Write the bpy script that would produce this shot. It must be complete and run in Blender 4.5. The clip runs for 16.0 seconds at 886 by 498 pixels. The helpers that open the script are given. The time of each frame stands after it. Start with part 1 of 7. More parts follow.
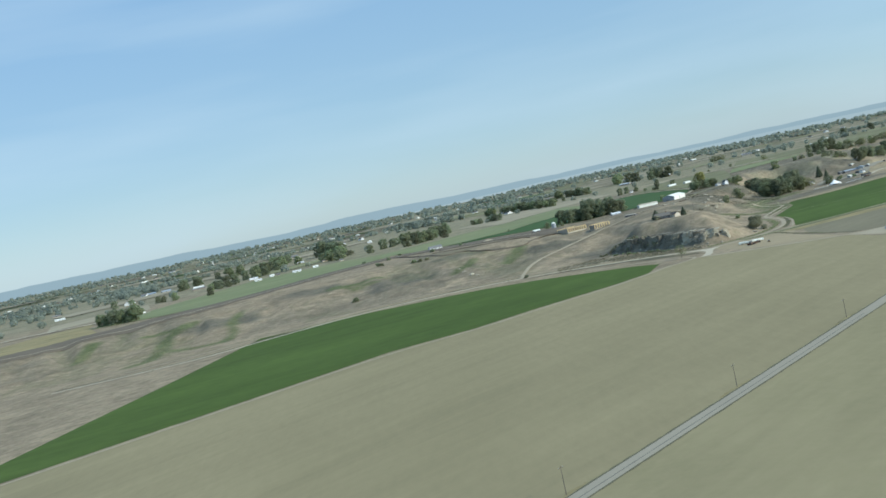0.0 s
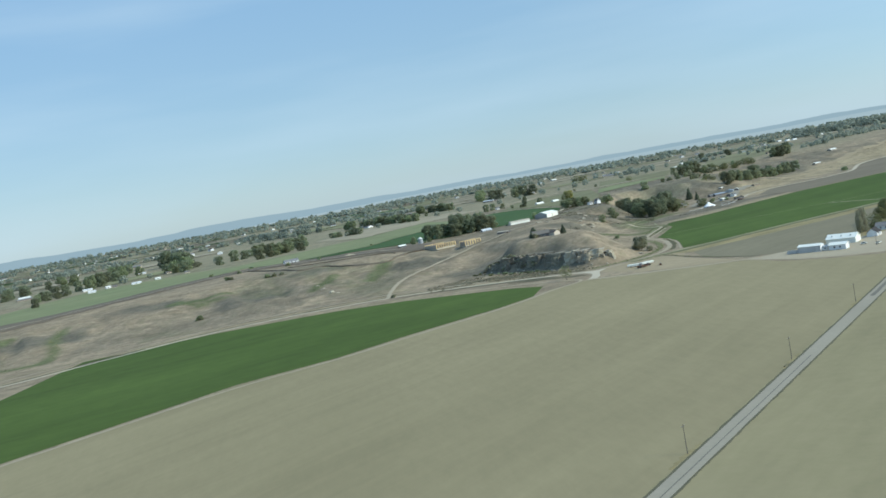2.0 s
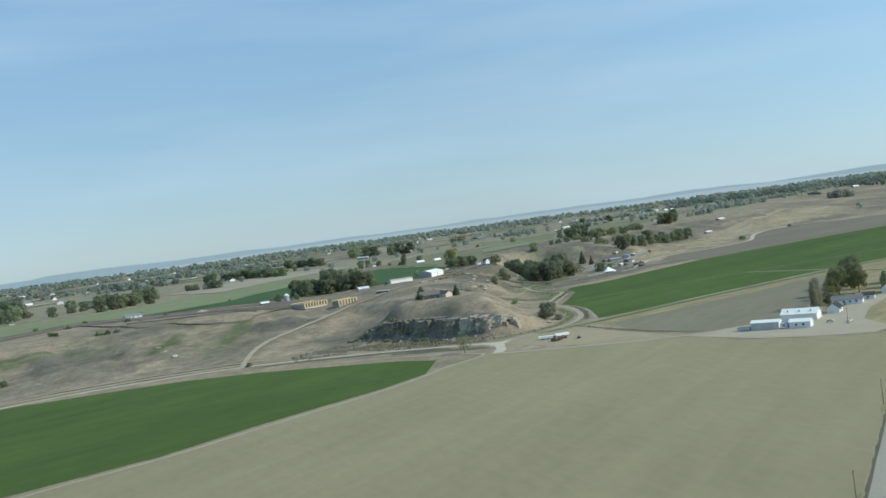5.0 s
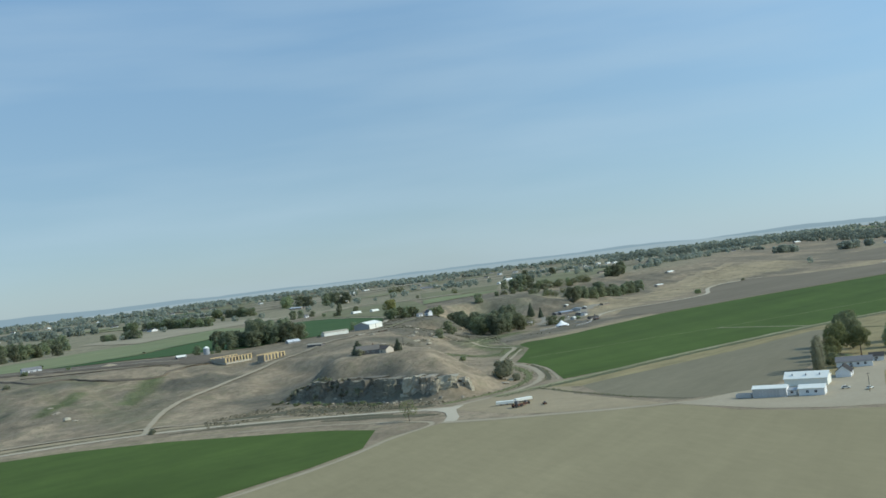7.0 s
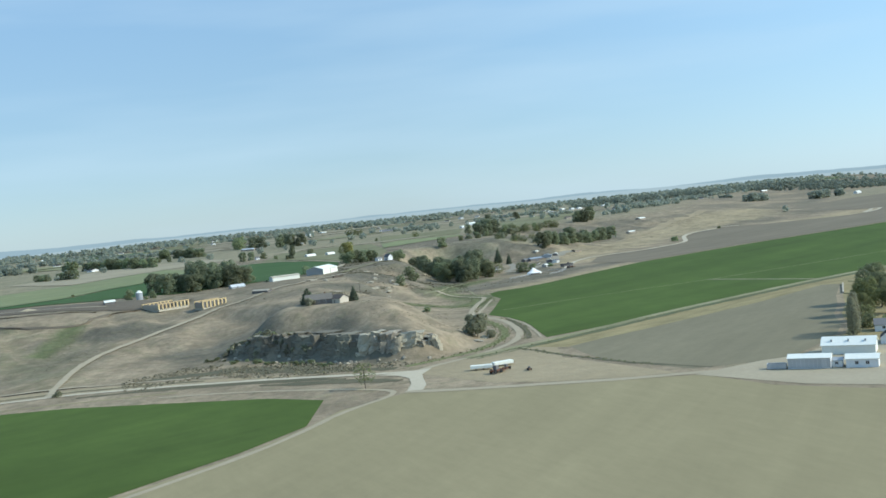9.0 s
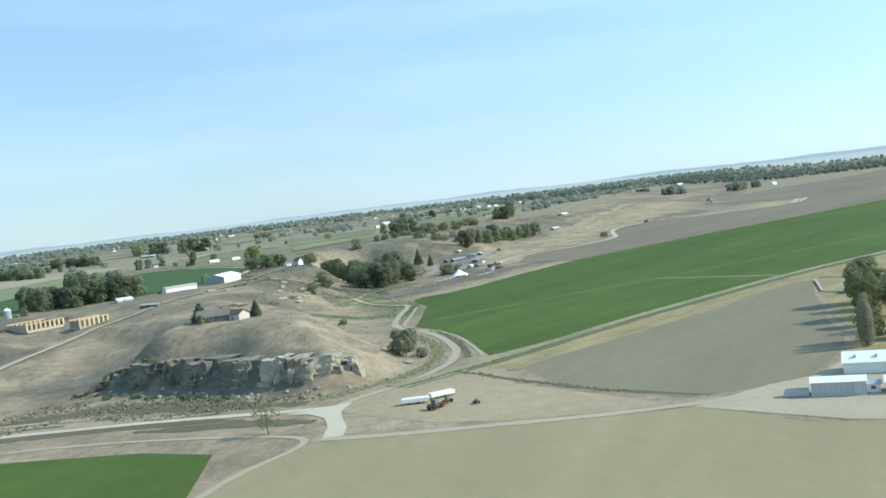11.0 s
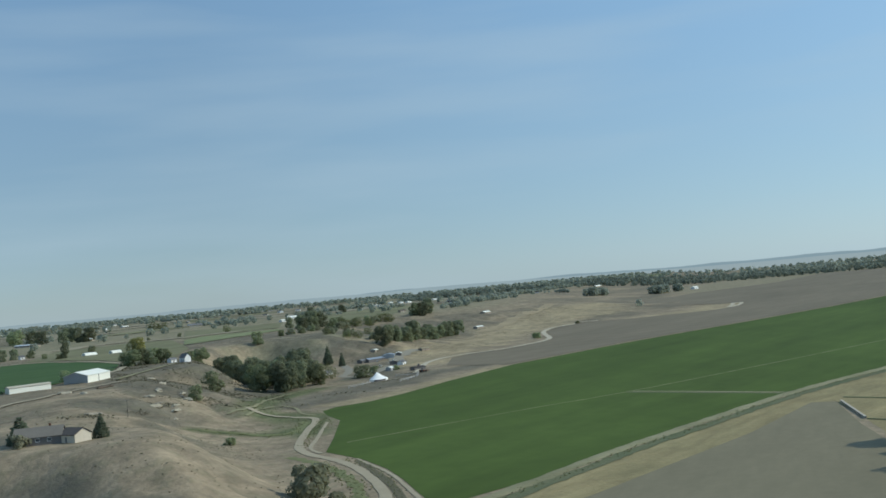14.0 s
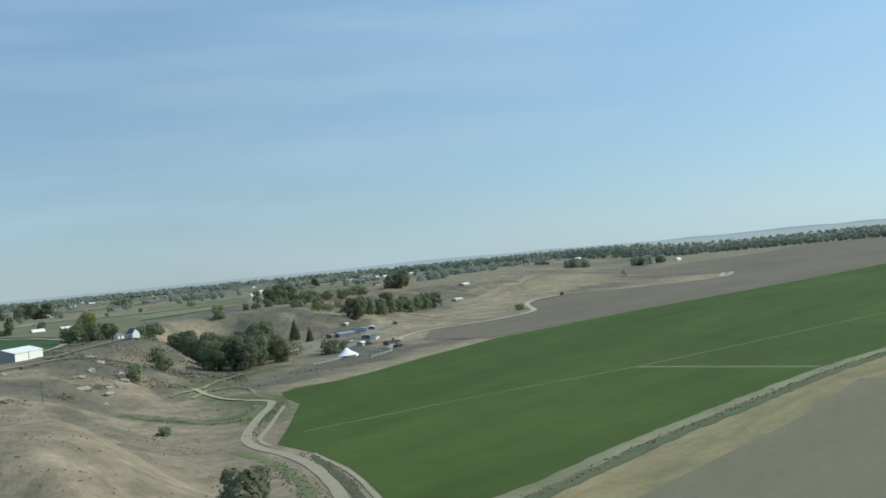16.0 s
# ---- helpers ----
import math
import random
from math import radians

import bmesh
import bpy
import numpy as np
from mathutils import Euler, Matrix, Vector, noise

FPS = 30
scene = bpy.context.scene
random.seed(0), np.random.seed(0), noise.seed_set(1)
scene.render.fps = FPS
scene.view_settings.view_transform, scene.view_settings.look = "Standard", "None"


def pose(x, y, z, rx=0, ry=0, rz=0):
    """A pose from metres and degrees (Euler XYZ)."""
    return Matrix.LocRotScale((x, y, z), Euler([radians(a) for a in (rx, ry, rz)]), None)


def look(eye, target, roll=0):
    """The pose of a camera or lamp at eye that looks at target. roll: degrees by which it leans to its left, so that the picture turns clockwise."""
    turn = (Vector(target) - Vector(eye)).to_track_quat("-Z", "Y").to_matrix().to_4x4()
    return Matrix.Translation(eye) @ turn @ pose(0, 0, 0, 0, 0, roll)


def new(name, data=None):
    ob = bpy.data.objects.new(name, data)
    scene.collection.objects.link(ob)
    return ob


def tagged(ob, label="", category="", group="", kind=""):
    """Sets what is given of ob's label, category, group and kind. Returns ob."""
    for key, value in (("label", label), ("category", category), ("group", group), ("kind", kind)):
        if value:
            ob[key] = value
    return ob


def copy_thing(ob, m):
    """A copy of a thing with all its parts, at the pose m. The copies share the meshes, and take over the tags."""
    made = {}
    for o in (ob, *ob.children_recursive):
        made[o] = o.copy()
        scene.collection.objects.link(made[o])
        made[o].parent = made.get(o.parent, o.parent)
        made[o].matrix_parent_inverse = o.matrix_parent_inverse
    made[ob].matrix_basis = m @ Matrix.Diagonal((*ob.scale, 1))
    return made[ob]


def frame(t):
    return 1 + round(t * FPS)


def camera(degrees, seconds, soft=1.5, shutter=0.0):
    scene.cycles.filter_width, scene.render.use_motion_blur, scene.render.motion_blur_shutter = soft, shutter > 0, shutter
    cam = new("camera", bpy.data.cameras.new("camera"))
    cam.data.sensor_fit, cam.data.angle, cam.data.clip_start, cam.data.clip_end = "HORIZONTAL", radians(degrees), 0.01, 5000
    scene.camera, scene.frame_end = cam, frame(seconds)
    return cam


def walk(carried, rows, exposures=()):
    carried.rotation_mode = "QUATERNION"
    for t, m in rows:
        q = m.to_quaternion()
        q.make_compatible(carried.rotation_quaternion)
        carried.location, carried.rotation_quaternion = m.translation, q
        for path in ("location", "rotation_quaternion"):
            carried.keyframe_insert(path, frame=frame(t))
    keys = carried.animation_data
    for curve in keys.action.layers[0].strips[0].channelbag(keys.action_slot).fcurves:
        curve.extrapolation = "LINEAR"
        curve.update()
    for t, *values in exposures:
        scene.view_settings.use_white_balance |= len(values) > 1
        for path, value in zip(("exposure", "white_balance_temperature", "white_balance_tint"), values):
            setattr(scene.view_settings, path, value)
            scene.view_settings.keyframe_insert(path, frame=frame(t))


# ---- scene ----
cam = camera(46.29, 16.0, soft=1.6)
PATH = [
    (0, (1.76, 2.203, 71.216), (1.6987, 4.1999, 71.1169), -12.22),
    (0.5, (-0.532, 21.266, 70.716), (-0.5207, 23.2628, 70.5991), -12.29),
    (1, (-1.994, 40.515, 70.069), (-1.9097, 42.5092, 69.9443), -11.61),
    (1.5, (-2.692, 59.905, 69.306), (-2.5384, 61.8949, 69.1776), -11.69),
    (2, (-2.686, 79.389, 68.453), (-2.4684, 81.373, 68.3284), -10.22),
    (2.5, (-2.033, 98.917, 67.535), (-1.7541, 100.8947, 67.423), -9.74),
    (3, (-0.789, 118.443, 66.576), (-0.4427, 120.4107, 66.4814), -8.55),
    (3.5, (0.995, 137.921, 65.595), (1.4039, 139.8777, 65.5218), -7.57),
    (3.7, (1.848, 145.69, 65.2), (2.2785, 147.6421, 65.1339), -7.12),
    (5.8, (14.877, 225.914, 61.251), (15.3945, 227.8456, 61.2082), -7.84),
    (6, (16.446, 233.394, 60.91), (16.9826, 235.3202, 60.8737), -7.53),
    (6.5, (20.574, 251.958, 60.094), (21.1509, 253.8724, 60.1055), -7.13),
    (7, (24.972, 270.328, 59.333), (25.5805, 272.2331, 59.3679), -6.84),
    (7.5, (29.616, 288.512, 58.628), (30.2238, 290.4167, 58.5807), -6.08),
    (8, (34.483, 306.519, 57.979), (35.1022, 308.4209, 57.9379), -5.26),
    (8.2, (36.488, 313.676, 57.734), (37.112, 315.5759, 57.6822), -4.65),
    (10.3, (59.287, 387.515, 55.56), (60.0494, 389.3611, 55.45), -8.32),
    (10.5, (61.61, 394.442, 55.375), (62.3962, 396.2778, 55.2669), -7.56),
    (11, (67.527, 411.682, 54.911), (68.3531, 413.5008, 54.812), -6.93),
    (11.5, (73.601, 428.802, 54.432), (74.462, 430.6048, 54.341), -7.21),
    (12, (79.836, 445.774, 53.917), (80.7291, 447.5619, 53.8501), -6.68),
    (12.5, (86.237, 462.551, 53.346), (87.1651, 464.3226, 53.3417), -5.95),
    (13, (92.816, 479.062, 52.694), (93.7688, 480.8205, 52.7168), -6.32),
    (13.5, (99.584, 495.209, 51.933), (100.5587, 496.9542, 51.9975), -5.51),
    (14, (106.558, 510.858, 51.036), (107.5584, 512.5887, 51.1062), -5.14),
    (14.5, (113.759, 525.838, 49.971), (114.7873, 527.5526, 50.0136), -4.91),
    (15, (121.207, 539.933, 48.705), (122.2648, 541.6303, 48.7213), -5.23),
    (15.5, (128.931, 552.876, 47.2), (129.9915, 554.5716, 47.2027), -5.87),
    (16, (136.958, 564.345, 45.421), (137.9938, 566.0557, 45.4406), -5.51),
]
EXPOSURES = [(0.0, 0.22, 6350, 3.5), (3.7, 0.22, 6350, 3.5), (7.0, -0.03, 6400, 3.5), (8.5, 0.17, 6350, 3.5), (10.3, 0.65, 6350, 3.5), (11.3, 0.58, 6350, 3.5), (12.5, 0.08, 6480, 3.5), (14.5, -0.22, 6500, 3.5), (16.0, -0.02, 6500, 3.5)]
walk(cam, [(t, look(eye, target, roll)) for t, eye, target, roll in PATH], EXPOSURES)

# ---------------------------------------------------------------- world and sun
SUN_AZ, SUN_EL = radians(119.0), radians(34.0)
world = bpy.data.worlds.new("sky")
scene.world = world
world.use_nodes = True
wn, wl = world.node_tree.nodes, world.node_tree.links
wn.clear()
w_out = wn.new("ShaderNodeOutputWorld")
w_bg = wn.new("ShaderNodeBackground")
w_sky = wn.new("ShaderNodeTexSky")
w_sky.sky_type = "NISHITA"
w_sky.sun_disc = False
w_sky.sun_elevation, w_sky.sun_rotation = SUN_EL, SUN_AZ
w_sky.altitude, w_sky.air_density, w_sky.dust_density, w_sky.ozone_density = 600, 1.0, 0.35, 1.6
w_bg.inputs["Strength"].default_value = 0.11
w_co = wn.new("ShaderNodeTexCoord")
w_sep = wn.new("ShaderNodeSeparateXYZ")
wl.new(w_co.outputs["Generated"], w_sep.inputs[0])
# thin high cloud, drawn out sideways
w_map = wn.new("ShaderNodeMapping")
w_map.inputs["Scale"].default_value = (1.2, 1.2, 9.0)
w_map.inputs["Rotation"].default_value = (radians(7), radians(-5), 0)
wl.new(w_co.outputs["Generated"], w_map.inputs["Vector"])
w_noise = wn.new("ShaderNodeTexNoise")
w_noise.inputs["Scale"].default_value, w_noise.inputs["Detail"].default_value = 2.2, 6.0
w_noise.inputs["Roughness"].default_value = 0.45
wl.new(w_map.outputs[0], w_noise.inputs["Vector"])
w_ramp = wn.new("ShaderNodeMapRange")
for key, value in (("From Min", 0.42), ("From Max", 0.72), ("To Min", 0.0), ("To Max", 0.34)):
    w_ramp.inputs[key].default_value = value
wl.new(w_noise.outputs["Fac"], w_ramp.inputs["Value"])
w_cloud = wn.new("ShaderNodeMixRGB")
w_cloud.inputs["Color2"].default_value = (4.6, 5.8, 7.0, 1)
wl.new(w_ramp.outputs[0], w_cloud.inputs["Fac"])
w_haze = wn.new("ShaderNodeMixRGB")
w_haze.inputs["Fac"].default_value = 0.7
w_up = wn.new("ShaderNodeMapRange")
for key, value in (("From Min", 0.0), ("From Max", 0.42), ("To Min", 0.0), ("To Max", 1.0)):
    w_up.inputs[key].default_value = value
wl.new(w_sep.outputs["Z"], w_up.inputs["Value"])
w_air = wn.new("ShaderNodeMixRGB")
w_air.inputs["Color1"].default_value, w_air.inputs["Color2"].default_value = (2.72, 4.1, 5.35, 1), (2.0, 3.85, 6.8, 1)
wl.new(w_up.outputs[0], w_air.inputs["Fac"])
w_side = wn.new("ShaderNodeVectorMath")
w_side.operation = "DOT_PRODUCT"
w_side.inputs[1].default_value = (math.sin(SUN_AZ), math.cos(SUN_AZ), 0)
wl.new(w_co.outputs["Generated"], w_side.inputs[0])
w_glow = wn.new("ShaderNodeMapRange")
for key, value in (("From Min", -0.2), ("From Max", 0.85), ("To Min", 1.0), ("To Max", 1.8)):
    w_glow.inputs[key].default_value = value
wl.new(w_side.outputs["Value"], w_glow.inputs["Value"])
w_bright = wn.new("ShaderNodeVectorMath")
w_bright.operation = "SCALE"
wl.new(w_air.outputs[0], w_bright.inputs[0])
wl.new(w_glow.outputs[0], w_bright.inputs["Scale"])
wl.new(w_bright.outputs[0], w_haze.inputs["Color2"])
wl.new(w_sky.outputs["Color"], w_haze.inputs["Color1"])
wl.new(w_haze.outputs[0], w_cloud.inputs["Color1"])
# the plain beyond the built ground, in a pale haze colour, up to the horizon
w_low = wn.new("ShaderNodeMapRange")
for key, value in (("From Min", -0.0078), ("From Max", -0.0072), ("To Min", 1.0), ("To Max", 0.0)):
    w_low.inputs[key].default_value = value
w_ridge = wn.new("ShaderNodeTexNoise")
w_ridge.inputs["Scale"].default_value, w_ridge.inputs["Detail"].default_value = 7.0, 5.0
wl.new(w_co.outputs["Generated"], w_ridge.inputs["Vector"])
w_lift = wn.new("ShaderNodeMath")
w_lift.operation = "MULTIPLY_ADD"
w_lift.inputs[1].default_value = -0.012
wl.new(w_ridge.outputs["Fac"], w_lift.inputs[0])
wl.new(w_sep.outputs["Z"], w_lift.inputs[2])
wl.new(w_lift.outputs[0], w_low.inputs["Value"])
w_land = wn.new("ShaderNodeMixRGB")
w_land.inputs["Color2"].default_value = (2.5, 3.4, 4.08, 1)
wl.new(w_low.outputs[0], w_land.inputs["Fac"])
wl.new(w_cloud.outputs[0], w_land.inputs["Color1"])
wl.new(w_land.outputs[0], w_bg.inputs["Color"])
wl.new(w_bg.outputs[0], w_out.inputs["Surface"])

sun = new("sun", bpy.data.lights.new("sun", "SUN"))
sun.data.energy, sun.data.angle, sun.data.color = 3.4, radians(0.6), (1.0, 0.96, 0.86)
to_sun = Vector((math.sin(SUN_AZ) * math.cos(SUN_EL), math.cos(SUN_AZ) * math.cos(SUN_EL), math.sin(SUN_EL)))
sun.matrix_world = look(to_sun * 500, (0, 0, 0))


# ---------------------------------------------------------------- materials
def surface(name, colours, scale=0.05, fine=0.8, rough=0.9, bump=0.0, metal=0.0, stretch=(1, 1, 1), turn=0.0, rows=None,
            vary=0.0, space="Object", specular=0.3, patch=0.5, grain=0.5, thin=0.0, covers=(), mottles=()):
    """Two-scale noise between three colours; rows=(spacing, strength, degrees) lays furrows; vary shifts lightness per object;
    mottles=(scale, strength, degrees, stretch) lay lighter and darker streaks."""
    m = bpy.data.materials.new(name)
    m.use_nodes = True
    n, l = m.node_tree.nodes, m.node_tree.links
    b = n["Principled BSDF"]
    b.inputs["Roughness"].default_value, b.inputs["Metallic"].default_value = rough, metal
    b.inputs["Specular IOR Level"].default_value = specular
    co = n.new("ShaderNodeTexCoord")
    mp = n.new("ShaderNodeMapping")
    mp.inputs["Scale"].default_value = stretch
    mp.inputs["Rotation"].default_value = (0, 0, radians(turn))
    l.new(co.outputs[space], mp.inputs["Vector"])
    big = n.new("ShaderNodeTexNoise")
    big.inputs["Scale"].default_value, big.inputs["Detail"].default_value = scale, 5.0
    small = n.new("ShaderNodeTexNoise")
    small.inputs["Scale"].default_value, small.inputs["Detail"].default_value = fine, 6.0
    small.inputs["Roughness"].default_value = 0.65
    l.new(mp.outputs[0], big.inputs["Vector"])
    l.new(mp.outputs[0], small.inputs["Vector"])
    r1, r2 = n.new("ShaderNodeMapRange"), n.new("ShaderNodeMapRange")
    for r, w in ((r1, 0.2), (r2, 0.22)):
        r.inputs["From Min"].default_value, r.inputs["From Max"].default_value = 0.5 - w, 0.5 + w
    l.new(big.outputs["Fac"], r1.inputs["Value"])
    l.new(small.outputs["Fac"], r2.inputs["Value"])
    r1.inputs["To Min"].default_value, r1.inputs["To Max"].default_value = 0.5 - patch, 0.5 + patch
    r2.inputs["To Min"].default_value, r2.inputs["To Max"].default_value = 0.5 - grain, 0.5 + grain
    mix1 = n.new("ShaderNodeMixRGB")
    mix1.inputs["Color1"].default_value, mix1.inputs["Color2"].default_value = (*colours[0], 1), (*colours[1], 1)
    l.new(r1.outputs[0], mix1.inputs["Fac"])
    mix2 = n.new("ShaderNodeMixRGB")
    mix2.inputs["Color2"].default_value = (*colours[2], 1)
    l.new(mix1.outputs[0], mix2.inputs["Color1"])
    half = n.new("ShaderNodeMath")
    half.operation = "MULTIPLY"
    half.inputs[1].default_value = 0.6
    l.new(r2.outputs[0], half.inputs[0])
    l.new(half.outputs[0], mix2.inputs["Fac"])
    last = mix2.outputs[0]
    for attribute, first_colour, second_colour in covers:
        at = n.new("ShaderNodeAttribute")
        at.attribute_name = attribute
        edge = n.new("ShaderNodeMath")
        edge.operation = "MULTIPLY_ADD"
        edge.inputs[1].default_value, edge.inputs[2].default_value = 0.5, -0.25
        l.new(r2.outputs[0], edge.inputs[0])
        add = n.new("ShaderNodeMath")
        add.operation, add.use_clamp = "ADD", True
        l.new(at.outputs["Fac"], add.inputs[0])
        l.new(edge.outputs[0], add.inputs[1])
        inner = n.new("ShaderNodeMixRGB")
        inner.inputs["Color1"].default_value, inner.inputs["Color2"].default_value = (*first_colour, 1), (*second_colour, 1)
        l.new(r1.outputs[0], inner.inputs["Fac"])
        over = n.new("ShaderNodeMixRGB")
        l.new(add.outputs[0], over.inputs["Fac"])
        l.new(last, over.inputs["Color1"])
        l.new(inner.outputs[0], over.inputs["Color2"])
        last = over.outputs[0]
    if rows:
        rm = n.new("ShaderNodeMapping")
        rm.inputs["Rotation"].default_value = (0, 0, radians(rows[2]))
        l.new(co.outputs[space], rm.inputs["Vector"])
        wave = n.new("ShaderNodeTexWave")
        wave.inputs["Scale"].default_value = 0.314 / rows[0]
        wave.inputs["Distortion"].default_value, wave.inputs["Detail"].default_value = 1.6, 3.0
        wave.inputs["Detail Scale"].default_value = 0.6
        l.new(rm.outputs[0], wave.inputs["Vector"])
        wr = n.new("ShaderNodeMapRange")
        wr.inputs["To Min"].default_value, wr.inputs["To Max"].default_value = 1 - rows[1], 1 + rows[1]
        l.new(wave.outputs["Fac"], wr.inputs["Value"])
        mul = n.new("ShaderNodeVectorMath")
        mul.operation = "SCALE"
        l.new(last, mul.inputs[0])
        l.new(wr.outputs[0], mul.inputs["Scale"])
        last = mul.outputs[0]
    for size, strength, degrees, long in mottles:
        mm = n.new("ShaderNodeMapping")
        mm.vector_type = "TEXTURE"
        mm.inputs["Rotation"].default_value = (0, 0, radians(degrees))
        mm.inputs["Scale"].default_value = (long, 1, 1)
        l.new(co.outputs[space], mm.inputs["Vector"])
        mn = n.new("ShaderNodeTexNoise")
        mn.inputs["Scale"].default_value, mn.inputs["Detail"].default_value = size, 4.0
        mn.inputs["Roughness"].default_value, mn.inputs["Distortion"].default_value = 0.6, 0.4
        l.new(mm.outputs[0], mn.inputs["Vector"])
        mr = n.new("ShaderNodeMapRange")
        mr.inputs["From Min"].default_value, mr.inputs["From Max"].default_value = 0.3, 0.7
        mr.inputs["To Min"].default_value, mr.inputs["To Max"].default_value = 1 - strength, 1 + strength
        l.new(mn.outputs["Fac"], mr.inputs["Value"])
        mul = n.new("ShaderNodeVectorMath")
        mul.operation = "SCALE"
        l.new(last, mul.inputs[0])
        l.new(mr.outputs[0], mul.inputs["Scale"])
        last = mul.outputs[0]
    if vary:
        info = n.new("ShaderNodeObjectInfo")
        vr = n.new("ShaderNodeMapRange")
        vr.inputs["To Min"].default_value, vr.inputs["To Max"].default_value = 1 - vary, 1 + vary
        l.new(info.outputs["Random"], vr.inputs["Value"])
        hs = n.new("ShaderNodeHueSaturation")
        hm = n.new("ShaderNodeMapRange")
        hm.inputs["To Min"].default_value, hm.inputs["To Max"].default_value = 0.5 - 0.06 * vary, 0.5 + 0.04 * vary
        l.new(info.outputs["Random"], hm.inputs["Value"])
        l.new(hm.outputs[0], hs.inputs["Hue"])
        l.new(vr.outputs[0], hs.inputs["Value"])
        l.new(last, hs.inputs["Color"])
        last = hs.outputs[0]
    l.new(last, b.inputs["Base Color"])
    if bump:
        bp = n.new("ShaderNodeBump")
        bp.inputs["Strength"].default_value, bp.inputs["Distance"].default_value = bump, 0.3 / max(fine, 0.05)
        l.new(small.outputs["Fac"], bp.inputs["Height"])
        l.new(bp.outputs[0], b.inputs["Normal"])
    if thin:
        tr = n.new("ShaderNodeBsdfTranslucent")
        l.new(last, tr.inputs["Color"])
        ms = n.new("ShaderNodeMixShader")
        ms.inputs["Fac"].default_value = thin
        l.new(b.outputs[0], ms.inputs[1])
        l.new(tr.outputs[0], ms.inputs[2])
        l.new(ms.outputs[0], n["Material Output"].inputs["Surface"])
    return m


M = {}
M["ground"] = surface("dry_grassland", [(0.345, 0.27, 0.176), (0.25, 0.197, 0.13), (0.205, 0.165, 0.11)], 0.022, 0.16, bump=0.5, specular=0.1, mottles=[(0.05, 0.16, 20, 1.7), (0.12, 0.18, 60, 1.5), (0.4, 0.14, 75, 1.3)],
                      covers=[("pasture", (0.195, 0.183, 0.11), (0.275, 0.238, 0.155)), ("brush", (0.112, 0.102, 0.075), (0.155, 0.136, 0.098)), ("rushes", (0.088, 0.112, 0.045), (0.135, 0.14, 0.068)), ("tan", (0.36, 0.288, 0.17), (0.285, 0.23, 0.138))])
M["stubble"] = surface("stubble_soil", [(0.298, 0.249, 0.142), (0.258, 0.217, 0.122), (0.228, 0.194, 0.108)], 0.011, 0.3, stretch=(1, 0.3, 1), turn=50, specular=0.1, patch=0.6, mottles=[(0.03, 0.06, 45, 7), (0.13, 0.05, 45, 9), (0.006, 0.06, 20, 1.5)])
M["soil"] = surface("bare_soil", [(0.222, 0.194, 0.125), (0.198, 0.173, 0.11), (0.178, 0.155, 0.098)], 0.012, 0.3, specular=0.1, mottles=[(0.05, 0.06, 15, 4), (0.2, 0.06, 40, 5)])
M["olive"] = surface("weedy_soil", [(0.268, 0.23, 0.128), (0.228, 0.2, 0.108), (0.292, 0.245, 0.142)], 0.012, 0.2, specular=0.1, mottles=[(0.04, 0.07, 48, 5), (0.16, 0.05, 48, 6)])
M["brown"] = surface("ploughed_soil", [(0.185, 0.154, 0.105), (0.155, 0.13, 0.088), (0.208, 0.174, 0.12)], 0.008, 0.15, rows=(30.0, 0.03, -70), specular=0.1, mottles=[(0.012, 0.1, 30, 5), (0.06, 0.06, 30, 6)])
M["green"] = surface("green_crop", [(0.069, 0.102, 0.022), (0.083, 0.119, 0.028), (0.054, 0.083, 0.018)], 0.009, 0.12, rows=(28.0, 0.02, 18), specular=0.1, mottles=[(0.014, 0.16, 24, 4), (0.07, 0.1, 24, 7)])
M["green_dull"] = surface("dull_green_crop", [(0.055, 0.1, 0.035), (0.07, 0.115, 0.04), (0.05, 0.085, 0.03)], 0.01, 0.2, rows=(30.0, 0.03, 60), specular=0.1)
M["pale"] = surface("pale_pasture", [(0.205, 0.205, 0.092), (0.25, 0.228, 0.12), (0.172, 0.172, 0.08)], 0.008, 0.12, mottles=[(0.02, 0.14, 30, 4), (0.09, 0.1, 30, 3)])
M["grass"] = surface("bench_grass", [(0.178, 0.2, 0.085), (0.215, 0.218, 0.1), (0.15, 0.168, 0.072)], 0.01, 0.12, mottles=[(0.03, 0.12, 30, 4), (0.1, 0.1, 30, 3)])
M["meadow"] = surface("olive_meadow", [(0.18, 0.176, 0.094), (0.215, 0.198, 0.112), (0.15, 0.148, 0.08)], 0.01, 0.12, specular=0.1, mottles=[(0.03, 0.14, 30, 4), (0.1, 0.1, 30, 3)])
M["straw"] = surface("straw_field", [(0.34, 0.285, 0.185), (0.29, 0.245, 0.16), (0.25, 0.22, 0.14)], 0.008, 0.12, rows=(16.0, 0.04, 60), mottles=[(0.02, 0.1, 30, 4)])
M["dry"] = surface("dry_grass", [(0.34, 0.268, 0.138), (0.262, 0.216, 0.112), (0.19, 0.17, 0.085)], 0.04, 0.5, bump=0.4, specular=0.1, mottles=[(0.12, 0.22, 22, 3), (0.5, 0.15, 0, 1)])
M["bank"] = surface("earth_bank", [(0.305, 0.272, 0.168), (0.25, 0.232, 0.132), (0.195, 0.19, 0.1)], 0.05, 0.5, bump=0.4, specular=0.1, mottles=[(0.1, 0.15, 20, 4)])
M["weeds"] = surface("ditch_weeds", [(0.105, 0.122, 0.052), (0.155, 0.152, 0.075), (0.078, 0.092, 0.04)], 0.05, 0.7, bump=0.5)
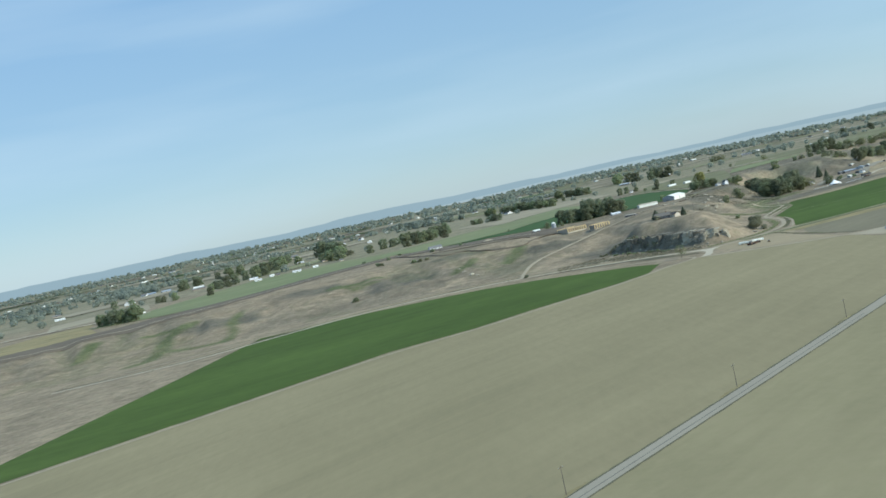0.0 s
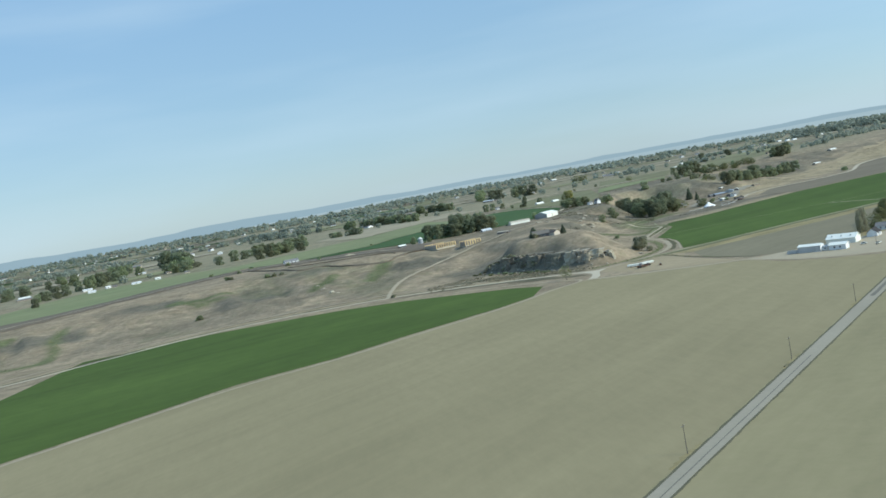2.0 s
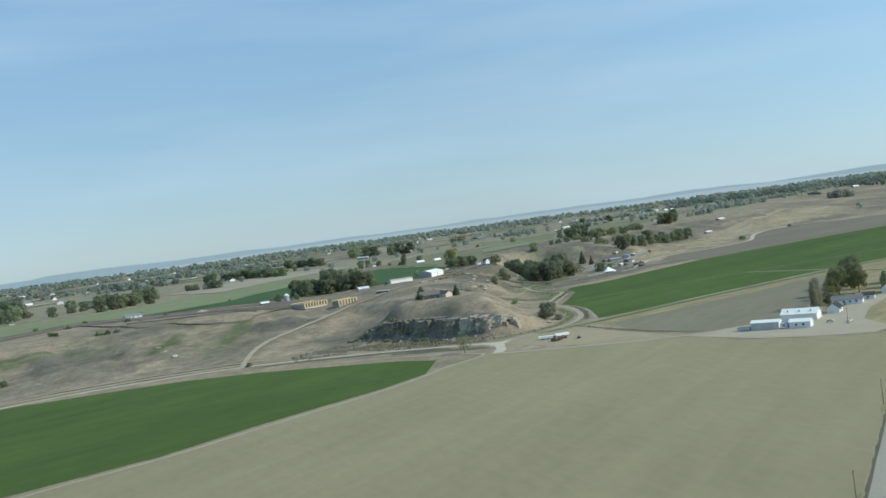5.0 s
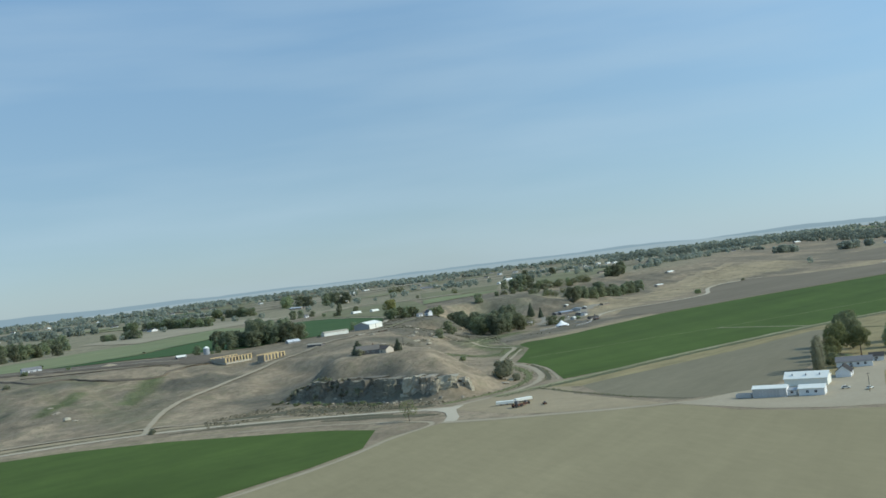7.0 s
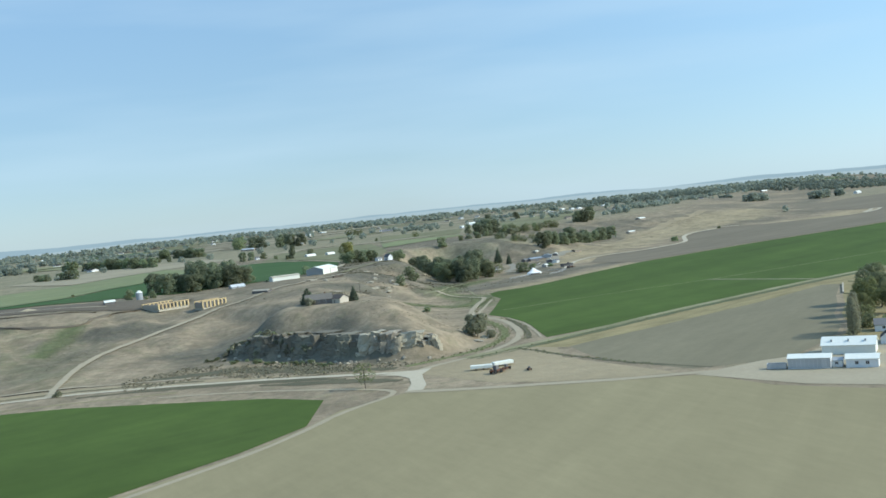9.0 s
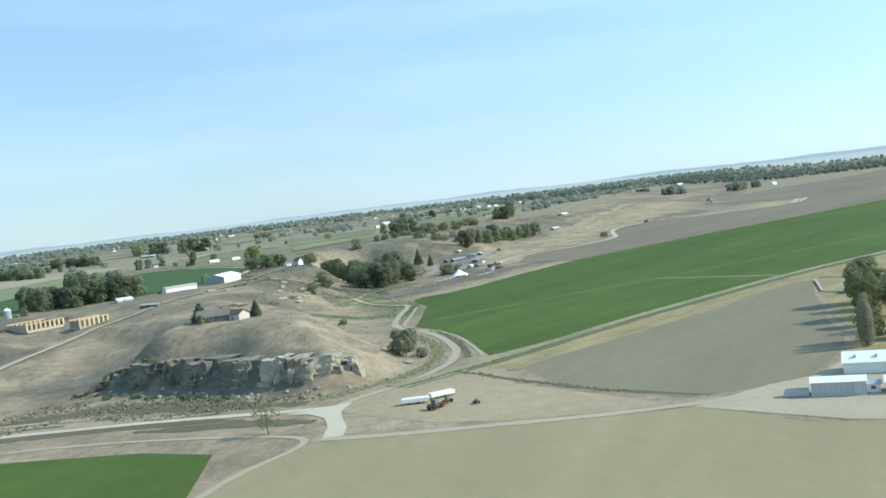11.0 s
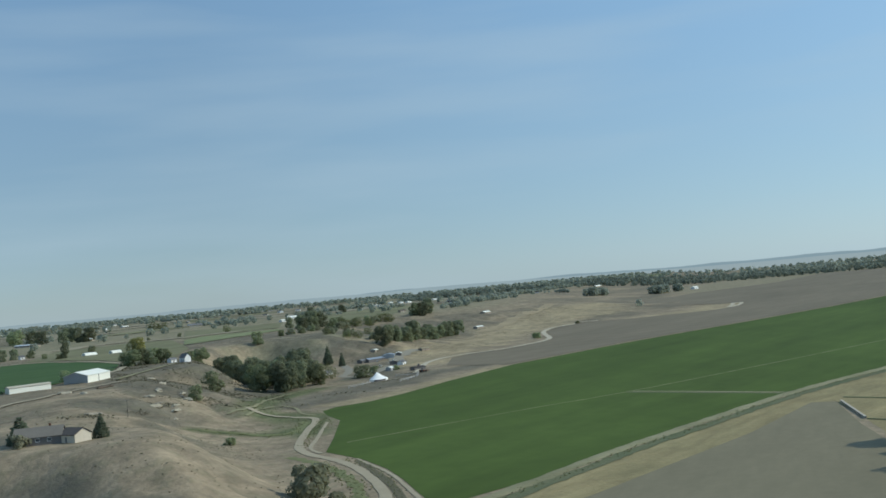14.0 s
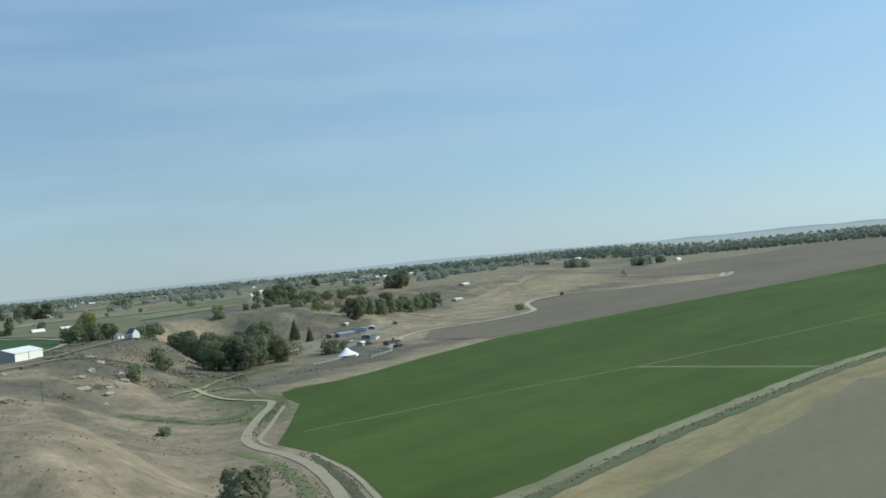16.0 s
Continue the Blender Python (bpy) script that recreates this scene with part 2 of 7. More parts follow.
M["dirt"] = surface("pale_dirt", [(0.415, 0.352, 0.244), (0.36, 0.304, 0.208), (0.305, 0.258, 0.176)], 0.05, 0.6, bump=0.2, specular=0.1)
M["chalk"] = surface("pale_chalky_dirt", [(0.52, 0.455, 0.335), (0.46, 0.4, 0.292), (0.4, 0.345, 0.25)], 0.05, 0.6, bump=0.2, specular=0.1)
M["gravel"] = surface("grey_gravel", [(0.3, 0.27, 0.21), (0.265, 0.24, 0.185), (0.235, 0.212, 0.16)], 0.06, 1.5, bump=0.2, specular=0.1)
M["asphalt"] = surface("worn_asphalt", [(0.35, 0.312, 0.235), (0.305, 0.272, 0.205), (0.262, 0.235, 0.177)], 0.03, 0.8, rough=0.9, specular=0.05)
M["patch"] = surface("dark_asphalt", [(0.17, 0.155, 0.125), (0.195, 0.178, 0.142), (0.15, 0.138, 0.11)], 0.03, 0.8, rough=0.9, specular=0.05)
M["dark_soil"] = surface("dark_earth", [(0.145, 0.12, 0.088), (0.18, 0.148, 0.108), (0.115, 0.096, 0.072)], 0.03, 0.3, bump=0.4, specular=0.1)
M["tan_slope"] = surface("tan_dry_slope", [(0.40, 0.32, 0.2), (0.31, 0.25, 0.152), (0.25, 0.205, 0.128)], 0.018, 0.16, bump=0.4, specular=0.1)
M["rock"] = surface("pale_rock", [(0.42, 0.372, 0.275), (0.345, 0.302, 0.224), (0.25, 0.222, 0.168)], 0.12, 0.9, bump=0.8, specular=0.15, vary=0.15)
# the shade of the cliff's left face is put into this rock's colour
M["rock_shaded"] = surface("shade_darkened_rock", [(0.2, 0.182, 0.136), (0.235, 0.21, 0.156), (0.165, 0.152, 0.112)], 0.12, 0.9, bump=0.8, specular=0.15, vary=0.2)
M["leaf"] = surface("leaves", [(0.262, 0.295, 0.165), (0.305, 0.33, 0.185), (0.22, 0.25, 0.142)], 0.15, 1.2, vary=0.35, specular=0.15, thin=0.65)
M["leaf_dark"] = surface("dark_leaves", [(0.25, 0.278, 0.172), (0.288, 0.305, 0.186), (0.212, 0.238, 0.146)], 0.15, 1.2, vary=0.3, specular=0.15, thin=0.65)
M["leaf_yellow"] = surface("yellowing_leaves", [(0.4, 0.37, 0.14), (0.33, 0.32, 0.12), (0.27, 0.275, 0.11)], 0.15, 1.2, vary=0.25, specular=0.15, thin=0.65)
M["leaf_grey"] = surface("grey_green_leaves", [(0.37, 0.375, 0.25), (0.32, 0.33, 0.215), (0.26, 0.27, 0.175)], 0.2, 1.2, vary=0.2, specular=0.15, thin=0.65)
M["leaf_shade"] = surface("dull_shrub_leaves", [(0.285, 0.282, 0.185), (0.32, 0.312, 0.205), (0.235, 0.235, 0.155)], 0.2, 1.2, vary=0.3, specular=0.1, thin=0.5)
M["needles"] = surface("needles", [(0.13, 0.156, 0.101), (0.156, 0.179, 0.114), (0.111, 0.133, 0.086)], 0.3, 1.5, vary=0.2, specular=0.15, thin=0.5)
M["sage"] = surface("sagebrush", [(0.21, 0.188, 0.125), (0.175, 0.158, 0.105), (0.24, 0.208, 0.138)], 0.04, 0.6)
# far leaves: haze is put into the colour, paler and bluer than near ones
M["leaf_far_haze"] = surface("hazed_far_leaves", [(0.325, 0.355, 0.285), (0.35, 0.375, 0.298), (0.285, 0.316, 0.256)], 0.01, 0.15, specular=0.1, thin=0.6)
# darker far belt, its colour greyed and blued for haze as well
M["leaf_belt_haze"] = surface("dark_hazed_leaves", [(0.2, 0.226, 0.178), (0.226, 0.25, 0.192), (0.176, 0.2, 0.158)], 0.01, 0.15, specular=0.1, thin=0.6)
M["rushes"] = surface("green_rushes", [(0.165, 0.18, 0.08), (0.21, 0.2, 0.1), (0.135, 0.15, 0.068)], 0.05, 0.6, bump=0.4, specular=0.1)
M["scrubland"] = surface("brown_scrub", [(0.155, 0.135, 0.085), (0.12, 0.11, 0.07), (0.095, 0.09, 0.056)], 0.04, 0.35, bump=0.5, specular=0.1)
M["leaf_pale"] = surface("pale_leaves", [(0.25, 0.262, 0.125), (0.21, 0.225, 0.105), (0.17, 0.185, 0.088)], 0.2, 1.2, vary=0.15, specular=0.1, thin=0.65)
M["bark"] = surface("bark", [(0.13, 0.10, 0.075), (0.09, 0.07, 0.05), (0.17, 0.14, 0.11)], 0.6, 4.0, bump=0.6)
M["white_metal"] = surface("white_painted_metal", [(0.82, 0.81, 0.71), (0.78, 0.77, 0.68), (0.71, 0.70, 0.62)], 0.15, 1.0, rough=0.6, specular=0.15)
M["white_wall"] = surface("white_painted_boards", [(0.78, 0.78, 0.76), (0.74, 0.74, 0.72), (0.62, 0.61, 0.58)], 0.2, 1.5, rough=0.7)
M["grey_panel"] = surface("grey_weathered_siding", [(0.52, 0.51, 0.49), (0.46, 0.45, 0.43), (0.40, 0.385, 0.36)], 0.3, 1.6, rough=0.6, stretch=(1, 1, 0.2), vary=0.08)
M["pale_metal"] = surface("pale_grey_metal", [(0.62, 0.63, 0.62), (0.57, 0.58, 0.57), (0.52, 0.525, 0.51)], 0.15, 1.0, rough=0.5)
M["grey_metal"] = surface("dull_grey_metal", [(0.42, 0.44, 0.45), (0.36, 0.38, 0.39), (0.30, 0.31, 0.31)], 0.2, 1.4, rough=0.5, metal=0.3)
M["roof_dark"] = surface("dark_shingles", [(0.06, 0.055, 0.05), (0.08, 0.073, 0.067), (0.045, 0.042, 0.039)], 0.3, 2.5, vary=0.25, specular=0.15)
M["roof_grey"] = surface("grey_roofing", [(0.21, 0.205, 0.2), (0.175, 0.172, 0.168), (0.14, 0.137, 0.133)], 0.2, 1.8, vary=0.3, specular=0.15)
M["roof_brown"] = surface("grey_brown_roofing", [(0.17, 0.15, 0.128), (0.14, 0.124, 0.106), (0.115, 0.1, 0.087)], 0.2, 1.8, vary=0.3, specular=0.1)
M["tan_wall"] = surface("tan_walls", [(0.42, 0.37, 0.29), (0.37, 0.32, 0.25), (0.31, 0.27, 0.21)], 0.2, 1.4, vary=0.25)
M["glass"] = surface("dark_window_glass", [(0.02, 0.025, 0.03), (0.03, 0.035, 0.04), (0.025, 0.03, 0.035)], 0.3, 1.0, rough=0.08, specular=0.5)
M["door"] = surface("dull_door_paint", [(0.16, 0.15, 0.14), (0.13, 0.12, 0.115), (0.19, 0.18, 0.165)], 0.4, 2.0, rough=0.6)
M["cream_wall"] = surface("cream_painted_boards", [(0.62, 0.55, 0.44), (0.56, 0.5, 0.4), (0.48, 0.42, 0.34)], 0.3, 1.6, rough=0.7)
M["timber"] = surface("fresh_yellow_timber", [(0.6, 0.46, 0.25), (0.54, 0.41, 0.22), (0.48, 0.36, 0.19)], 0.4, 2.0, vary=0.12)
M["pole"] = surface("weathered_pole_wood", [(0.12, 0.10, 0.085), (0.09, 0.075, 0.06), (0.16, 0.14, 0.12)], 0.8, 5.0)
M["rubber"] = surface("black_rubber", [(0.02, 0.02, 0.02), (0.03, 0.03, 0.03), (0.025, 0.025, 0.024)], 1.0, 5.0)
M["rust"] = surface("rusty_iron", [(0.14, 0.065, 0.04), (0.09, 0.045, 0.03), (0.19, 0.09, 0.05)], 0.8, 4.0)
M["canvas"] = surface("white_canvas", [(0.82, 0.81, 0.77), (0.78, 0.77, 0.73), (0.70, 0.69, 0.65)], 0.3, 2.0, rough=0.8)
M["blue_metal"] = surface("blue_grey_metal", [(0.37, 0.41, 0.45), (0.32, 0.36, 0.4), (0.27, 0.3, 0.33)], 0.3, 1.5, rough=0.4, metal=0.2)

# ---------------------------------------------------------------- lie of the land
FOOT = [(-7600, -2100), (-2600, 60), (-1500, 560), (-800, 880), (-450, 1030), (-260, 1105), (-126, 1138), (0, 1134), (60, 1132), (105, 1150),
        (138, 1182), (160, 1160), (189, 1106), (216, 1068), (236, 1052), (254, 1048), (280, 1066), (302, 1098), (316, 1150), (332, 1240), (372, 1340),
        (420, 1420), (450, 1510), (468, 1640), (500, 1800), (560, 1880), (600, 1800), (660, 1740), (774, 1738), (893, 1815), (1030, 1990),
        (1250, 2010), (1560, 2160), (2200, 2990), (3200, 3800), (7600, 7900)]
foot_a = np.array(FOOT[:-1], float)
foot_b = np.array(FOOT[1:], float)
lattice = np.random.RandomState(7).rand(256, 256)


def value_noise(x, y):
    xi, yi = np.floor(x).astype(int), np.floor(y).astype(int)
    fx, fy = x - xi, y - yi
    fx, fy = fx * fx * (3 - 2 * fx), fy * fy * (3 - 2 * fy)
    a, b = lattice[xi % 256, yi % 256], lattice[(xi + 1) % 256, yi % 256]
    c, d = lattice[xi % 256, (yi + 1) % 256], lattice[(xi + 1) % 256, (yi + 1) % 256]
    return (a * (1 - fx) + b * fx) * (1 - fy) + (c * (1 - fx) + d * fx) * fy


def rough_noise(x, y, size, octaves=4):
    total, amp, norm = 0.0, 1.0, 0.0
    for k in range(octaves):
        total = total + amp * value_noise(x / size + 13.7 * k, y / size + 5.1 * k)
        norm += amp
        amp, size = amp * 0.5, size * 0.5
    return total / norm


def smooth(u):
    u = np.clip(u, 0, 1)
    return u * u * (3 - 2 * u)


def bump_at(x, y, cx, cy, rx, ry):
    return np.exp(-((x - cx) / rx) ** 2 - ((y - cy) / ry) ** 2)


def inside_bench(x, y):
    """Metres from the foot of the slope; positive on the bench's side."""
    x, y = np.asarray(x, float), np.asarray(y, float)
    best = np.full(x.shape, 1e9)
    for a, b in zip(foot_a, foot_b):
        d = b - a
        u = np.clip(((x - a[0]) * d[0] + (y - a[1]) * d[1]) / (d @ d), 0, 1)
        best = np.minimum(best, np.hypot(x - a[0] - u * d[0], y - a[1] - u * d[1]))
    crossings = np.zeros(x.shape, int)
    for a, b in zip(foot_a, foot_b):
        hit = ((a[0] > x) != (b[0] > x)) & (y > a[1] + (x - a[0]) / (b[0] - a[0] + 1e-9) * (b[1] - a[1]))
        crossings += hit
    return np.where(crossings % 2 == 1, best, -best)


SCARP_ROAD = [(45, 1120), (48, 1155), (67, 1235), (95, 1285), (128, 1325), (165, 1365), (200, 1392), (240, 1430), (290, 1490), (330, 1530)]


def road_clear(x, y):
    best = np.full(np.shape(x), 1e9)
    for a, b in zip(SCARP_ROAD[:-1], SCARP_ROAD[1:]):
        dx, dy = b[0] - a[0], b[1] - a[1]
        u = np.clip(((x - a[0]) * dx + (y - a[1]) * dy) / (dx * dx + dy * dy), 0, 1)
        best = np.minimum(best, np.hypot(x - a[0] - u * dx, y - a[1] - u * dy))
    return smooth((best - 6) / 30)


def gully_at(x, y):
    return np.abs(rough_noise(x + 0.25 * y, y * 0.28, 95, 3) - 0.5) * 2


def ground_height(x, y):
    x, y = np.asarray(x, float), np.asarray(y, float)
    d = inside_bench(x, y)
    cliff = np.maximum(bump_at(x, y, 224, 1083, 52, 58), bump_at(x, y, 174, 1142, 36, 44))
    hill = np.maximum(bump_at(x, y, 232, 1160, 95, 115), bump_at(x, y, 188, 1175, 60, 60))
    width = 330 - 200 * smooth((x - 150) / 120) - 72 * smooth((y - 1560) / 70) * smooth((x - 300) / 60) * smooth((700 - x) / 100) + 380 * smooth((x - 640) / 220)
    width = width * (1 - hill) + 62 * hill
    u = np.clip(d / width, 0, 1)
    even = smooth(u)
    steep = np.where(u < 0.16, 0.56 * smooth(u / 0.16), 0.56 + 0.44 * smooth((u - 0.16) / 0.84) ** 0.85)
    s = even * (1 - cliff) + steep * cliff
    top = 26.5 + 0.0025 * np.clip(y - 1500, 0, 1100)
    top = top + 1.5 * hill
    z = top * s
    mid = np.clip(4 * s * (1 - s), 0, 1) * road_clear(x, y)
    # gullies run down the slope, hummocks lie on it
    gully = gully_at(x, y)
    calm = 0.5 + 0.5 * smooth((x - 150) / 80)
    z = z + mid * (1 - cliff) * (np.minimum(gully * 3.0, 1.0) - 0.62) * 6.5 * np.clip(1.2 - hill, 0, 1) * smooth((330 - x) / 120)
    z = z + mid * (1 - cliff) * (np.minimum(np.abs(rough_noise(x + 0.3 * y, y * 0.4, 38, 2) - 0.5) * 6, 1.0) - 0.6) * 4.2 * calm
    z = z + mid * cliff * (rough_noise(x, y * 0.4, 11, 3) - 0.5) * 3
    z = z + np.clip(d / 40, 0, 1) * (rough_noise(x, y, 70, 4) - 0.5) * 3.2 * (0.35 + mid)
    z = z + np.clip(d / 25, 0, 1) * np.clip((420 - d) / 120, 0, 1) * (rough_noise(x + 0.4 * y, y, 24, 3) - 0.5) * 3.0 * calm * (0.3 + 0.7 * mid) * (1 - cliff)
    pad = smooth(1.7 - np.hypot((x - 226) / 36, (y - 1192) / 28))
    z = z * (1 - pad) + 26.6 * pad
    z = np.where(d <= 0, 0, z)
    # the far plain swells towards the horizon
    r = np.hypot(x - 100, y - 400)
    far = smooth((r - 2900) / 4300)
    return z + far * (9 + 8 * (rough_noise(x, y, 1100, 3) - 0.5)) * np.where(d > 0, 0.6, 1.0)


def height(x, y):
    return float(ground_height(np.array([x]), np.array([y]))[0])


def spaced(lo, fine_lo, fine_hi, hi, fine_step, growth=1.09):
    middle = list(np.arange(fine_lo, fine_hi + 0.1, fine_step))
    out, step, v = [], fine_step, middle[-1]
    while v < hi:
        step = min(step * growth, 130)
        v += step
        out.append(min(v, hi))
    back, step, v = [], fine_step, middle[0]
    while v > lo:
        step = min(step * growth, 130)
        v -= step
        back.append(max(v, lo))
    return np.array(back[::-1] + middle + out)


def mesh_from(name, verts, faces, material, parent=None, label="", smooth_faces=False):
    me = bpy.data.meshes.new(name)
    me.from_pydata(verts, [], faces)
    me.materials.append(material)
    if smooth_faces:
        me.polygons.foreach_set("use_smooth", [True] * len(me.polygons))
    me.update()
    ob = new(name, me)
    if parent is not None:
        ob.parent = parent
    if label:
        tagged(ob, label)
    return ob


def part(name, bm, material, parent, label=""):
    me = bpy.data.meshes.new(name)
    bm.to_mesh(me)
    bm.free()
    me.materials.append(material)
    ob = new(name, me)
    ob.parent = parent
    if label:
        tagged(ob, label)
    return ob


def thing(name, m, label, category, group="", kind=""):
    ob = new(name)
    ob.empty_display_size = 0.5
    ob.matrix_basis = m
    return tagged(ob, label, category, group, kind)


# ---------------------------------------------------------------- ground
gx = spaced(-6800, -620, 1020, 7000, 5.5)
gy = spaced(-1500, 1010, 1860, 7200, 5.5)
XX, YY = np.meshgrid(gx, gy)
ZZ = ground_height(XX.ravel(), YY.ravel())
nx, ny = len(gx), len(gy)
g_verts = np.column_stack([XX.ravel(), YY.ravel(), ZZ])
ii = np.arange(nx * ny).reshape(ny, nx)
g_faces = np.column_stack([ii[:-1, :-1].ravel(), ii[:-1, 1:].ravel(), ii[1:, 1:].ravel(), ii[1:, :-1].ravel()])
ground = mesh_from("ground", g_verts.tolist(), g_faces.tolist(), M["ground"], smooth_faces=True)
DEEP = inside_bench(XX.ravel(), YY.ravel())
RANGE = np.hypot(XX.ravel() - 100, YY.ravel() - 400)
GREENS = (([(62, 1380), (54, 1350), (36, 1288)], 9), ([(0, 1352), (-14, 1310), (-28, 1264)], 6), ([(-126, 1350), (-150, 1332), (-184, 1320)], 10),
          ([(-357, 1277), (-366, 1231), (-377, 1221), (-366, 1153), (-359, 1084), (-376, 1066)], 9), ([(-366, 1231), (-394, 1253), (-412, 1240)], 6), ([(-301, 1288), (-301, 1233), (-284, 1161), (-284, 1118), (-322, 1120), (-351, 1133), (-363, 1120)], 6), ([(-471, 1246), (-473, 1216), (-476, 1180)], 9), ([(-130, 1311), (-149, 1316), (-155, 1299), (-180, 1330)], 8), ([(384, 1408), (400, 1450), (422, 1495), (448, 1522), (480, 1542)], 13), ([(370, 1300), (392, 1335), (400, 1370), (388, 1410)], 18), ([(322, 1340), (345, 1320), (368, 1300)], 6))
# last six: brush on the bank behind the cliff, darkened for its shade
DARKS = ((-97, 1292, 46, 56), (-20, 1395, 40, 16), (-215, 1330, 50, 24), (95, 1335, 34, 26), (-320, 1240, 60, 30), (150, 1205, 40, 45), (330, 1480, 30, 34), (300, 1390, 34, 24), (470, 1700, 60, 40), (405, 1500, 26, 40), (440, 1560, 46, 40), (400, 1620, 40, 50), (370, 1540, 40, 40), (166, 1176, 18, 20), (176, 1158, 20, 22), (188, 1136, 20, 22), (202, 1114, 20, 22), (214, 1096, 18, 20), (228, 1078, 15, 15))


def line_distance(x, y, line):
    best = np.full(np.shape(x), 1e9)
    for a, b in zip(line[:-1], line[1:]):
        dx, dy = b[0] - a[0], b[1] - a[1]
        u = np.clip(((x - a[0]) * dx + (y - a[1]) * dy) / (dx * dx + dy * dy), 0, 1)
        best = np.minimum(best, np.hypot(x - a[0] - u * dx, y - a[1] - u * dy))
    return best


TANS = (([(438, 1418), (470, 1416), (509, 1438), (575, 1478), (645, 1512)], 9), ([(655, 1668), (740, 1772), (860, 1880), (980, 1985)], 34), ([(980, 1985), (1100, 2090), (1230, 2210), (1400, 2330)], 52), ([(1075, 1962), (1220, 1925), (1385, 2000), (1560, 2110)], 38))
TRAMPLED = (([(425, 1442), (470, 1472), (520, 1500), (562, 1530), (590, 1556)], 32), ([(590, 1540), (640, 1556), (690, 1566)], 14), ([(640, 1770), (690, 1800)], 16), ([(556, 1590), (600, 1650), (640, 1720)], 26))
ragged = rough_noise(XX.ravel(), YY.ravel(), 24, 3)
green_cover = np.zeros(len(DEEP))
for way, wide in GREENS:
    green_cover = np.maximum(green_cover, np.clip(1.5 - line_distance(XX.ravel(), YY.ravel(), way) / wide - 1.4 * (ragged - 0.5), 0, 1) * 0.9)
dark_cover = np.zeros(len(DEEP))
for cx, cy, rx, ry in DARKS:
    dark_cover = np.maximum(dark_cover, np.clip(1.9 - 1.4 * np.hypot((XX.ravel() - cx) / rx, (YY.ravel() - cy) / ry) - 1.8 * (ragged - 0.5), 0, 0.95))
for way, wide in TRAMPLED:
    dark_cover = np.maximum(dark_cover, np.clip(1.4 - line_distance(XX.ravel(), YY.ravel(), way) / wide - 1.6 * (ragged - 0.5), 0, 0.9))
tan_cover = np.zeros(len(DEEP))
for way, wide in TANS:
    tan_cover = np.maximum(tan_cover, np.clip(1.7 - line_distance(XX.ravel(), YY.ravel(), way) / wide - 2.4 * (ragged - 0.5), 0, 0.8))
slope_part = smooth(DEEP / 60) * (1 - smooth((DEEP - 300) / 150))
covers = {"pasture": 0.9 * smooth((DEEP - 330) / 200) * smooth((YY.ravel() - 1650) / 250) + 0.7 * smooth((RANGE - 2300) / 500) * (DEEP <= 0) + 0.8 * np.clip(1.7 - line_distance(XX.ravel(), YY.ravel(), [(600, 1900), (690, 1965), (800, 2040), (900, 2110)]) / 55 - 2.0 * (ragged - 0.5), 0, 1),
          "brush": np.maximum(np.maximum(dark_cover, slope_part * smooth((XX.ravel() - 230) / 80) * np.clip(0.95 * smooth((rough_noise(XX.ravel(), YY.ravel() * 0.6, 34, 3) - 0.41) / 0.2), 0, 0.85)), slope_part * np.clip(1.05 * smooth((rough_noise(XX.ravel() + 40, YY.ravel() * 0.7, 90, 4) - 0.49) / 0.16), 0, 0.5)),
          "rushes": smooth(DEEP / 25) * (1 - smooth((DEEP - 260) / 120)) * np.clip(1 - gully_at(XX.ravel(), YY.ravel()) * 7, 0, 1) * smooth((150 - XX.ravel()) / 150) * 0.35}
covers["tan"] = tan_cover
covers["rushes"] = np.maximum(covers["rushes"], green_cover)
for cover, values in covers.items():
    layer = ground.data.attributes.new(cover, "FLOAT", "POINT")
    layer.data.foreach_set("value", values.astype(np.float32))
tagged(ground, "dry tan grassland with scrub, gullies and a low scarp", "ground", kind="structure")


def terrain(x, y):
    """The height of the ground sheet itself, between its grid points."""
    i = min(max(int(np.searchsorted(gx, x)) - 1, 0), nx - 2)
    j = min(max(int(np.searchsorted(gy, y)) - 1, 0), ny - 2)
    u, v = (x - gx[i]) / (gx[i + 1] - gx[i]), (y - gy[j]) / (gy[j + 1] - gy[j])
    z = ZZ.reshape(ny, nx)
    return float((z[j, i] * (1 - u) + z[j, i + 1] * u) * (1 - v) + (z[j + 1, i] * (1 - u) + z[j + 1, i + 1] * u) * v)


def field(name, outline, material, label, lift=0.12, step=30.0, flat=False, category="field"):
    bm = bmesh.new()
    bm.faces.new([bm.verts.new((x, y, 0)) for x, y in outline])
    bmesh.ops.triangulate(bm, faces=bm.faces[:])
    if not flat:
        for axis in (0, 1):
            lo, hi = min(p[axis] for p in outline), max(p[axis] for p in outline)
            v = math.ceil(lo / step) * step
            while v < hi:
                co, no = [0, 0, 0], [0, 0, 0]
                co[axis], no[axis] = v, 1
                bmesh.ops.bisect_plane(bm, geom=bm.verts[:] + bm.edges[:] + bm.faces[:], plane_co=co, plane_no=no)
                v += step
    for v in bm.verts:
        v.co.z = 0.4 * lift if flat else terrain(v.co.x, v.co.y) + lift
    bmesh.ops.recalc_face_normals(bm, faces=bm.faces[:])
    if sum(f.normal.z for f in bm.faces) < 0:
        bmesh.ops.reverse_faces(bm, faces=bm.faces[:])
    me = bpy.data.meshes.new(name)
    bm.to_mesh(me)
    bm.free()
    me.materials.append(material)
    return tagged(new(name, me), label, category, kind="structure")


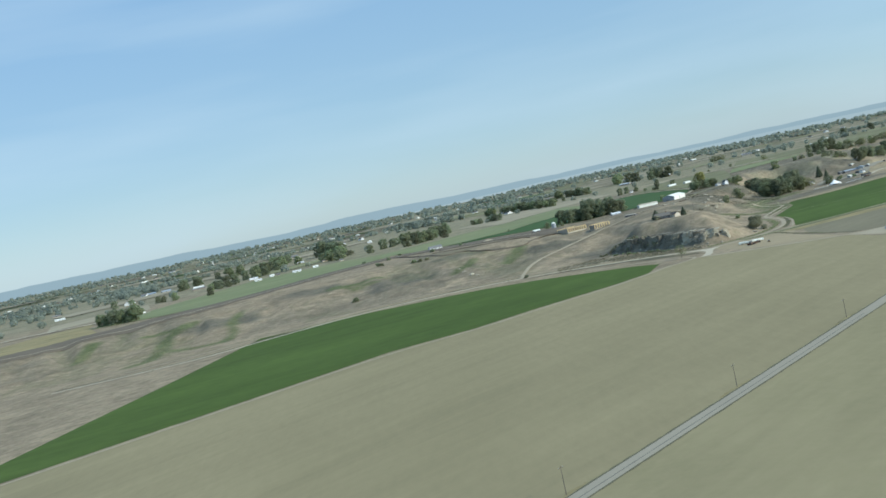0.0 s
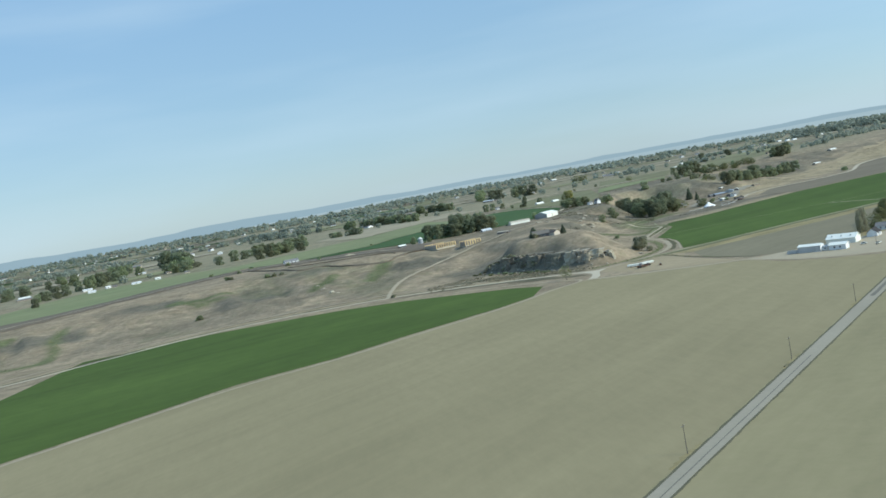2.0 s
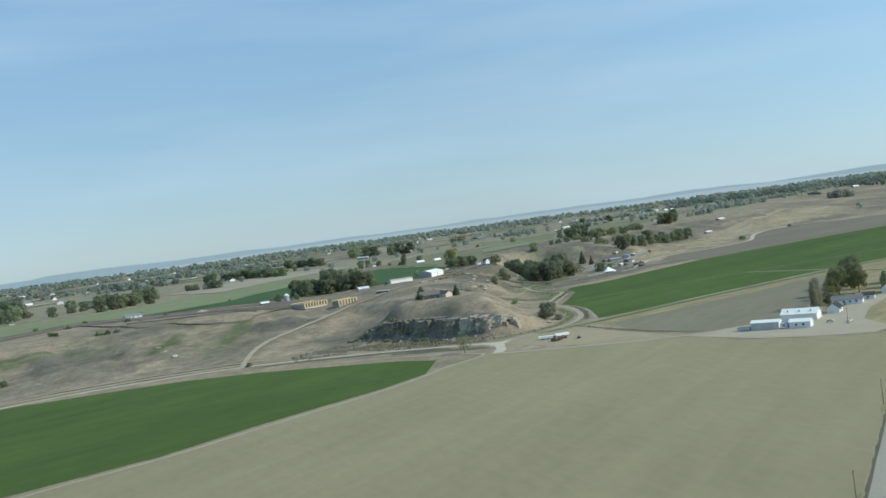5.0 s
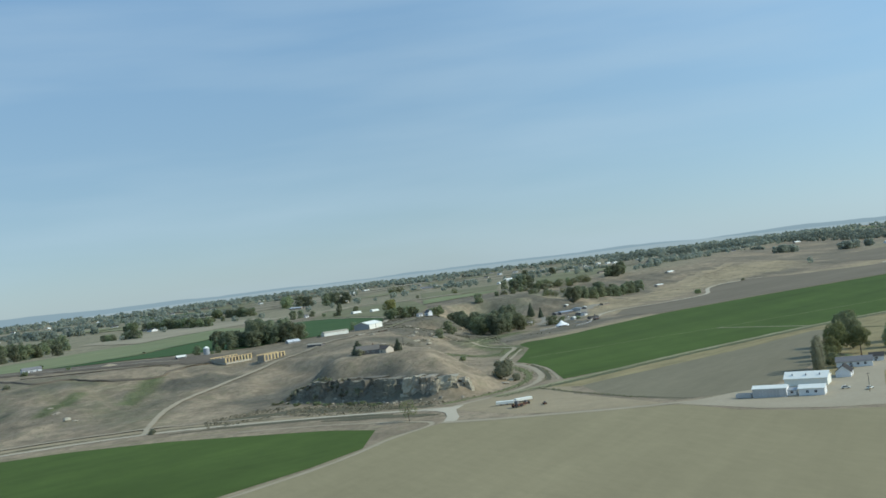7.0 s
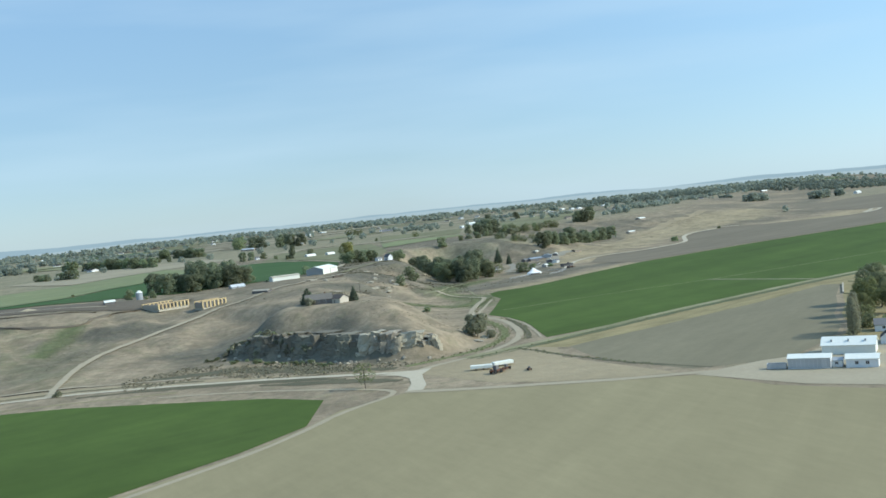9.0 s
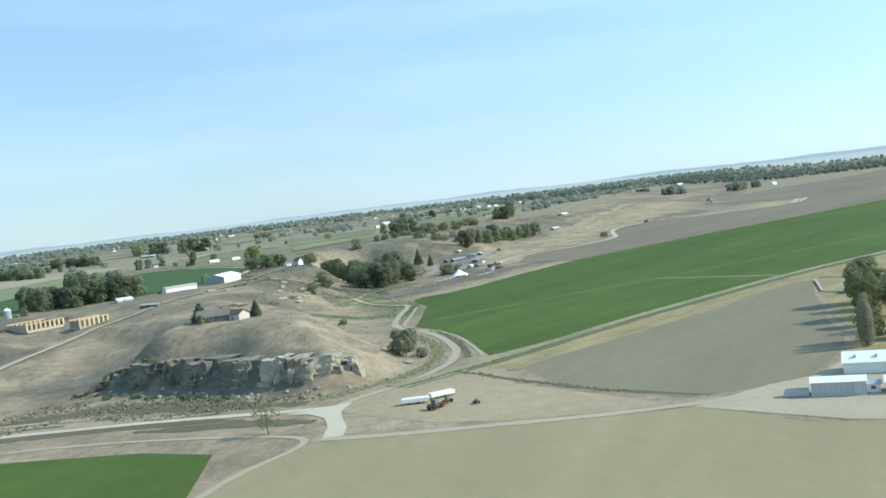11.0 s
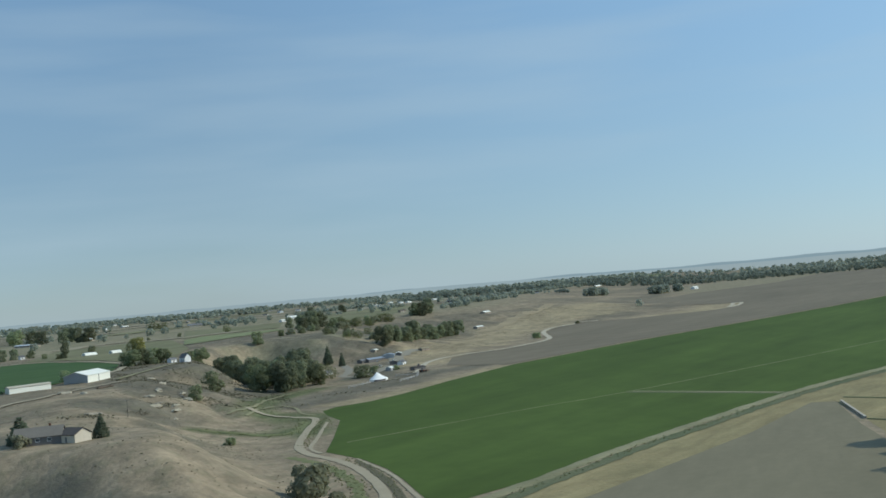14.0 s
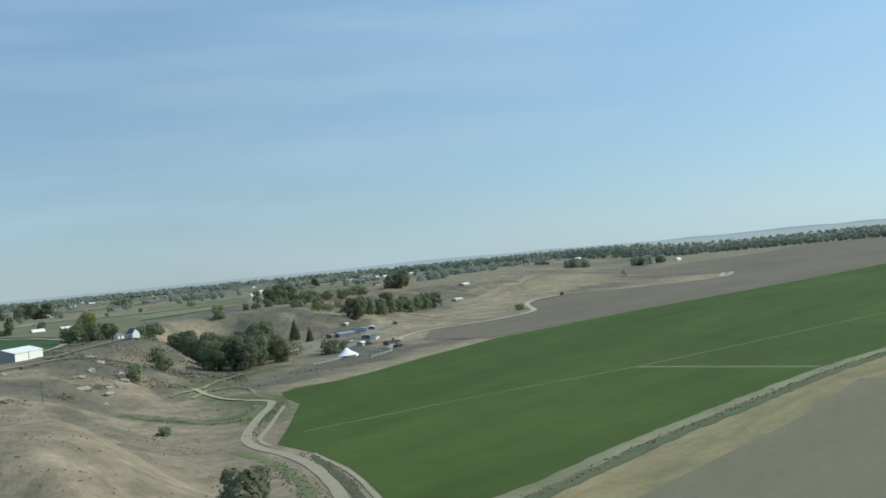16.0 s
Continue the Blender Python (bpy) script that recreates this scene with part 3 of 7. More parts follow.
def resample(points, step):
    out = [Vector(points[0])]
    for a, b in zip(points[:-1], points[1:]):
        a, b = Vector(a), Vector(b)
        n = max(1, int((b - a).length / step))
        out += [a.lerp(b, k / n) for k in range(1, n + 1)]
    return out


def rounded(points, times=2):
    """A polyline with its corners cut."""
    for _ in range(times):
        new_points = [points[0]]
        for a, b in zip(points[:-1], points[1:]):
            new_points += [(0.75 * a[0] + 0.25 * b[0], 0.75 * a[1] + 0.25 * b[1]), (0.25 * a[0] + 0.75 * b[0], 0.25 * a[1] + 0.75 * b[1])]
        points = new_points + [points[-1]]
    return points


def ribbon(name, points, profile, material, label, category="road", step=7.0, wobble=0.0, curve=True, kind="structure", taper=False):
    """A strip along points. profile: (sideways, height) pairs from left to right."""
    pts = resample(rounded(points) if curve else points, step)
    verts, faces, w = [], [], len(profile)
    rng = random.Random(len(points) * 31 + int(points[0][0]))
    for k, p in enumerate(pts):
        q = pts[min(k + 1, len(pts) - 1)] - pts[max(k - 1, 0)]
        side = Vector((q.y, -q.x)).normalized()
        narrow = math.sin(math.pi * (k + 0.4) / (len(pts) - 0.2)) ** 0.7 if taper else 1.0
        for s, h in profile:
            s = s * narrow + rng.uniform(-wobble, wobble)
            x, y = p.x + side.x * s, p.y + side.y * s
            z = terrain(x, y)
            verts.append((x, y, z + h * (1.0 if z > 0.01 else 0.4)))
        if k:
            for i in range(w - 1):
                a = (k - 1) * w + i
                faces.append((a, a + 1, a + w + 1, a + w))
    ob = mesh_from(name, verts, faces, material, smooth_faces=True)
    return tagged(ob, label, category, kind=kind)


def flat_profile(half, lift):
    return [(-half, lift), (-half * 0.33, lift + 0.02), (half * 0.33, lift + 0.02), (half, lift)]


# fields of the valley floor
field("field", [(-900, -250), (-330, 520), (-136, 704), (-73, 765), (-8, 797), (39, 835), (118, 889), (148, 918), (168, 942), (206, 960), (225, 946), (264, 921),
                (290, 904), (316, 888), (322, 846), (340, 815), (366, 788), (392, 782), (372, 758), (215, 574), (75, 408), (-60, 248), (-480, -250)],
      M["stubble"], "broad pale stubble field beside the country road", flat=True)
field("field", [(-462, -244), (-47, 246), (86.5, 404), (226.5, 568), (298.5, 654), (412.5, 788), (552.5, 951), (695, 1085), (1500, 1130), (1500, -250)],
      M["olive"], "weedy olive-brown fallow field beyond the country road", flat=True)
field("field", [(-236, 1074), (-179, 1083), (-126, 1100), (-64, 1098), (-3, 1092), (56, 1068), (109, 1030), (147, 1002), (168, 974),
                (148, 920), (116, 891), (37, 837), (-10, 799), (-75, 768), (-140, 706), (-333, 526), (-268, 880)],
      M["green"], "long green crop field below the scarp", flat=True, lift=0.3)
GREEN_TOP = [(352, 1219), (373, 1258), (408, 1327), (414, 1360), (422, 1386), (436, 1398), (464, 1402), (500, 1420), (563, 1462), (661, 1520), (855, 1587), (1059, 1640), (1305, 1708), (1579, 1799), (2600, 2180)]
GREEN_BOTTOM = [(2600, 1500), (1500, 1320), (893, 1206), (731, 1180), (611, 1158), (542, 1136), (489, 1118), (430, 1098), (380, 1077), (326, 1064)]
field("field", [(334, 1092), (343, 1121), (350, 1150), (354, 1183)] + GREEN_TOP + GREEN_BOTTOM, M["green"], "wide green crop field on the valley floor", flat=True, lift=0.3)
field("field", [(372, 1040), (437, 1062), (490, 1083), (572, 1120), (579, 1106), (530, 1053), (503, 1020), (470, 985), (445, 950), (425, 930), (400, 912), (372, 895),
                (352, 893), (322, 903), (312, 940), (309, 965), (312, 990), (318, 1018)],
      M["soil"], "smooth grey-tan bare field beside the farmyard", flat=True)
field("field", [(640, 1600), (690, 1676), (728, 1700), (764, 1698), (820, 1724), (872, 1754), (903, 1792), (926, 1832), (974, 1905), (1016, 1952), (1052, 1982), (1087, 1995), (1122, 2016), (1154, 1996), (1179, 1966), (1228, 1958), (1266, 1942), (1317, 1937), (1372, 1958),
                (1420, 1984), (1493, 2055), (1462, 2076), (1472, 2156), (1444, 2235), (1614, 2449), (1765, 2547), (1983, 2686), (2400, 2800), (3000, 3150),
                (3600, 2700), (2600, 2186), (1579, 1805), (1305, 1714), (1059, 1646), (855, 1593), (661, 1526)],
      M["brown"], "ploughed brown field beyond the green crop", lift=0.25, step=80)

# dry strip between ditch and bare field, and the farm's lawns
field("field", [(318, 1022), (372, 1044), (437, 1066), (490, 1087), (572, 1124), (600, 1140), (680, 1152), (800, 1120), (640, 1050), (582, 1106), (572, 1116), (490, 1078), (372, 1036)],
      M["dry"], "dry yellow grass along the ditch", lift=0.2, flat=True)
field("field", [(318, 1016), (372, 1036), (437, 1058), (490, 1079), (572, 1116), (640, 1126), (700, 1150), (731, 1168), (611, 1146), (542, 1124), (489, 1106), (430, 1086), (380, 1065), (336, 1048), (300, 1036)],
      M["dry"], "ragged dry yellow verge between ditch and bare field", lift=0.08, flat=True)
field("field", [(584, 1104), (533, 1050), (506, 1017), (473, 982), (448, 947), (428, 927), (404, 908), (372, 891), (362, 840), (398, 792), (418, 800), (560, 960), (680, 1060), (640, 1050)],
      M["dry"], "dry yellow lawn round the farmhouses", lift=0.16, flat=True)
field("field", [(226, 1000), (243, 950), (264, 927), (290, 910), (312, 900), (306, 940), (298, 987), (312, 1022), (296, 1046), (262, 1035), (236, 1022)],
      M["tan_slope"], "dry trampled grass round the parked machinery", lift=0.16, flat=True)

# dry yellow plots behind the farm, with their hedges
field("field", [(541, 1057), (579, 1106), (594, 1112), (640, 1122), (700, 1120), (640, 1050), (585, 1000), (533, 1040)], M["dry"], "dry yellow grass plot behind the farm", lift=0.26, flat=True)

# fields of the bench
field("field", [(-60, 1622), (35, 1590), (87, 1556), (146, 1545), (232, 1548), (282, 1572), (318, 1622), (352, 1672), (377, 1765), (380, 1812), (367, 1909), (350, 2000), (310, 2026), (272, 2022), (190, 1900),
                (130, 1800), (54, 1672), (-6, 1634)], M["green_dull"], "dull green crop field on the bench", lift=0.5, step=12)
field("field", [(-70, 1630), (-8, 1640), (52, 1680), (128, 1806), (188, 1908), (240, 2000), (200, 2200), (60, 2000), (-150, 1820), (-250, 1880), (-400, 1860), (-500, 1620), (-560, 1440), (-420, 1390), (-325, 1440), (-255, 1525), (-190, 1625), (-130, 1690)],
      M["grass"], "pale green pasture behind the scarp's edge", lift=0.5, step=14)
field("field", [(-700, 1430), (-668, 1525), (-590, 1569), (-562, 1470), (-500, 1330), (-510, 1290), (-560, 1262), (-640, 1240)], M["dry"], "dry straw-coloured field at the scarp's edge", lift=0.45, step=14)
field("field", [(-740, 1767), (-675, 1805), (-587, 1826), (-525, 1645), (-600, 1640), (-680, 1600)], M["straw"], "straw-coloured field beside the bench sheds", lift=0.5, step=14)
field("field", [(392, 1760), (388, 1900), (368, 2006), (330, 2050), (420, 2360), (540, 2390), (580, 2330), (530, 2090), (500, 1960), (440, 1800)], M["meadow"], "dull olive pasture behind the bench crop", lift=0.55, step=14)
field("field", [(595, 2312), (736, 2807), (827, 2776), (922, 2752), (777, 2392), (651, 2397)], M["meadow"], "olive pasture behind the bare bench", lift=0.6, step=16)
field("field", [(530, 2086), (583, 2270), (638, 2355), (753, 2331), (728, 2256), (674, 2204)], M["grass"], "strip of green grass behind the bare bench", lift=0.75, step=14)
field("field", [(885, 2411), (1075, 2918), (1429, 3325), (1442, 3177), (1074, 2540)], M["meadow"], "dull green pasture above the line of trees", lift=0.6, step=20)
for line, half in (([(430, 2370), (462, 2450), (507, 2478), (552, 2496)], 20), ([(548, 2424), (600, 2398), (662, 2412), (720, 2440)], 22), ([(812, 2741), (863, 2761), (929, 2825)], 7)):
    ribbon("field_strip", line, flat_profile(half, 0.9), M["straw"], "straw-coloured strip between the bench pastures", "field strip", wobble=1.2)
ribbon("dirt_track", [(240, 2030), (272, 2030), (314, 2034), (356, 2006), (373, 1912), (386, 1812), (383, 1765), (358, 1672), (336, 1640), (330, 1600)], flat_profile(3.2, 0.6), M["dirt"], "pale headland track round the bench crop", "track", wobble=0.6)
field("field", [(60, 2010), (200, 2210), (330, 2330), (300, 2520), (120, 2500), (-30, 2240)], M["straw"], "straw-coloured field on the bench", lift=0.6, step=20)


def near_bench(x, y):
    """The stretch of the bench whose trees and fields are set one by one."""
    return (x > 250) & (x < 1130) & (y > 1900) & (y < 2950)


def cleared(x, y):
    """Where no chance trees grow."""
    return near_bench(x, y) | ((x > -760) & (x <= 250) & (y > 1700) & (y < 2900))


rng = random.Random(11)
FAR_AXIS = Vector((0.80, 0.60))
FAR_SIDE = Vector((-0.60, 0.80))
for row in range(19):
    for col in range(-14, 19):
        base = Vector((330, 2050)) + FAR_SIDE * (row * 250 - 120) + FAR_AXIS * (col * 310)
        if rng.random() < 0.30:
            continue
        w, d = rng.uniform(180, 300), rng.uniform(90, 225)
        corners = [base + FAR_AXIS * (w * u) + FAR_SIDE * (d * v) for u, v in ((0, 0), (1, rng.uniform(-0.1, 0.1)), (1, 1), (0, rng.uniform(0.85, 1.1)))]
        deep = inside_bench([c.x for c in corners], [c.y for c in corners])
        if min(deep) < 260 or max(c.y for c in corners) > 6600 or max(abs(c.x) for c in corners) > 5200 or min(c.y for c in corners) < 1900 or any(near_bench(c.x, c.y) for c in corners):
            continue
        if min((c - Vector((620, 2030))).length for c in corners) < 150 or min((c - Vector((150, 2250))).length for c in corners) < 320:
            continue
        kind = rng.choice(["pale", "straw", "straw", "straw", "green_dull", "pale", "straw", "brown"])
        words = {"pale": "pale green pasture on the far bench", "straw": "straw-coloured field on the far bench",
                 "green_dull": "dull green crop on the far bench", "brown": "ploughed brown field on the far bench"}[kind]
        field("field", [tuple(c) for c in corners], M[kind], words, lift=0.8 + 0.15 * row, step=60)

# dark disturbed strip along the scarp's edge
ribbon("track_bed", [(-640, 1225), (-520, 1290), (-430, 1335), (-335, 1398), (-270, 1478), (-200, 1575), (-118, 1640), (-25, 1570), (40, 1515), (90, 1478), (150, 1440)],
       [(-30, 0.7), (-14, 1.0), (0, 0.9), (14, 1.1), (24, 1.6), (30, 0.4)], M["dark_soil"], "strip of dark turned soil on the scarp's edge", "bare earth", wobble=3)
ribbon("dirt_track", [(-640, 1205), (-520, 1272), (-425, 1318), (-325, 1382), (-258, 1462), (-188, 1560), (-112, 1618), (-35, 1555), (30, 1500), (90, 1462)],
       flat_profile(1.4, 1.6), M["dirt"], "pale dirt track along the scarp's edge", "track")

ribbon("pale_strip", [(-1000, 1590), (-800, 1590), (-662, 1590), (-551, 1545), (-500, 1560)], flat_profile(6, 1.2), M["chalk"], "pale straw strip beside the bench fields", "field strip", wobble=1.0)
# broken bank of dark earth below the edge
for bank, tall in (([(-125, 1612), (-92, 1530), (-66, 1462), (-42, 1412), (-12, 1428), (5, 1404), (25, 1393), (47, 1381), (68, 1378), (89, 1410), (116, 1424)], 2.2),
                   ([(-330, 1392), (-270, 1470), (-215, 1545), (-150, 1612)], 1.6), ([(-60, 1500), (-20, 1470), (30, 1452), (80, 1440)], 1.4)):
    ribbon("earth_bank", bank, [(-3.5, 0.2), (-1.6, tall * 0.6), (0.4, tall * 0.55), (1.2, 0.15)], M["dark_soil"], "broken bank of dark earth on the scarp", "earth bank", wobble=1.5, step=5, taper=True)
# roads, tracks and ditches
ROAD_DIR = Vector((0.647, 0.763)).normalized()
ROAD_FROM = Vector((40.7, 362.0))
road_line = [tuple(ROAD_FROM + ROAD_DIR * s) for s in (-1600, -900, -300, 0, 300, 560, 760, 960)]
ribbon("road_verge", road_line, [(-6.2, 0.08), (-4.4, 0.2), (4.2, 0.2), (9.0, 0.06)], M["olive"], "rough dry verges along the country road", "verge", wobble=0.5, curve=False)
for s, w in ((-4.1, 0.7), (3.85, 0.55)):
    ribbon("verge_weeds", road_line, [(s - w, 0.24), (s, 0.42), (s + w, 0.26)], M["scrubland"], "thin brown weeds along the asphalt's edge", "weeds", curve=False, wobble=0.28, step=3.0)
ribbon("road", road_line, [(-3.6, 0.34), (0, 0.42), (3.4, 0.34)], M["asphalt"], "straight worn grey asphalt country road", curve=False, wobble=0.08)
ribbon("tyre_track", [tuple(ROAD_FROM + ROAD_DIR * s) for s in (-1600, -900, -300, 0, 120, 232)], [(0.35, 0.45), (0.85, 0.45)], M["patch"], "thin dark tarred seam along the asphalt", "road seam", curve=False, wobble=0.08)
ribbon("tyre_track", [tuple(ROAD_FROM + ROAD_DIR * s) for s in (368, 420, 520, 700, 960)], [(-1.5, 0.45), (0.9, 0.45)], M["patch"], "darker repaired asphalt strip", "asphalt patch", curve=False, wobble=0.2)
for k in range(-4, 6):
    foot = [ROAD_FROM + ROAD_DIR * (96 + 129 * k + s) + Vector((-ROAD_DIR.y, ROAD_DIR.x)) * 5.6 for s in (-16, -5, 5, 12)]
    ribbon("weed_line", [tuple(p) for p in foot], [(-1.3, 0.1), (0, 0.35), (1.3, 0.1)], M["dry"], "patch of brown weeds round a power pole", "weeds", wobble=0.8, step=3.0, taper=True)
ribbon("dry_strip", [(-420, 985), (-320, 1000), (-255, 1032), (-190, 1086), (-134, 1128), (-59, 1142), (41, 1138), (93, 1115), (156, 1076), (190, 1050)],
       [(-11, 0.1), (-5, 0.3), (5, 0.3), (11, 0.1)], M["tan_slope"], "strip of dry straw grass along the track", "grass strip", wobble=1.6, step=5.0, taper=True)
ribbon("dirt_track", [(-420, 972), (-300, 994), (-255, 1018), (-226, 1046), (-188, 1073), (-132, 1108), (-59, 1128), (41, 1124), (92, 1102), (154, 1066), (180, 1047), (202, 1030), (216, 1020), (225, 1015)],
       flat_profile(2.9, 0.6), M["chalk"], "pale dirt track below the scarp", "track", wobble=0.4)
ribbon("weed_line", [(-420, 981), (-300, 1003), (-258, 1030), (-196, 1082), (-136, 1121), (-59, 1139), (41, 1135), (94, 1112), (128, 1094)], [(-2.2, 0.3), (0, 0.7), (2.2, 0.3)], M["scrubland"], "dark weeds beside the track below the scarp", "weeds", wobble=0.9, step=5)
ribbon("dirt_track", [(-420, 1000), (-310, 1032), (-249, 1068), (-194, 1106), (-135, 1142), (-59, 1156), (42, 1152), (95, 1129), (140, 1100)], flat_profile(1.9, 0.6), M["dirt"], "thin pale rut along the scarp's foot", "track", wobble=0.5)
ribbon("weed_line", [(-420, 1004), (-260, 1083), (-126, 1106), (0, 1100), (66, 1082), (110, 1066)], [(-1.6, 0.2), (0, 0.4), (1.6, 0.2)], M["olive"], "dry weedy margin of the green field", "weeds", wobble=0.7, step=5)
ribbon("dirt_track", [(100, 1058), (127, 1043), (157, 1020), (192, 985), (204, 962), (168, 938), (148, 914), (118, 884), (39, 830), (-8, 792), (-73, 761), (-138, 700), (-330, 520)],
       flat_profile(1.5, 0.34), M["dirt"], "narrow pale track round the green field", "track", wobble=0.3)
ribbon("dirt_road", [(204, 962), (222, 946), (264, 921), (290, 905), (318, 893), (335, 884), (352, 884)], flat_profile(2.8, 0.4), M["dirt"], "pale dirt lane to the farmyard", "road", wobble=0.3)
ribbon("dirt_road", [(209, 962), (219, 988), (224, 1008), (234, 1020), (252, 1028), (270, 1036), (292, 1052), (310, 1072), (325, 1100), (334, 1128), (342, 1160), (346, 1192), (343, 1222), (350, 1252), (376, 1302), (402, 1347), (404, 1362), (396, 1380), (386, 1400), (384, 1424)],
       flat_profile(2.2, 0.5), M["dirt"], "pale winding canal road round the hill", "road", wobble=0.3)
field("dirt_patch", [(205, 962), (212, 959), (218, 972), (222, 988), (226, 1002), (236, 1016), (228, 1017), (216, 1017), (206, 1021), (215, 1009), (217, 996), (213, 980)], M["chalk"], "pale worn dirt at the track junction", lift=0.56, flat=True, category="dirt")
ribbon("canal_bank", [(228, 1036), (248, 1041), (278, 1054), (303, 1080), (318, 1106), (327, 1132), (334, 1164), (337, 1192), (334, 1222)],
       [(-2.6, 0.15), (-0.9, 0.45), (0.9, 0.4), (2.4, 0.15)], M["rushes"], "green weedy banks of the small canal", "canal bank", wobble=1.2, step=2.5)
ribbon("weed_line", [(352, 1181), (344, 1150), (337, 1122), (327, 1092), (317, 1070)], [(-1.8, 0.3), (0, 0.5), (1.8, 0.3)], M["scrubland"], "brown weeds beside the canal road", "weeds", wobble=0.5, step=4)
ribbon("canal_road", [(400, 1328), (368, 1268), (350, 1236), (349, 1218)], flat_profile(1.1, 0.45), M["dirt"], "pale headland beside the green field", "track", wobble=0.3)
ribbon("canal_road", [(353, 1186), (348, 1150), (341.5, 1122), (332.5, 1092), (324, 1068)], flat_profile(0.9, 0.47), M["dirt"], "thin pale headland round the green field's corner", "track", wobble=0.3)
ditch_line = [(262, 1030), (300, 1042), (336, 1054), (380, 1071), (430, 1092), (489, 1112), (542, 1130), (611, 1152), (731, 1176), (893, 1202), (1500, 1314)]
ribbon("ditch_bank", [(x - 1.5, y + 3.6) for x, y in ditch_line], [(-3.4, 0.35), (-1.7, 1.0), (1.7, 1.0), (3.4, 0.3)], M["bank"], "raised pale earth bank of the ditch", "bank", wobble=0.7, step=4.0)
ribbon("ditch", [(x + 1.4, y - 3.6) for x, y in ditch_line], [(-3.6, 0.4), (-1.2, 0.15), (1.2, 0.15), (3.4, 0.5)], M["weeds"], "weed-grown field ditch", "ditch", wobble=0.9, step=4.0)
ribbon("dirt_track", [(x + 5.5, y - 9.5) for x, y in ditch_line[2:9]], flat_profile(2.4, 0.3), M["dry"], "straw-coloured grass strip beside the ditch", "grass strip", wobble=0.7)
ribbon("field_track", [(372, 1238), (414, 1243), (490, 1250), (567, 1250), (685, 1268), (789, 1285), (893, 1303), (1500, 1420)], flat_profile(0.65, 0.42), M["pale"], "thin pale track across the green crop", "track", wobble=0.4)
ribbon("field_ditch", [(566, 1250), (580, 1205), (594, 1156)], flat_profile(1.8, 0.44), M["weeds"], "narrow dark ditch across the crop", "ditch", wobble=0.3)
ribbon("field_track", [(570, 1250), (584, 1205), (598, 1156)], flat_profile(0.9, 0.48), M["dirt"], "thin pale pipe line across the crop", "track", wobble=0.2)
ribbon("weed_line", [(296, 1040), (300, 1012), (303, 985), (308, 962), (316, 930), (330, 900)], [(-1.6, 0.2), (0, 0.4), (1.6, 0.2)], M["scrubland"], "line of brown weeds round the bare field", "weeds", wobble=1.0)
ribbon("weed_line", [(96, 1128), (128, 1124), (150, 1120), (172, 1090), (198, 1056), (222, 1034)], [(-13, 0.15), (-6, 0.25), (3, 0.25), (10, 0.15)], M["scrubland"], "dark brown weeds in the ditch under the cliff", "weeds", wobble=4.0, step=5, taper=True)
ribbon("weed_line", [(60, 1102), (84, 1094), (104, 1085), (122, 1078), (140, 1066), (160, 1053), (176, 1041), (192, 1026)], [(-5, 0.2), (-2, 0.5), (2, 0.5), (5, 0.2)], M["scrubland"], "dark weeds below the pale track", "weeds", wobble=1.6, step=4, taper=True)
ribbon("weed_line", [(150, 1046), (176, 1028), (200, 1010), (212, 994)], [(-6, 0.3), (0, 0.7), (6, 0.3)], M["scrubland"], "dark weeds between track and green field", "weeds", wobble=2.0, step=4, taper=True)
ribbon("dirt_road", SCARP_ROAD, flat_profile(2.3, 0.6), M["dirt"], "pale dirt road climbing the scarp", "road", wobble=0.5, step=5)
ribbon("dirt_road", [(330, 1560), (358, 1604), (385, 1645), (408, 1672)], flat_profile(2.0, 0.7), M["bank"], "dull dirt track past the white warehouse", "road", wobble=0.6)
ribbon("dirt_road", [(588, 1566), (612, 1600), (650, 1660), (690, 1694), (728, 1706), (764, 1704), (820, 1728), (866, 1754), (897, 1790), (920, 1830), (968, 1907), (1013, 1958), (1050, 1988), (1085, 2000), (1122, 2022), (1146, 2010)],
       flat_profile(3.2, 0.9), M["chalk"], "pale dirt road along the slope's foot", "road", wobble=0.4)
for line, words in (([(363, 1401), (381, 1416), (400, 1452), (421, 1490), (446, 1522), (472, 1549), (510, 1552), (528, 1545)], "pale farm track up the creek valley"),
                    ([(372, 1391), (397, 1432), (415, 1451), (420, 1425), (408, 1390), (410, 1370)], "thin pale track loop in the creek valley"),
                    ([(507, 1573), (544, 1599), (579, 1644), (613, 1671), (637, 1675), (686, 1710)], "pale dirt road through the creek farm")):
    ribbon("dirt_track", line, flat_profile(1.1, 0.5), M["bank"], words, "track", wobble=0.4, step=5.0)
ribbon("dirt_track", [(1378, 1970), (1430, 2010), (1480, 2062), (1500, 2060), (1470, 2030), (1420, 1988), (1372, 1958)], flat_profile(3.6, 0.9), M["chalk"], "pale turning loop at the end of the wash", "track", wobble=0.5)
for line in ([(593, 1113), (595, 1104), (598, 1090), (606, 1070)], [(541, 1058), (543, 1045), (548, 1030)]):
    ribbon("hedge", line, [(-1.2, 0.1), (-0.7, 1.1), (0.7, 1.2), (1.2, 0.1)], M["weeds"], "low dark clipped hedge round a dry grass plot", "hedge", wobble=0.3, step=2.5, curve=False)
ribbon("dirt_road", [(607, 1761), (594, 1725), (583, 1694), (560, 1650), (543, 1628), (547, 1613), (556, 1603)], flat_profile(4.0, 0.5), M["gravel"], "pale gravel drive in the creek valley", "road", wobble=0.8)
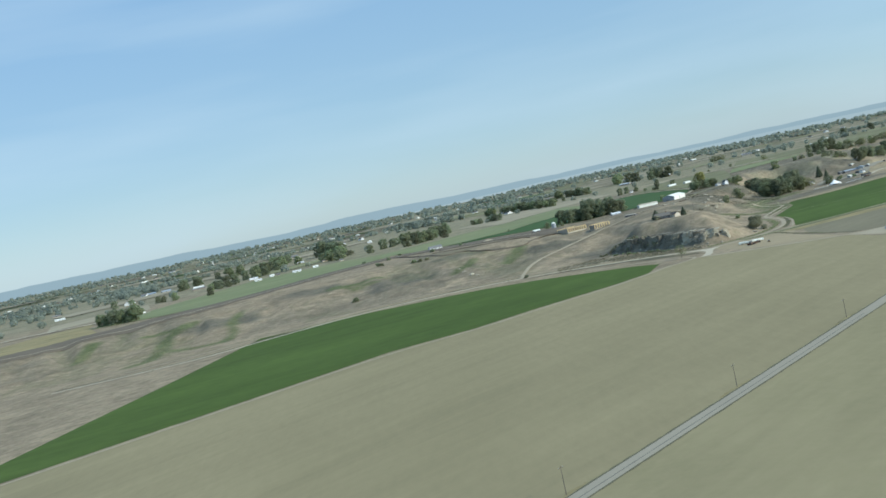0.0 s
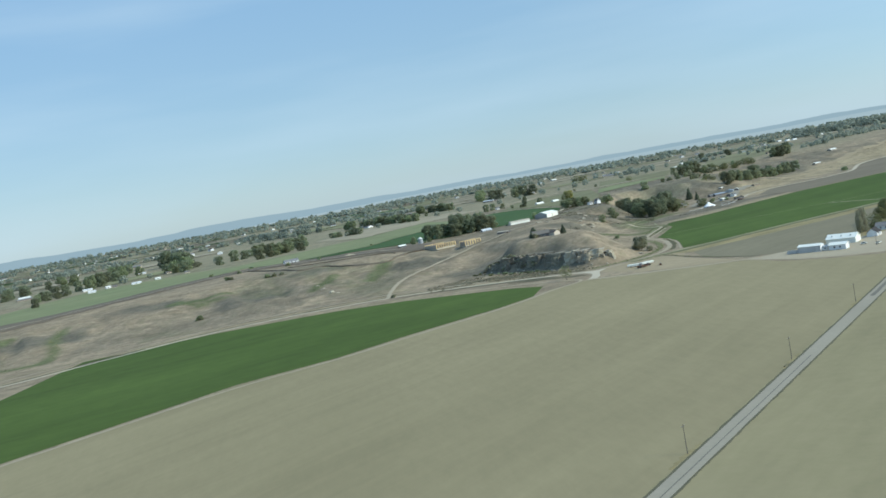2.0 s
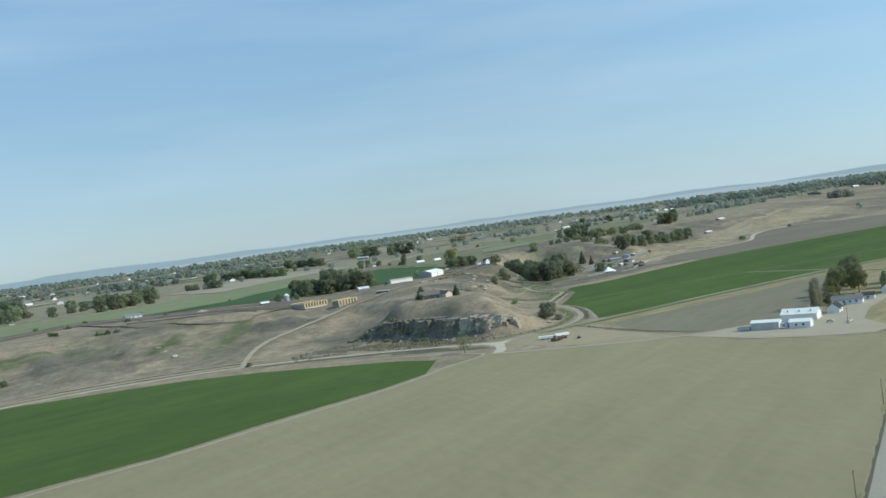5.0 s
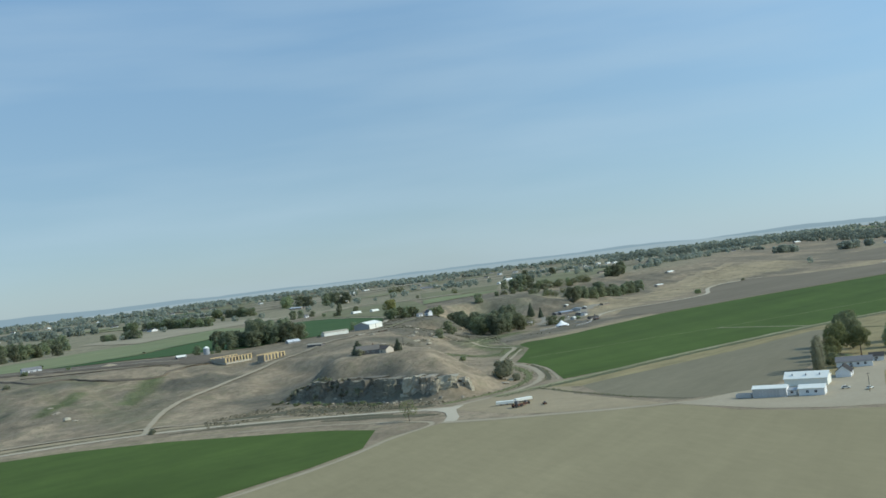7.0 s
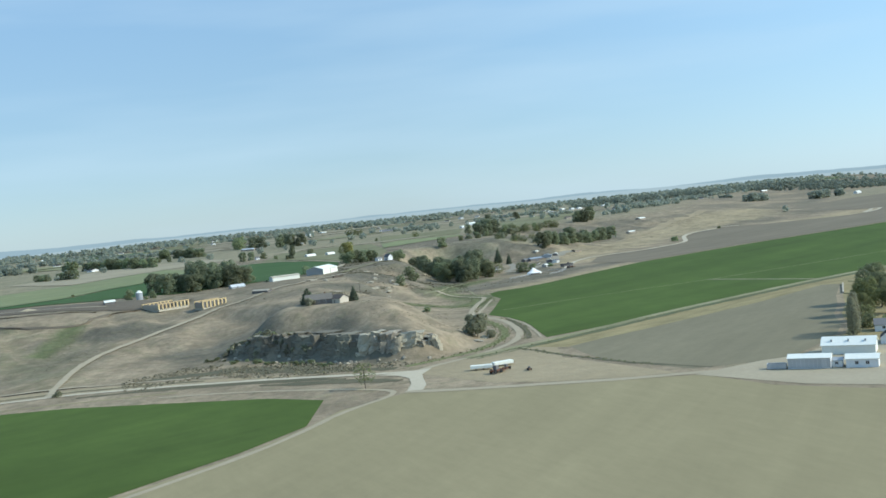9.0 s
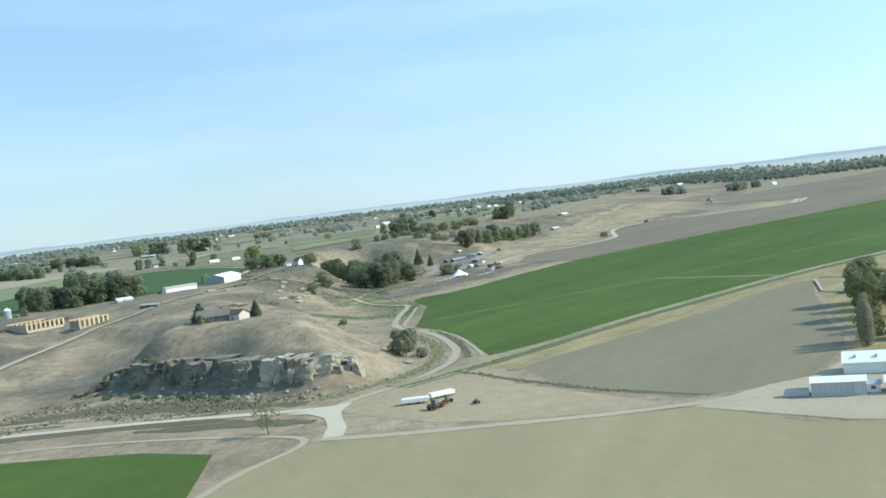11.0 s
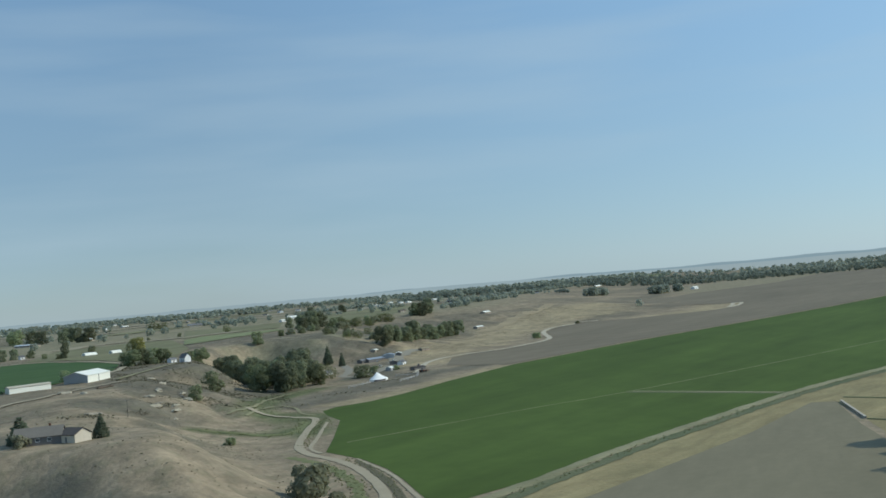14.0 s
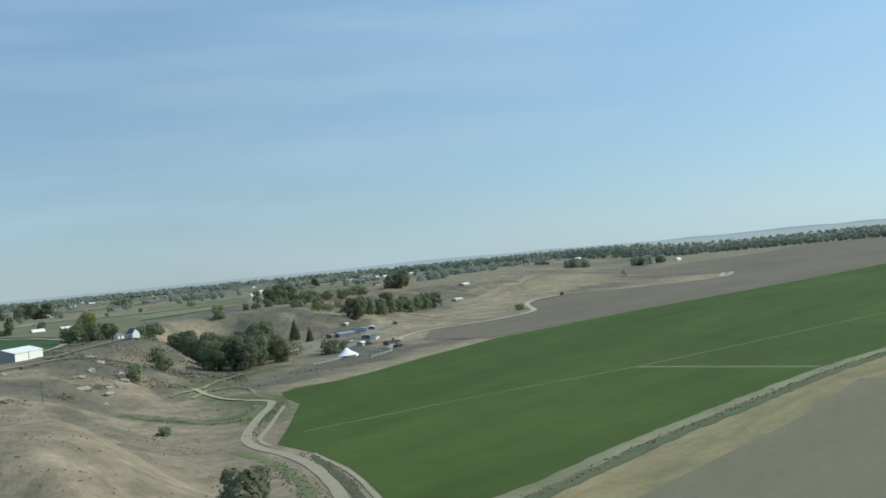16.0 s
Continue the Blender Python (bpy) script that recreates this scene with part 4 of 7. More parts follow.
ribbon("dirt_road", [(960, 2045), (1023, 2104), (1095, 2173), (1181, 2250), (1240, 2299), (1330, 2390)], flat_profile(11, 0.4), M["tan_slope"], "wide straw-coloured wash on the slope", "bare earth", wobble=1.5)
ribbon("weeds", [(326, 1338), (345, 1320), (366, 1300), (384, 1326), (394, 1350)], [(-3.2, 0.15), (0, 0.3), (3.2, 0.15)], M["rushes"], "green weeds along the slope's foot", "weeds", wobble=1.8, step=4, taper=True)
field("yard", [(314, 890), (334, 893), (352, 895), (372, 893), (400, 905), (420, 895), (440, 905), (470, 925), (500, 938), (506, 930), (470, 905), (440, 880), (408, 842), (396, 800), (378, 790), (350, 812), (331, 838)],
      M["dirt"], "pale dirt farmyard and drive", lift=0.3, flat=True, category="farmyard")
ribbon("yard", [(560, 1612), (588, 1640), (622, 1672), (650, 1720), (672, 1768), (700, 1788), (735, 1800)], [(-9, 0.45), (-3, 0.55), (3, 0.55), (9, 0.45)], M["gravel"], "pale gravel yard between farm sheds", "yard", wobble=2.2, taper=True)


# far hills that close the plain, their pale haze put into a glow
hill_verts, hill_faces = [], []
for k in range(521):
    a = radians(-52 + 0.25 * k)
    crest = 34 + 30 * smooth((k - 150) / 110) + 6 * smooth((k - 260) / 60) - 24 * smooth((k - 320) / 70) + 14 * (float(rough_noise(np.array([k * 2.0 + 40]), np.array([17.0]), 50, 5)[0]) - 0.5)
    for r, h in ((6780, -30), (6820, 0.6 * crest), (6900, crest), (6990, 0.5 * crest)):
        hill_verts.append((100 + math.sin(a) * r, 400 + math.cos(a) * r, h))
    if k:
        hill_faces += [(4 * k - 4 + i, 4 * k + i, 4 * k + i + 1, 4 * k - 3 + i) for i in range(3)]
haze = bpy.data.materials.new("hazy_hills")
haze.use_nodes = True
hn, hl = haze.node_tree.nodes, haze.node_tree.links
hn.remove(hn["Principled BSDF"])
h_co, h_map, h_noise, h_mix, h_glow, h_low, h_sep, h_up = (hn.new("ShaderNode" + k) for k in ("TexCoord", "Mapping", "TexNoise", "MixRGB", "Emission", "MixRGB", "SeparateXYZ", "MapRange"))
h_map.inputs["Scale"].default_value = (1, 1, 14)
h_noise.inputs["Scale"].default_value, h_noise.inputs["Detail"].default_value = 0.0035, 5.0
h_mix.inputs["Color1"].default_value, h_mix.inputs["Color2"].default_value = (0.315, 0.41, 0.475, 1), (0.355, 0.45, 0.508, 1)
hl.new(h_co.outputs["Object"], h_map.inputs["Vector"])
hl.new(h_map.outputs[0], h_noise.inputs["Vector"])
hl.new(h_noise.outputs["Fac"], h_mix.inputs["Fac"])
# the glow pales towards the foot, as thicker haze would
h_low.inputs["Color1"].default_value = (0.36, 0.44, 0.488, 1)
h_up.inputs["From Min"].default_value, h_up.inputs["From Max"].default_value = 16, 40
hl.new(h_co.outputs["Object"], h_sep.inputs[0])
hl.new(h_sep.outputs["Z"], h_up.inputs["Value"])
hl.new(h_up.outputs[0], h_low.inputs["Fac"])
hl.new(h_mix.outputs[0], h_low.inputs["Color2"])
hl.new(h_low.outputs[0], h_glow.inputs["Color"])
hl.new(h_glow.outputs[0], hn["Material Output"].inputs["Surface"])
tagged(mesh_from("backdrop", hill_verts, hill_faces, haze, smooth_faces=True), "hills on the far horizon, glowing in the colour of haze", "hills", kind="structure")


# ---------------------------------------------------------------- trees
def leaf_mesh(name, clumps, leaves, size, seed, material):
    """Leaves lie on the outer skin of the clumps (x, y, z, radius, squash)."""
    r = random.Random(seed)
    verts, faces = [], []
    weights = [c[3] ** 2 for c in clumps]
    for _ in range(leaves):
        for _ in range(6):
            cx, cy, cz, rad, squash = own = r.choices(clumps, weights)[0]
            d = Vector((r.gauss(0, 1), r.gauss(0, 1), r.gauss(0.15, 1))).normalized()
            p = Vector((cx, cy, cz)) + Vector((d.x, d.y, d.z * squash)) * rad * (r.uniform(0.86, 1.06) if r.random() < 0.85 else r.uniform(0.95, 1.3))
            if all(c is own or ((p.x - c[0]) ** 2 + (p.y - c[1]) ** 2 + ((p.z - c[2]) / c[4]) ** 2) > (0.8 * c[3]) ** 2 for c in clumps):
                break
        s = size * r.uniform(0.6, 1.35)
        n = (d * 1.5 + Vector((r.uniform(-0.7, 0.7), r.uniform(-0.7, 0.7), r.uniform(0.1, 1.1)))).normalized()
        t = n.orthogonal().normalized()
        t = Matrix.Rotation(r.uniform(0, 6.28), 3, n) @ t
        b = n.cross(t)
        k = len(verts)
        verts += [p + t * s, p + b * s * 0.7, p - t * s * 0.9 + n * s * 0.2, p - b * s * 0.7]
        faces.append((k, k + 1, k + 2, k + 3))
    me = bpy.data.meshes.new(name)
    me.from_pydata(verts, [], faces)
    me.materials.append(material)
    return me


def limb(verts, faces, a, b, ra, rb, sides=6):
    d = (b - a).normalized()
    t = d.orthogonal().normalized()
    s = d.cross(t)
    k = len(verts)
    for p, r in ((a, ra), (b, rb)):
        verts += [p + (t * math.cos(6.2832 * i / sides) + s * math.sin(6.2832 * i / sides)) * r for i in range(sides)]
    faces += [(k + i, k + (i + 1) % sides, k + sides + (i + 1) % sides, k + sides + i) for i in range(sides)]
    faces.append(tuple(k + sides + i for i in range(sides)))


def trunk_mesh(name, h, r, reach, limbs, seed, start=0.3, rise=0.6):
    rr = random.Random(seed)
    verts, faces = [], []
    p, lean = Vector((0, 0, -1.2)), Vector((rr.uniform(-0.05, 0.05), rr.uniform(-0.05, 0.05), 1))
    steps = 5
    knots = [p]
    for i in range(steps):
        q = knots[-1] + Vector((lean.x + rr.uniform(-0.06, 0.06), lean.y + rr.uniform(-0.06, 0.06), 1)) * ((h + 1.2) / steps)
        limb(verts, faces, knots[-1], q, r * (1 - i / steps * 0.85), r * (1 - (i + 1) / steps * 0.85))
        knots.append(q)
    for i in range(limbs):
        u = start + (1 - start) * i / limbs
        a = Vector((0, 0, 0)).lerp(knots[-1], u)
        ang = i * 2.4 + rr.uniform(-0.4, 0.4)
        out = reach * rr.uniform(0.55, 1.0) * (1.05 - 0.5 * u)
        b = a + Vector((math.cos(ang) * out, math.sin(ang) * out, out * rise * rr.uniform(0.6, 1.3)))
        limb(verts, faces, a, b, r * 0.38 * (1.1 - 0.6 * u), r * 0.08, 5)
    me = bpy.data.meshes.new(name)
    me.from_pydata(verts, [], faces)
    me.materials.append(M["bark"])
    return me


def make_tree(name, trunk, crown, label, category="tree"):
    ob = thing(name, pose(0, 0, -50), label, category)
    for key, me in (("trunk", trunk), ("crown", crown)):
        o = new(key, me)
        o.parent = ob
    return ob


def round_clumps(h, w, seed, count=22, low=0.12):
    r = random.Random(seed)
    out = [(0, 0, h * 0.58, w * 0.30, 1.15)]
    for i in range(count):
        ang, u = i * 2.4 + r.uniform(-0.5, 0.5), r.uniform(0, 1)
        rad = w * r.uniform(0.11, 0.23)
        reach = w * r.uniform(0.26, 0.46) * math.sin(math.pi * (0.25 + 0.6 * u))
        out.append((math.cos(ang) * reach, math.sin(ang) * reach, h * (low + (0.95 - low) * u) - rad * 0.3, rad, r.uniform(0.75, 1.1)))
    return out


PROTO = {}


def prototype(key, h, w, leaves, size, material, label, seed, kind="round", limbs=9, category="tree"):
    if kind == "round":
        clumps = round_clumps(h, w, seed)
    elif kind == "column":
        r = random.Random(seed)
        clumps = [(r.uniform(-0.12, 0.12) * w, r.uniform(-0.12, 0.12) * w, h * (0.10 + 0.84 * i / 9), w * (0.30 + 0.22 * math.sin(math.pi * min(1, 0.15 + i / 10.5))), 1.5) for i in range(10)]
    elif kind == "cone":
        r = random.Random(seed)
        clumps = [(r.uniform(-0.04, 0.04) * w, r.uniform(-0.04, 0.04) * w, h * (0.10 + 0.86 * i / 8), w * 0.5 * (1.02 - i / 8.3), 0.8) for i in range(9)]
    elif kind == "tall":
        clumps = round_clumps(h, w, seed, 34, 0.34)
    else:
        clumps = [(c[0] * 1.1, c[1] * 1.1, max(c[2] - h * 0.12, c[3] * 0.5), c[3], 0.8) for c in round_clumps(h, w, seed, 8, 0.15)]
    crown = leaf_mesh(key + "_crown", clumps, leaves, size, seed, M[material])
    trunk = trunk_mesh(key + "_trunk", h * (0.62 if kind in ("round", "bush") else 0.92), max(0.12, h * 0.022), w * 0.42, limbs, seed)
    PROTO[key] = make_tree("bush" if kind == "bush" else "tree", trunk, crown, label, "bush" if kind == "bush" else category)
    return PROTO[key]


prototype("oak_a", 16, 14, 1500, 0.75, "leaf", "full broadleaf tree with a dark green crown", 1)
prototype("oak_b", 14, 13, 1400, 0.7, "leaf_dark", "broad dark green tree with a dense crown", 2)
prototype("oak_c", 18, 15, 1700, 0.8, "leaf_dark", "tall dark cottonwood tree with a ragged crown", 3)
prototype("oak_d", 11, 10, 1000, 0.6, "leaf", "small rounded tree with a green crown", 4)
prototype("elm", 23.5, 18, 6200, 0.46, "leaf", "tall spreading tree with a full green crown", 21, "tall", 16)
prototype("elm_pale", 20, 15, 5200, 0.42, "leaf_pale", "tall tree with a thin yellow-green crown and bare trunk", 22, "tall", 16)
prototype("gold", 14, 13, 1300, 0.7, "leaf_yellow", "tree with yellowing autumn leaves", 5)
prototype("poplar", 20, 5.8, 2600, 0.36, "leaf_shade", "slender ragged poplar tree with dull brownish leaves", 6, "column", 14)
prototype("conifer", 15, 7, 1100, 0.6, "needles", "dark pointed conifer tree with dense needles", 7, "cone", 14)
prototype("willow", 9, 12, 1300, 0.55, "leaf_grey", "grey-green spreading willow bush", 8, "bush")
prototype("bush_a", 4, 5, 420, 0.4, "leaf", "low green bush on the dry slope", 9, "bush", 5)
prototype("bush_b", 3, 4.4, 340, 0.38, "leaf_grey", "low grey-green bush on the dry slope", 10, "bush", 5)
prototype("bush_c", 4.2, 5, 420, 0.42, "leaf_shade", "dark shrub on the shaded cliff", 15, "bush", 5)
prototype("thin", 10, 11, 900, 0.42, "leaf_pale", "thin pale yellow-green tree beside the track", 12, "round", 16)
prototype("sapling", 13, 10, 620, 0.36, "leaf_pale", "slender thin-crowned tree beside the track", 17, "tall", 18)
prototype("far_a", 12, 13, 330, 1.35, "leaf_far_haze", "distant dark green tree on the plain", 13)
prototype("far_b", 10, 10, 280, 1.2, "leaf_far_haze", "distant green tree on the plain", 14)
TREE_COUNT = {}


def plant(key, x, y, scale=1.0, group="", wide=1.0, label=""):
    n = TREE_COUNT[key] = TREE_COUNT.get(key, 0) + 1
    turn = (n * 137.5) % 360
    ob = copy_thing(PROTO[key], pose(x, y, terrain(x, y) - 0.1, 0, 0, turn))
    ob.scale = (scale * wide, scale * wide, scale)
    if group:
        tagged(ob, group=group)
    if label:
        tagged(ob, label)
    return ob


def grove(spots, keys, size, seed, group):
    r = random.Random(seed)
    for x, y in spots:
        plant(r.choice(keys), x + r.uniform(-3, 3), y + r.uniform(-3, 3), size * r.uniform(0.8, 1.15), group, r.uniform(0.9, 1.15))


def along(points, gap, seed, spread=6.0):
    r = random.Random(seed)
    return [(p.x + r.uniform(-spread, spread), p.y + r.uniform(-spread, spread)) for p in resample(points, gap)]


# farmstead
for x, y, s in ((424, 917, 0.92), (429, 922, 0.98), (434, 927, 0.95)):
    plant("poplar", x, y, s, "poplars behind the farm sheds")
for key, x, y, size in (("elm", 517, 1005, 1.0), ("elm_pale", 480, 969, 1.02), ("elm_pale", 490, 959, 0.85), ("elm", 505, 985, 0.86), ("elm_pale", 463, 953, 0.72), ("thin", 451, 941, 1.2)):
    plant(key, x, y, size, "trees round the farmhouses")
grove([(520, 962), (545, 985), (560, 975)], ["oak_a", "oak_b", "oak_d"], 0.9, 4, "trees round the farmhouses")
grove([(444, 929), (452, 925), (528, 940), (575, 990)], ["oak_d"], 0.6, 5, "trees round the farmhouses")
# the big wood on the bench
grove([(150, 1556), (162, 1566), (172, 1548), (184, 1560), (196, 1552), (206, 1566), (216, 1550), (226, 1560), (178, 1578), (200, 1582), (160, 1585), (214, 1580), (188, 1600), (232, 1576), (142, 1572)],
      ["oak_c", "oak_b"], 1.38, 6, "dense wood on the bench")
# creek wood
grove([(462, 1560), (470, 1585), (478, 1610), (486, 1640), (500, 1585), (508, 1615), (452, 1575), (458, 1610), (466, 1640), (474, 1670), (500, 1650), (478, 1720), (484, 1745), (490, 1775), (470, 1690), (492, 1700), (465, 1570), (481, 1575), (489, 1598), (470, 1625), (480, 1650), (496, 1740), (500, 1780), (520, 1640)],
      ["oak_b", "oak_c", "oak_a"], 1.3, 7, "wood along the creek")
for x, y, s in ((606, 1800, 1.5), (604, 1758, 1.05)):
    plant("conifer", x, y, s, "conifers by the creek house")
for x, y, s in ((514, 1652, 1.6), (506, 1632, 1.6), (522, 1668, 1.55), (498, 1612, 1.4)):
    plant("oak_c", x, y, s, "wood along the creek", 0.9)
plant("oak_d", 399, 1546, 1.5, label="lone dark tree on the dry slope")
plant("oak_d", 354, 1438, 0.95, label="small dark tree on the dry slope")
plant("oak_d", 574, 1930, 1.35, label="lone rounded tree on the bare bench")
plant("willow", 297, 1103, 1.75, label="big grey-green willow bush beside the canal")
plant("sapling", 192, 987, 1.0, label="thin pale yellow-green tree beside the track junction")
plant("bush_a", -149, 1224, 1.7, label="dark green bush low on the scarp")
plant("bush_b", 50, 1118, 1.2)
plant("conifer", 214, 1203, 0.82, "conifers by the hilltop house", 1.9)
plant("bush_c", 212.5, 1190, 1.5, label="wide dark bush beside the hilltop house")
plant("conifer", 242, 1186, 0.72, "conifers by the hilltop house", 1.25)
plant("bush_a", 228, 1206, 1.1)
plant("bush_a", 325, 1282, 1.3)
plant("bush_a", 890, 1808, 2.2, label="dark bush at the track's bend")
plant("bush_a", 898, 1823, 1.9, label="dark bush at the track's bend")
plant("bush_a", 1104, 2008, 1.3, label="dark bush beside the pale road")
grove([(480, 1790), (470, 1805), (492, 1812), (503, 1690), (500, 1720)], ["oak_b", "oak_a"], 1.2, 26, "wood along the creek")
grove([(-540, 1462), (-528, 1450), (-514, 1442), (-500, 1436), (-488, 1432), (-476, 1428), (-510, 1455)], ["oak_b", "oak_a"], 1.3, 9, "clump of trees at the bench's edge")
grove(along([(1040, 2395), (1105, 2445)], 10, 12, 12), ["oak_b", "oak_c"], 1.4, 12, "clump of trees on the far slope")
grove(along([(-180, 1640), (-60, 1660)], 45, 15, 10), ["bush_a"], 1.5, 15, "bushes at the scarp's edge")
grove([(-130, 1585), (-60, 1560), (-20, 1548)], ["bush_a"], 1.6, 16, "bushes at the scarp's edge")
grove(along([(2030, 2885), (2110, 2935), (2170, 2950)], 13, 17, 12), ["far_a"], 1.9, 17, "trees round the far farm")
grove(along([(1820, 2885), (1925, 2960)], 12, 18, 16), ["far_a"], 1.8, 18, "trees round the far farm")
grove([(125, 1512), (133, 1520), (110, 1520), (244, 1540), (250, 1535), (300, 1600), (60, 1700)], ["bush_a", "oak_d"], 0.8, 19, "bushes round the sheds")

grove([(-301, 2080), (-280, 2020), (-258, 1985), (-196, 1988), (-175, 2040), (-157, 2059), (-107, 2009), (-80, 1990), (-50, 1974), (-374, 2200)], ["oak_b", "oak_a"], 1.3, 22, "trees behind the bench pasture")
grove([(-564, 1811), (-545, 1795), (-525, 1780), (-435, 1680), (-459, 1841), (-470, 1825), (-445, 1850), (-640, 1900), (-690, 1950)], ["oak_b", "oak_d"], 1.1, 23, "trees behind the bench pasture")
grove([(560, 1625), (572, 1612), (583, 1640), (600, 1628)], ["bush_a", "bush_b"], 1.5, 27, "bushes of the creek farm")
grove([(-416, 1966), (-417, 2056), (-408, 2010), (-430, 2080), (-440, 1990), (-400, 2120)], ["oak_b", "oak_a"], 1.4, 41, "trees behind the bench pasture")
grove([(-281, 2060), (-270, 2090), (-262, 2050), (-250, 2100), (-268, 2030)], ["oak_a", "willow"], 1.6, 42, "trees behind the bench pasture")
grove([(-120, 1925), (-106, 1945), (-92, 1970), (-70, 2060), (-75, 2000), (-60, 2100), (-45, 2120), (-85, 2020)], ["oak_b", "oak_a", "oak_c"], 1.25, 43, "trees behind the bench pasture")
grove([(-136, 1474), (-128, 1468), (-140, 1482), (-74, 1412), (-66, 1418), (-80, 1416)], ["bush_b", "bush_a"], 1.5, 44, "bushes at the scarp's edge")
# trees round the white house
for key, x, y, size, wide in (("oak_a", 379, 1714, 0.95, 1.1), ("oak_a", 388, 1718, 0.98, 1.0), ("oak_d", 397, 1716, 1.35, 1.1), ("oak_a", 406, 1714, 0.9, 1.1), ("oak_d", 374, 1724, 1.2, 1.0),
                              ("gold", 461, 2040, 1.35, 1.0), ("thin", 452, 2034, 1.5, 1.0), ("oak_d", 452, 1790, 0.75, 1.3), ("oak_d", 466, 1828, 0.75, 1.3), ("oak_d", 483, 1842, 0.8, 1.3)):
    plant(key, x, y, size, "trees round the white house", wide)
# trees behind the bench crop
for key, x, y, size, wide in (("oak_b", 324, 2187, 1.1, 1.0), ("oak_b", 341, 2209, 1.0, 0.9), ("oak_d", 362, 2212, 0.95, 1.1), ("oak_d", 365, 2122, 0.6, 1.2), ("oak_d", 372, 2061, 0.6, 1.2), ("oak_c", 379, 2060, 1.15, 0.55), ("oak_d", 434, 2182, 0.85, 1.2),
                              ("oak_c", 537, 2930, 1.6, 1.2), ("oak_c", 528, 2802, 1.6, 1.2), ("oak_c", 549, 2795, 1.5, 1.2), ("oak_b", 510, 2841, 1.7, 1.0), ("oak_b", 490, 2960, 1.9, 1.1), ("oak_b", 482, 3033, 2.0, 1.2), ("oak_a", 466, 3150, 2.0, 1.2), ("oak_a", 452, 3080, 1.7, 1.2),
                              ("thin", 805, 3319, 2.2, 1.3), ("thin", 820, 3300, 2.0, 1.2), ("thin", 710, 2462, 1.3, 1.0), ("oak_d", 575, 2450, 0.5, 1.2), ("oak_d", 640, 2500, 0.6, 1.2)):
    plant(key, x, y, size, "trees behind the bench crop", wide)
# belts behind the bench pastures
for line, gap, spread, size, keys in (([(10, 2294), (64, 2246)], 11, 5, 0.95, ["oak_b", "oak_d"]), ([(53, 2681), (122, 2591), (194, 2394)], 13, 8, 1.15, ["oak_b", "oak_a"]), ([(262, 2961), (323, 2748)], 15, 10, 1.2, ["oak_b", "oak_a"]), ([(-223, 3402), (-137, 3017), (-32, 2920)], 26, 16, 1.5, ["far_a"]),
                                      ([(-148, 2118), (-126, 2175), (-97, 2209), (-74, 2331)], 26, 8, 1.1, ["oak_b", "oak_a"]), ([(-598, 2109), (-615, 2263)], 30, 14, 1.3, ["oak_b"]), ([(-578, 2349), (-512, 2301), (-432, 2171), (-447, 2414)], 32, 18, 1.3, ["oak_b", "oak_a"]), ([(-281, 2261), (-353, 2388)], 24, 12, 1.7, ["oak_c", "oak_b"]), ([(-474, 1881), (-440, 1900)], 14, 5, 1.2, ["oak_b"]),
                                      ([(-732, 2615), (-699, 2695)], 14, 8, 0.9, ["far_b"]), ([(120, 2760), (240, 2640)], 22, 10, 1.0, ["oak_d", "oak_a"])):
    grove(along(line, gap, 51, spread), keys, size, 51, "tree belts behind the bench pastures")
# trees on the slopes above the creek farm
grove([(777, 2344), (763, 2242), (804, 2282), (790, 2312), (783, 2265), (770, 2290), (822, 2330), (838, 2370)], ["oak_b", "oak_c"], 1.4, 8, "dark clump above the creek valley")
grove(along([(648, 2050), (671, 2057), (715, 2100), (740, 2146)], 11, 9, 7), ["willow", "oak_d"], 0.85, 9, "low shrubs above the creek valley")
grove(along([(672, 1945), (693, 1990)], 14, 10, 6) + along([(674, 1893), (686, 1922)], 12, 11, 5) + [(688, 1888), (703, 1882)], ["oak_d", "willow", "thin"], 1.05, 10, "low shrubs above the creek valley")
grove(along([(806, 2233), (835, 2265), (865, 2297), (913, 2323), (964, 2351)], 9, 12, 14), ["thin", "oak_d", "willow"], 1.45, 11, "pale shrubs along the far slope")
plant("oak_c", 687, 1827, 1.2, "line of trees on the far slope", 1.15)
plant("oak_b", 696, 1834, 1.2, "line of trees on the far slope", 1.0)
grove(along([(707, 1842), (755, 1892), (791, 1946), (844, 1985), (905, 2022)], 9, 13, 6), ["oak_b", "oak_c", "oak_d"], 1.15, 12, "line of trees on the far slope")
grove(along([(740, 1940), (800, 2010), (850, 2050)], 16, 14, 14), ["willow", "thin"], 1.0, 13, "pale shrubs along the far slope")
plant("oak_b", 1195, 3257, 1.5, "trees on the far plain", 1.2)
plant("oak_c", 1257, 3198, 1.15, "trees on the far plain", 1.2)
plant("oak_d", 549, 1592, 1.05, label="broad green tree beside the tent", wide=1.5)
for x, y, size in ((523, 1640, 1.5), (531, 1626, 1.35), (528, 1655, 1.5)):
    plant("thin", x, y, size, "wood along the creek", 1.1)
# scattered trees of the far bench, as lines and clumps between the fields
rng = random.Random(5)
FAR_SPOTS = []
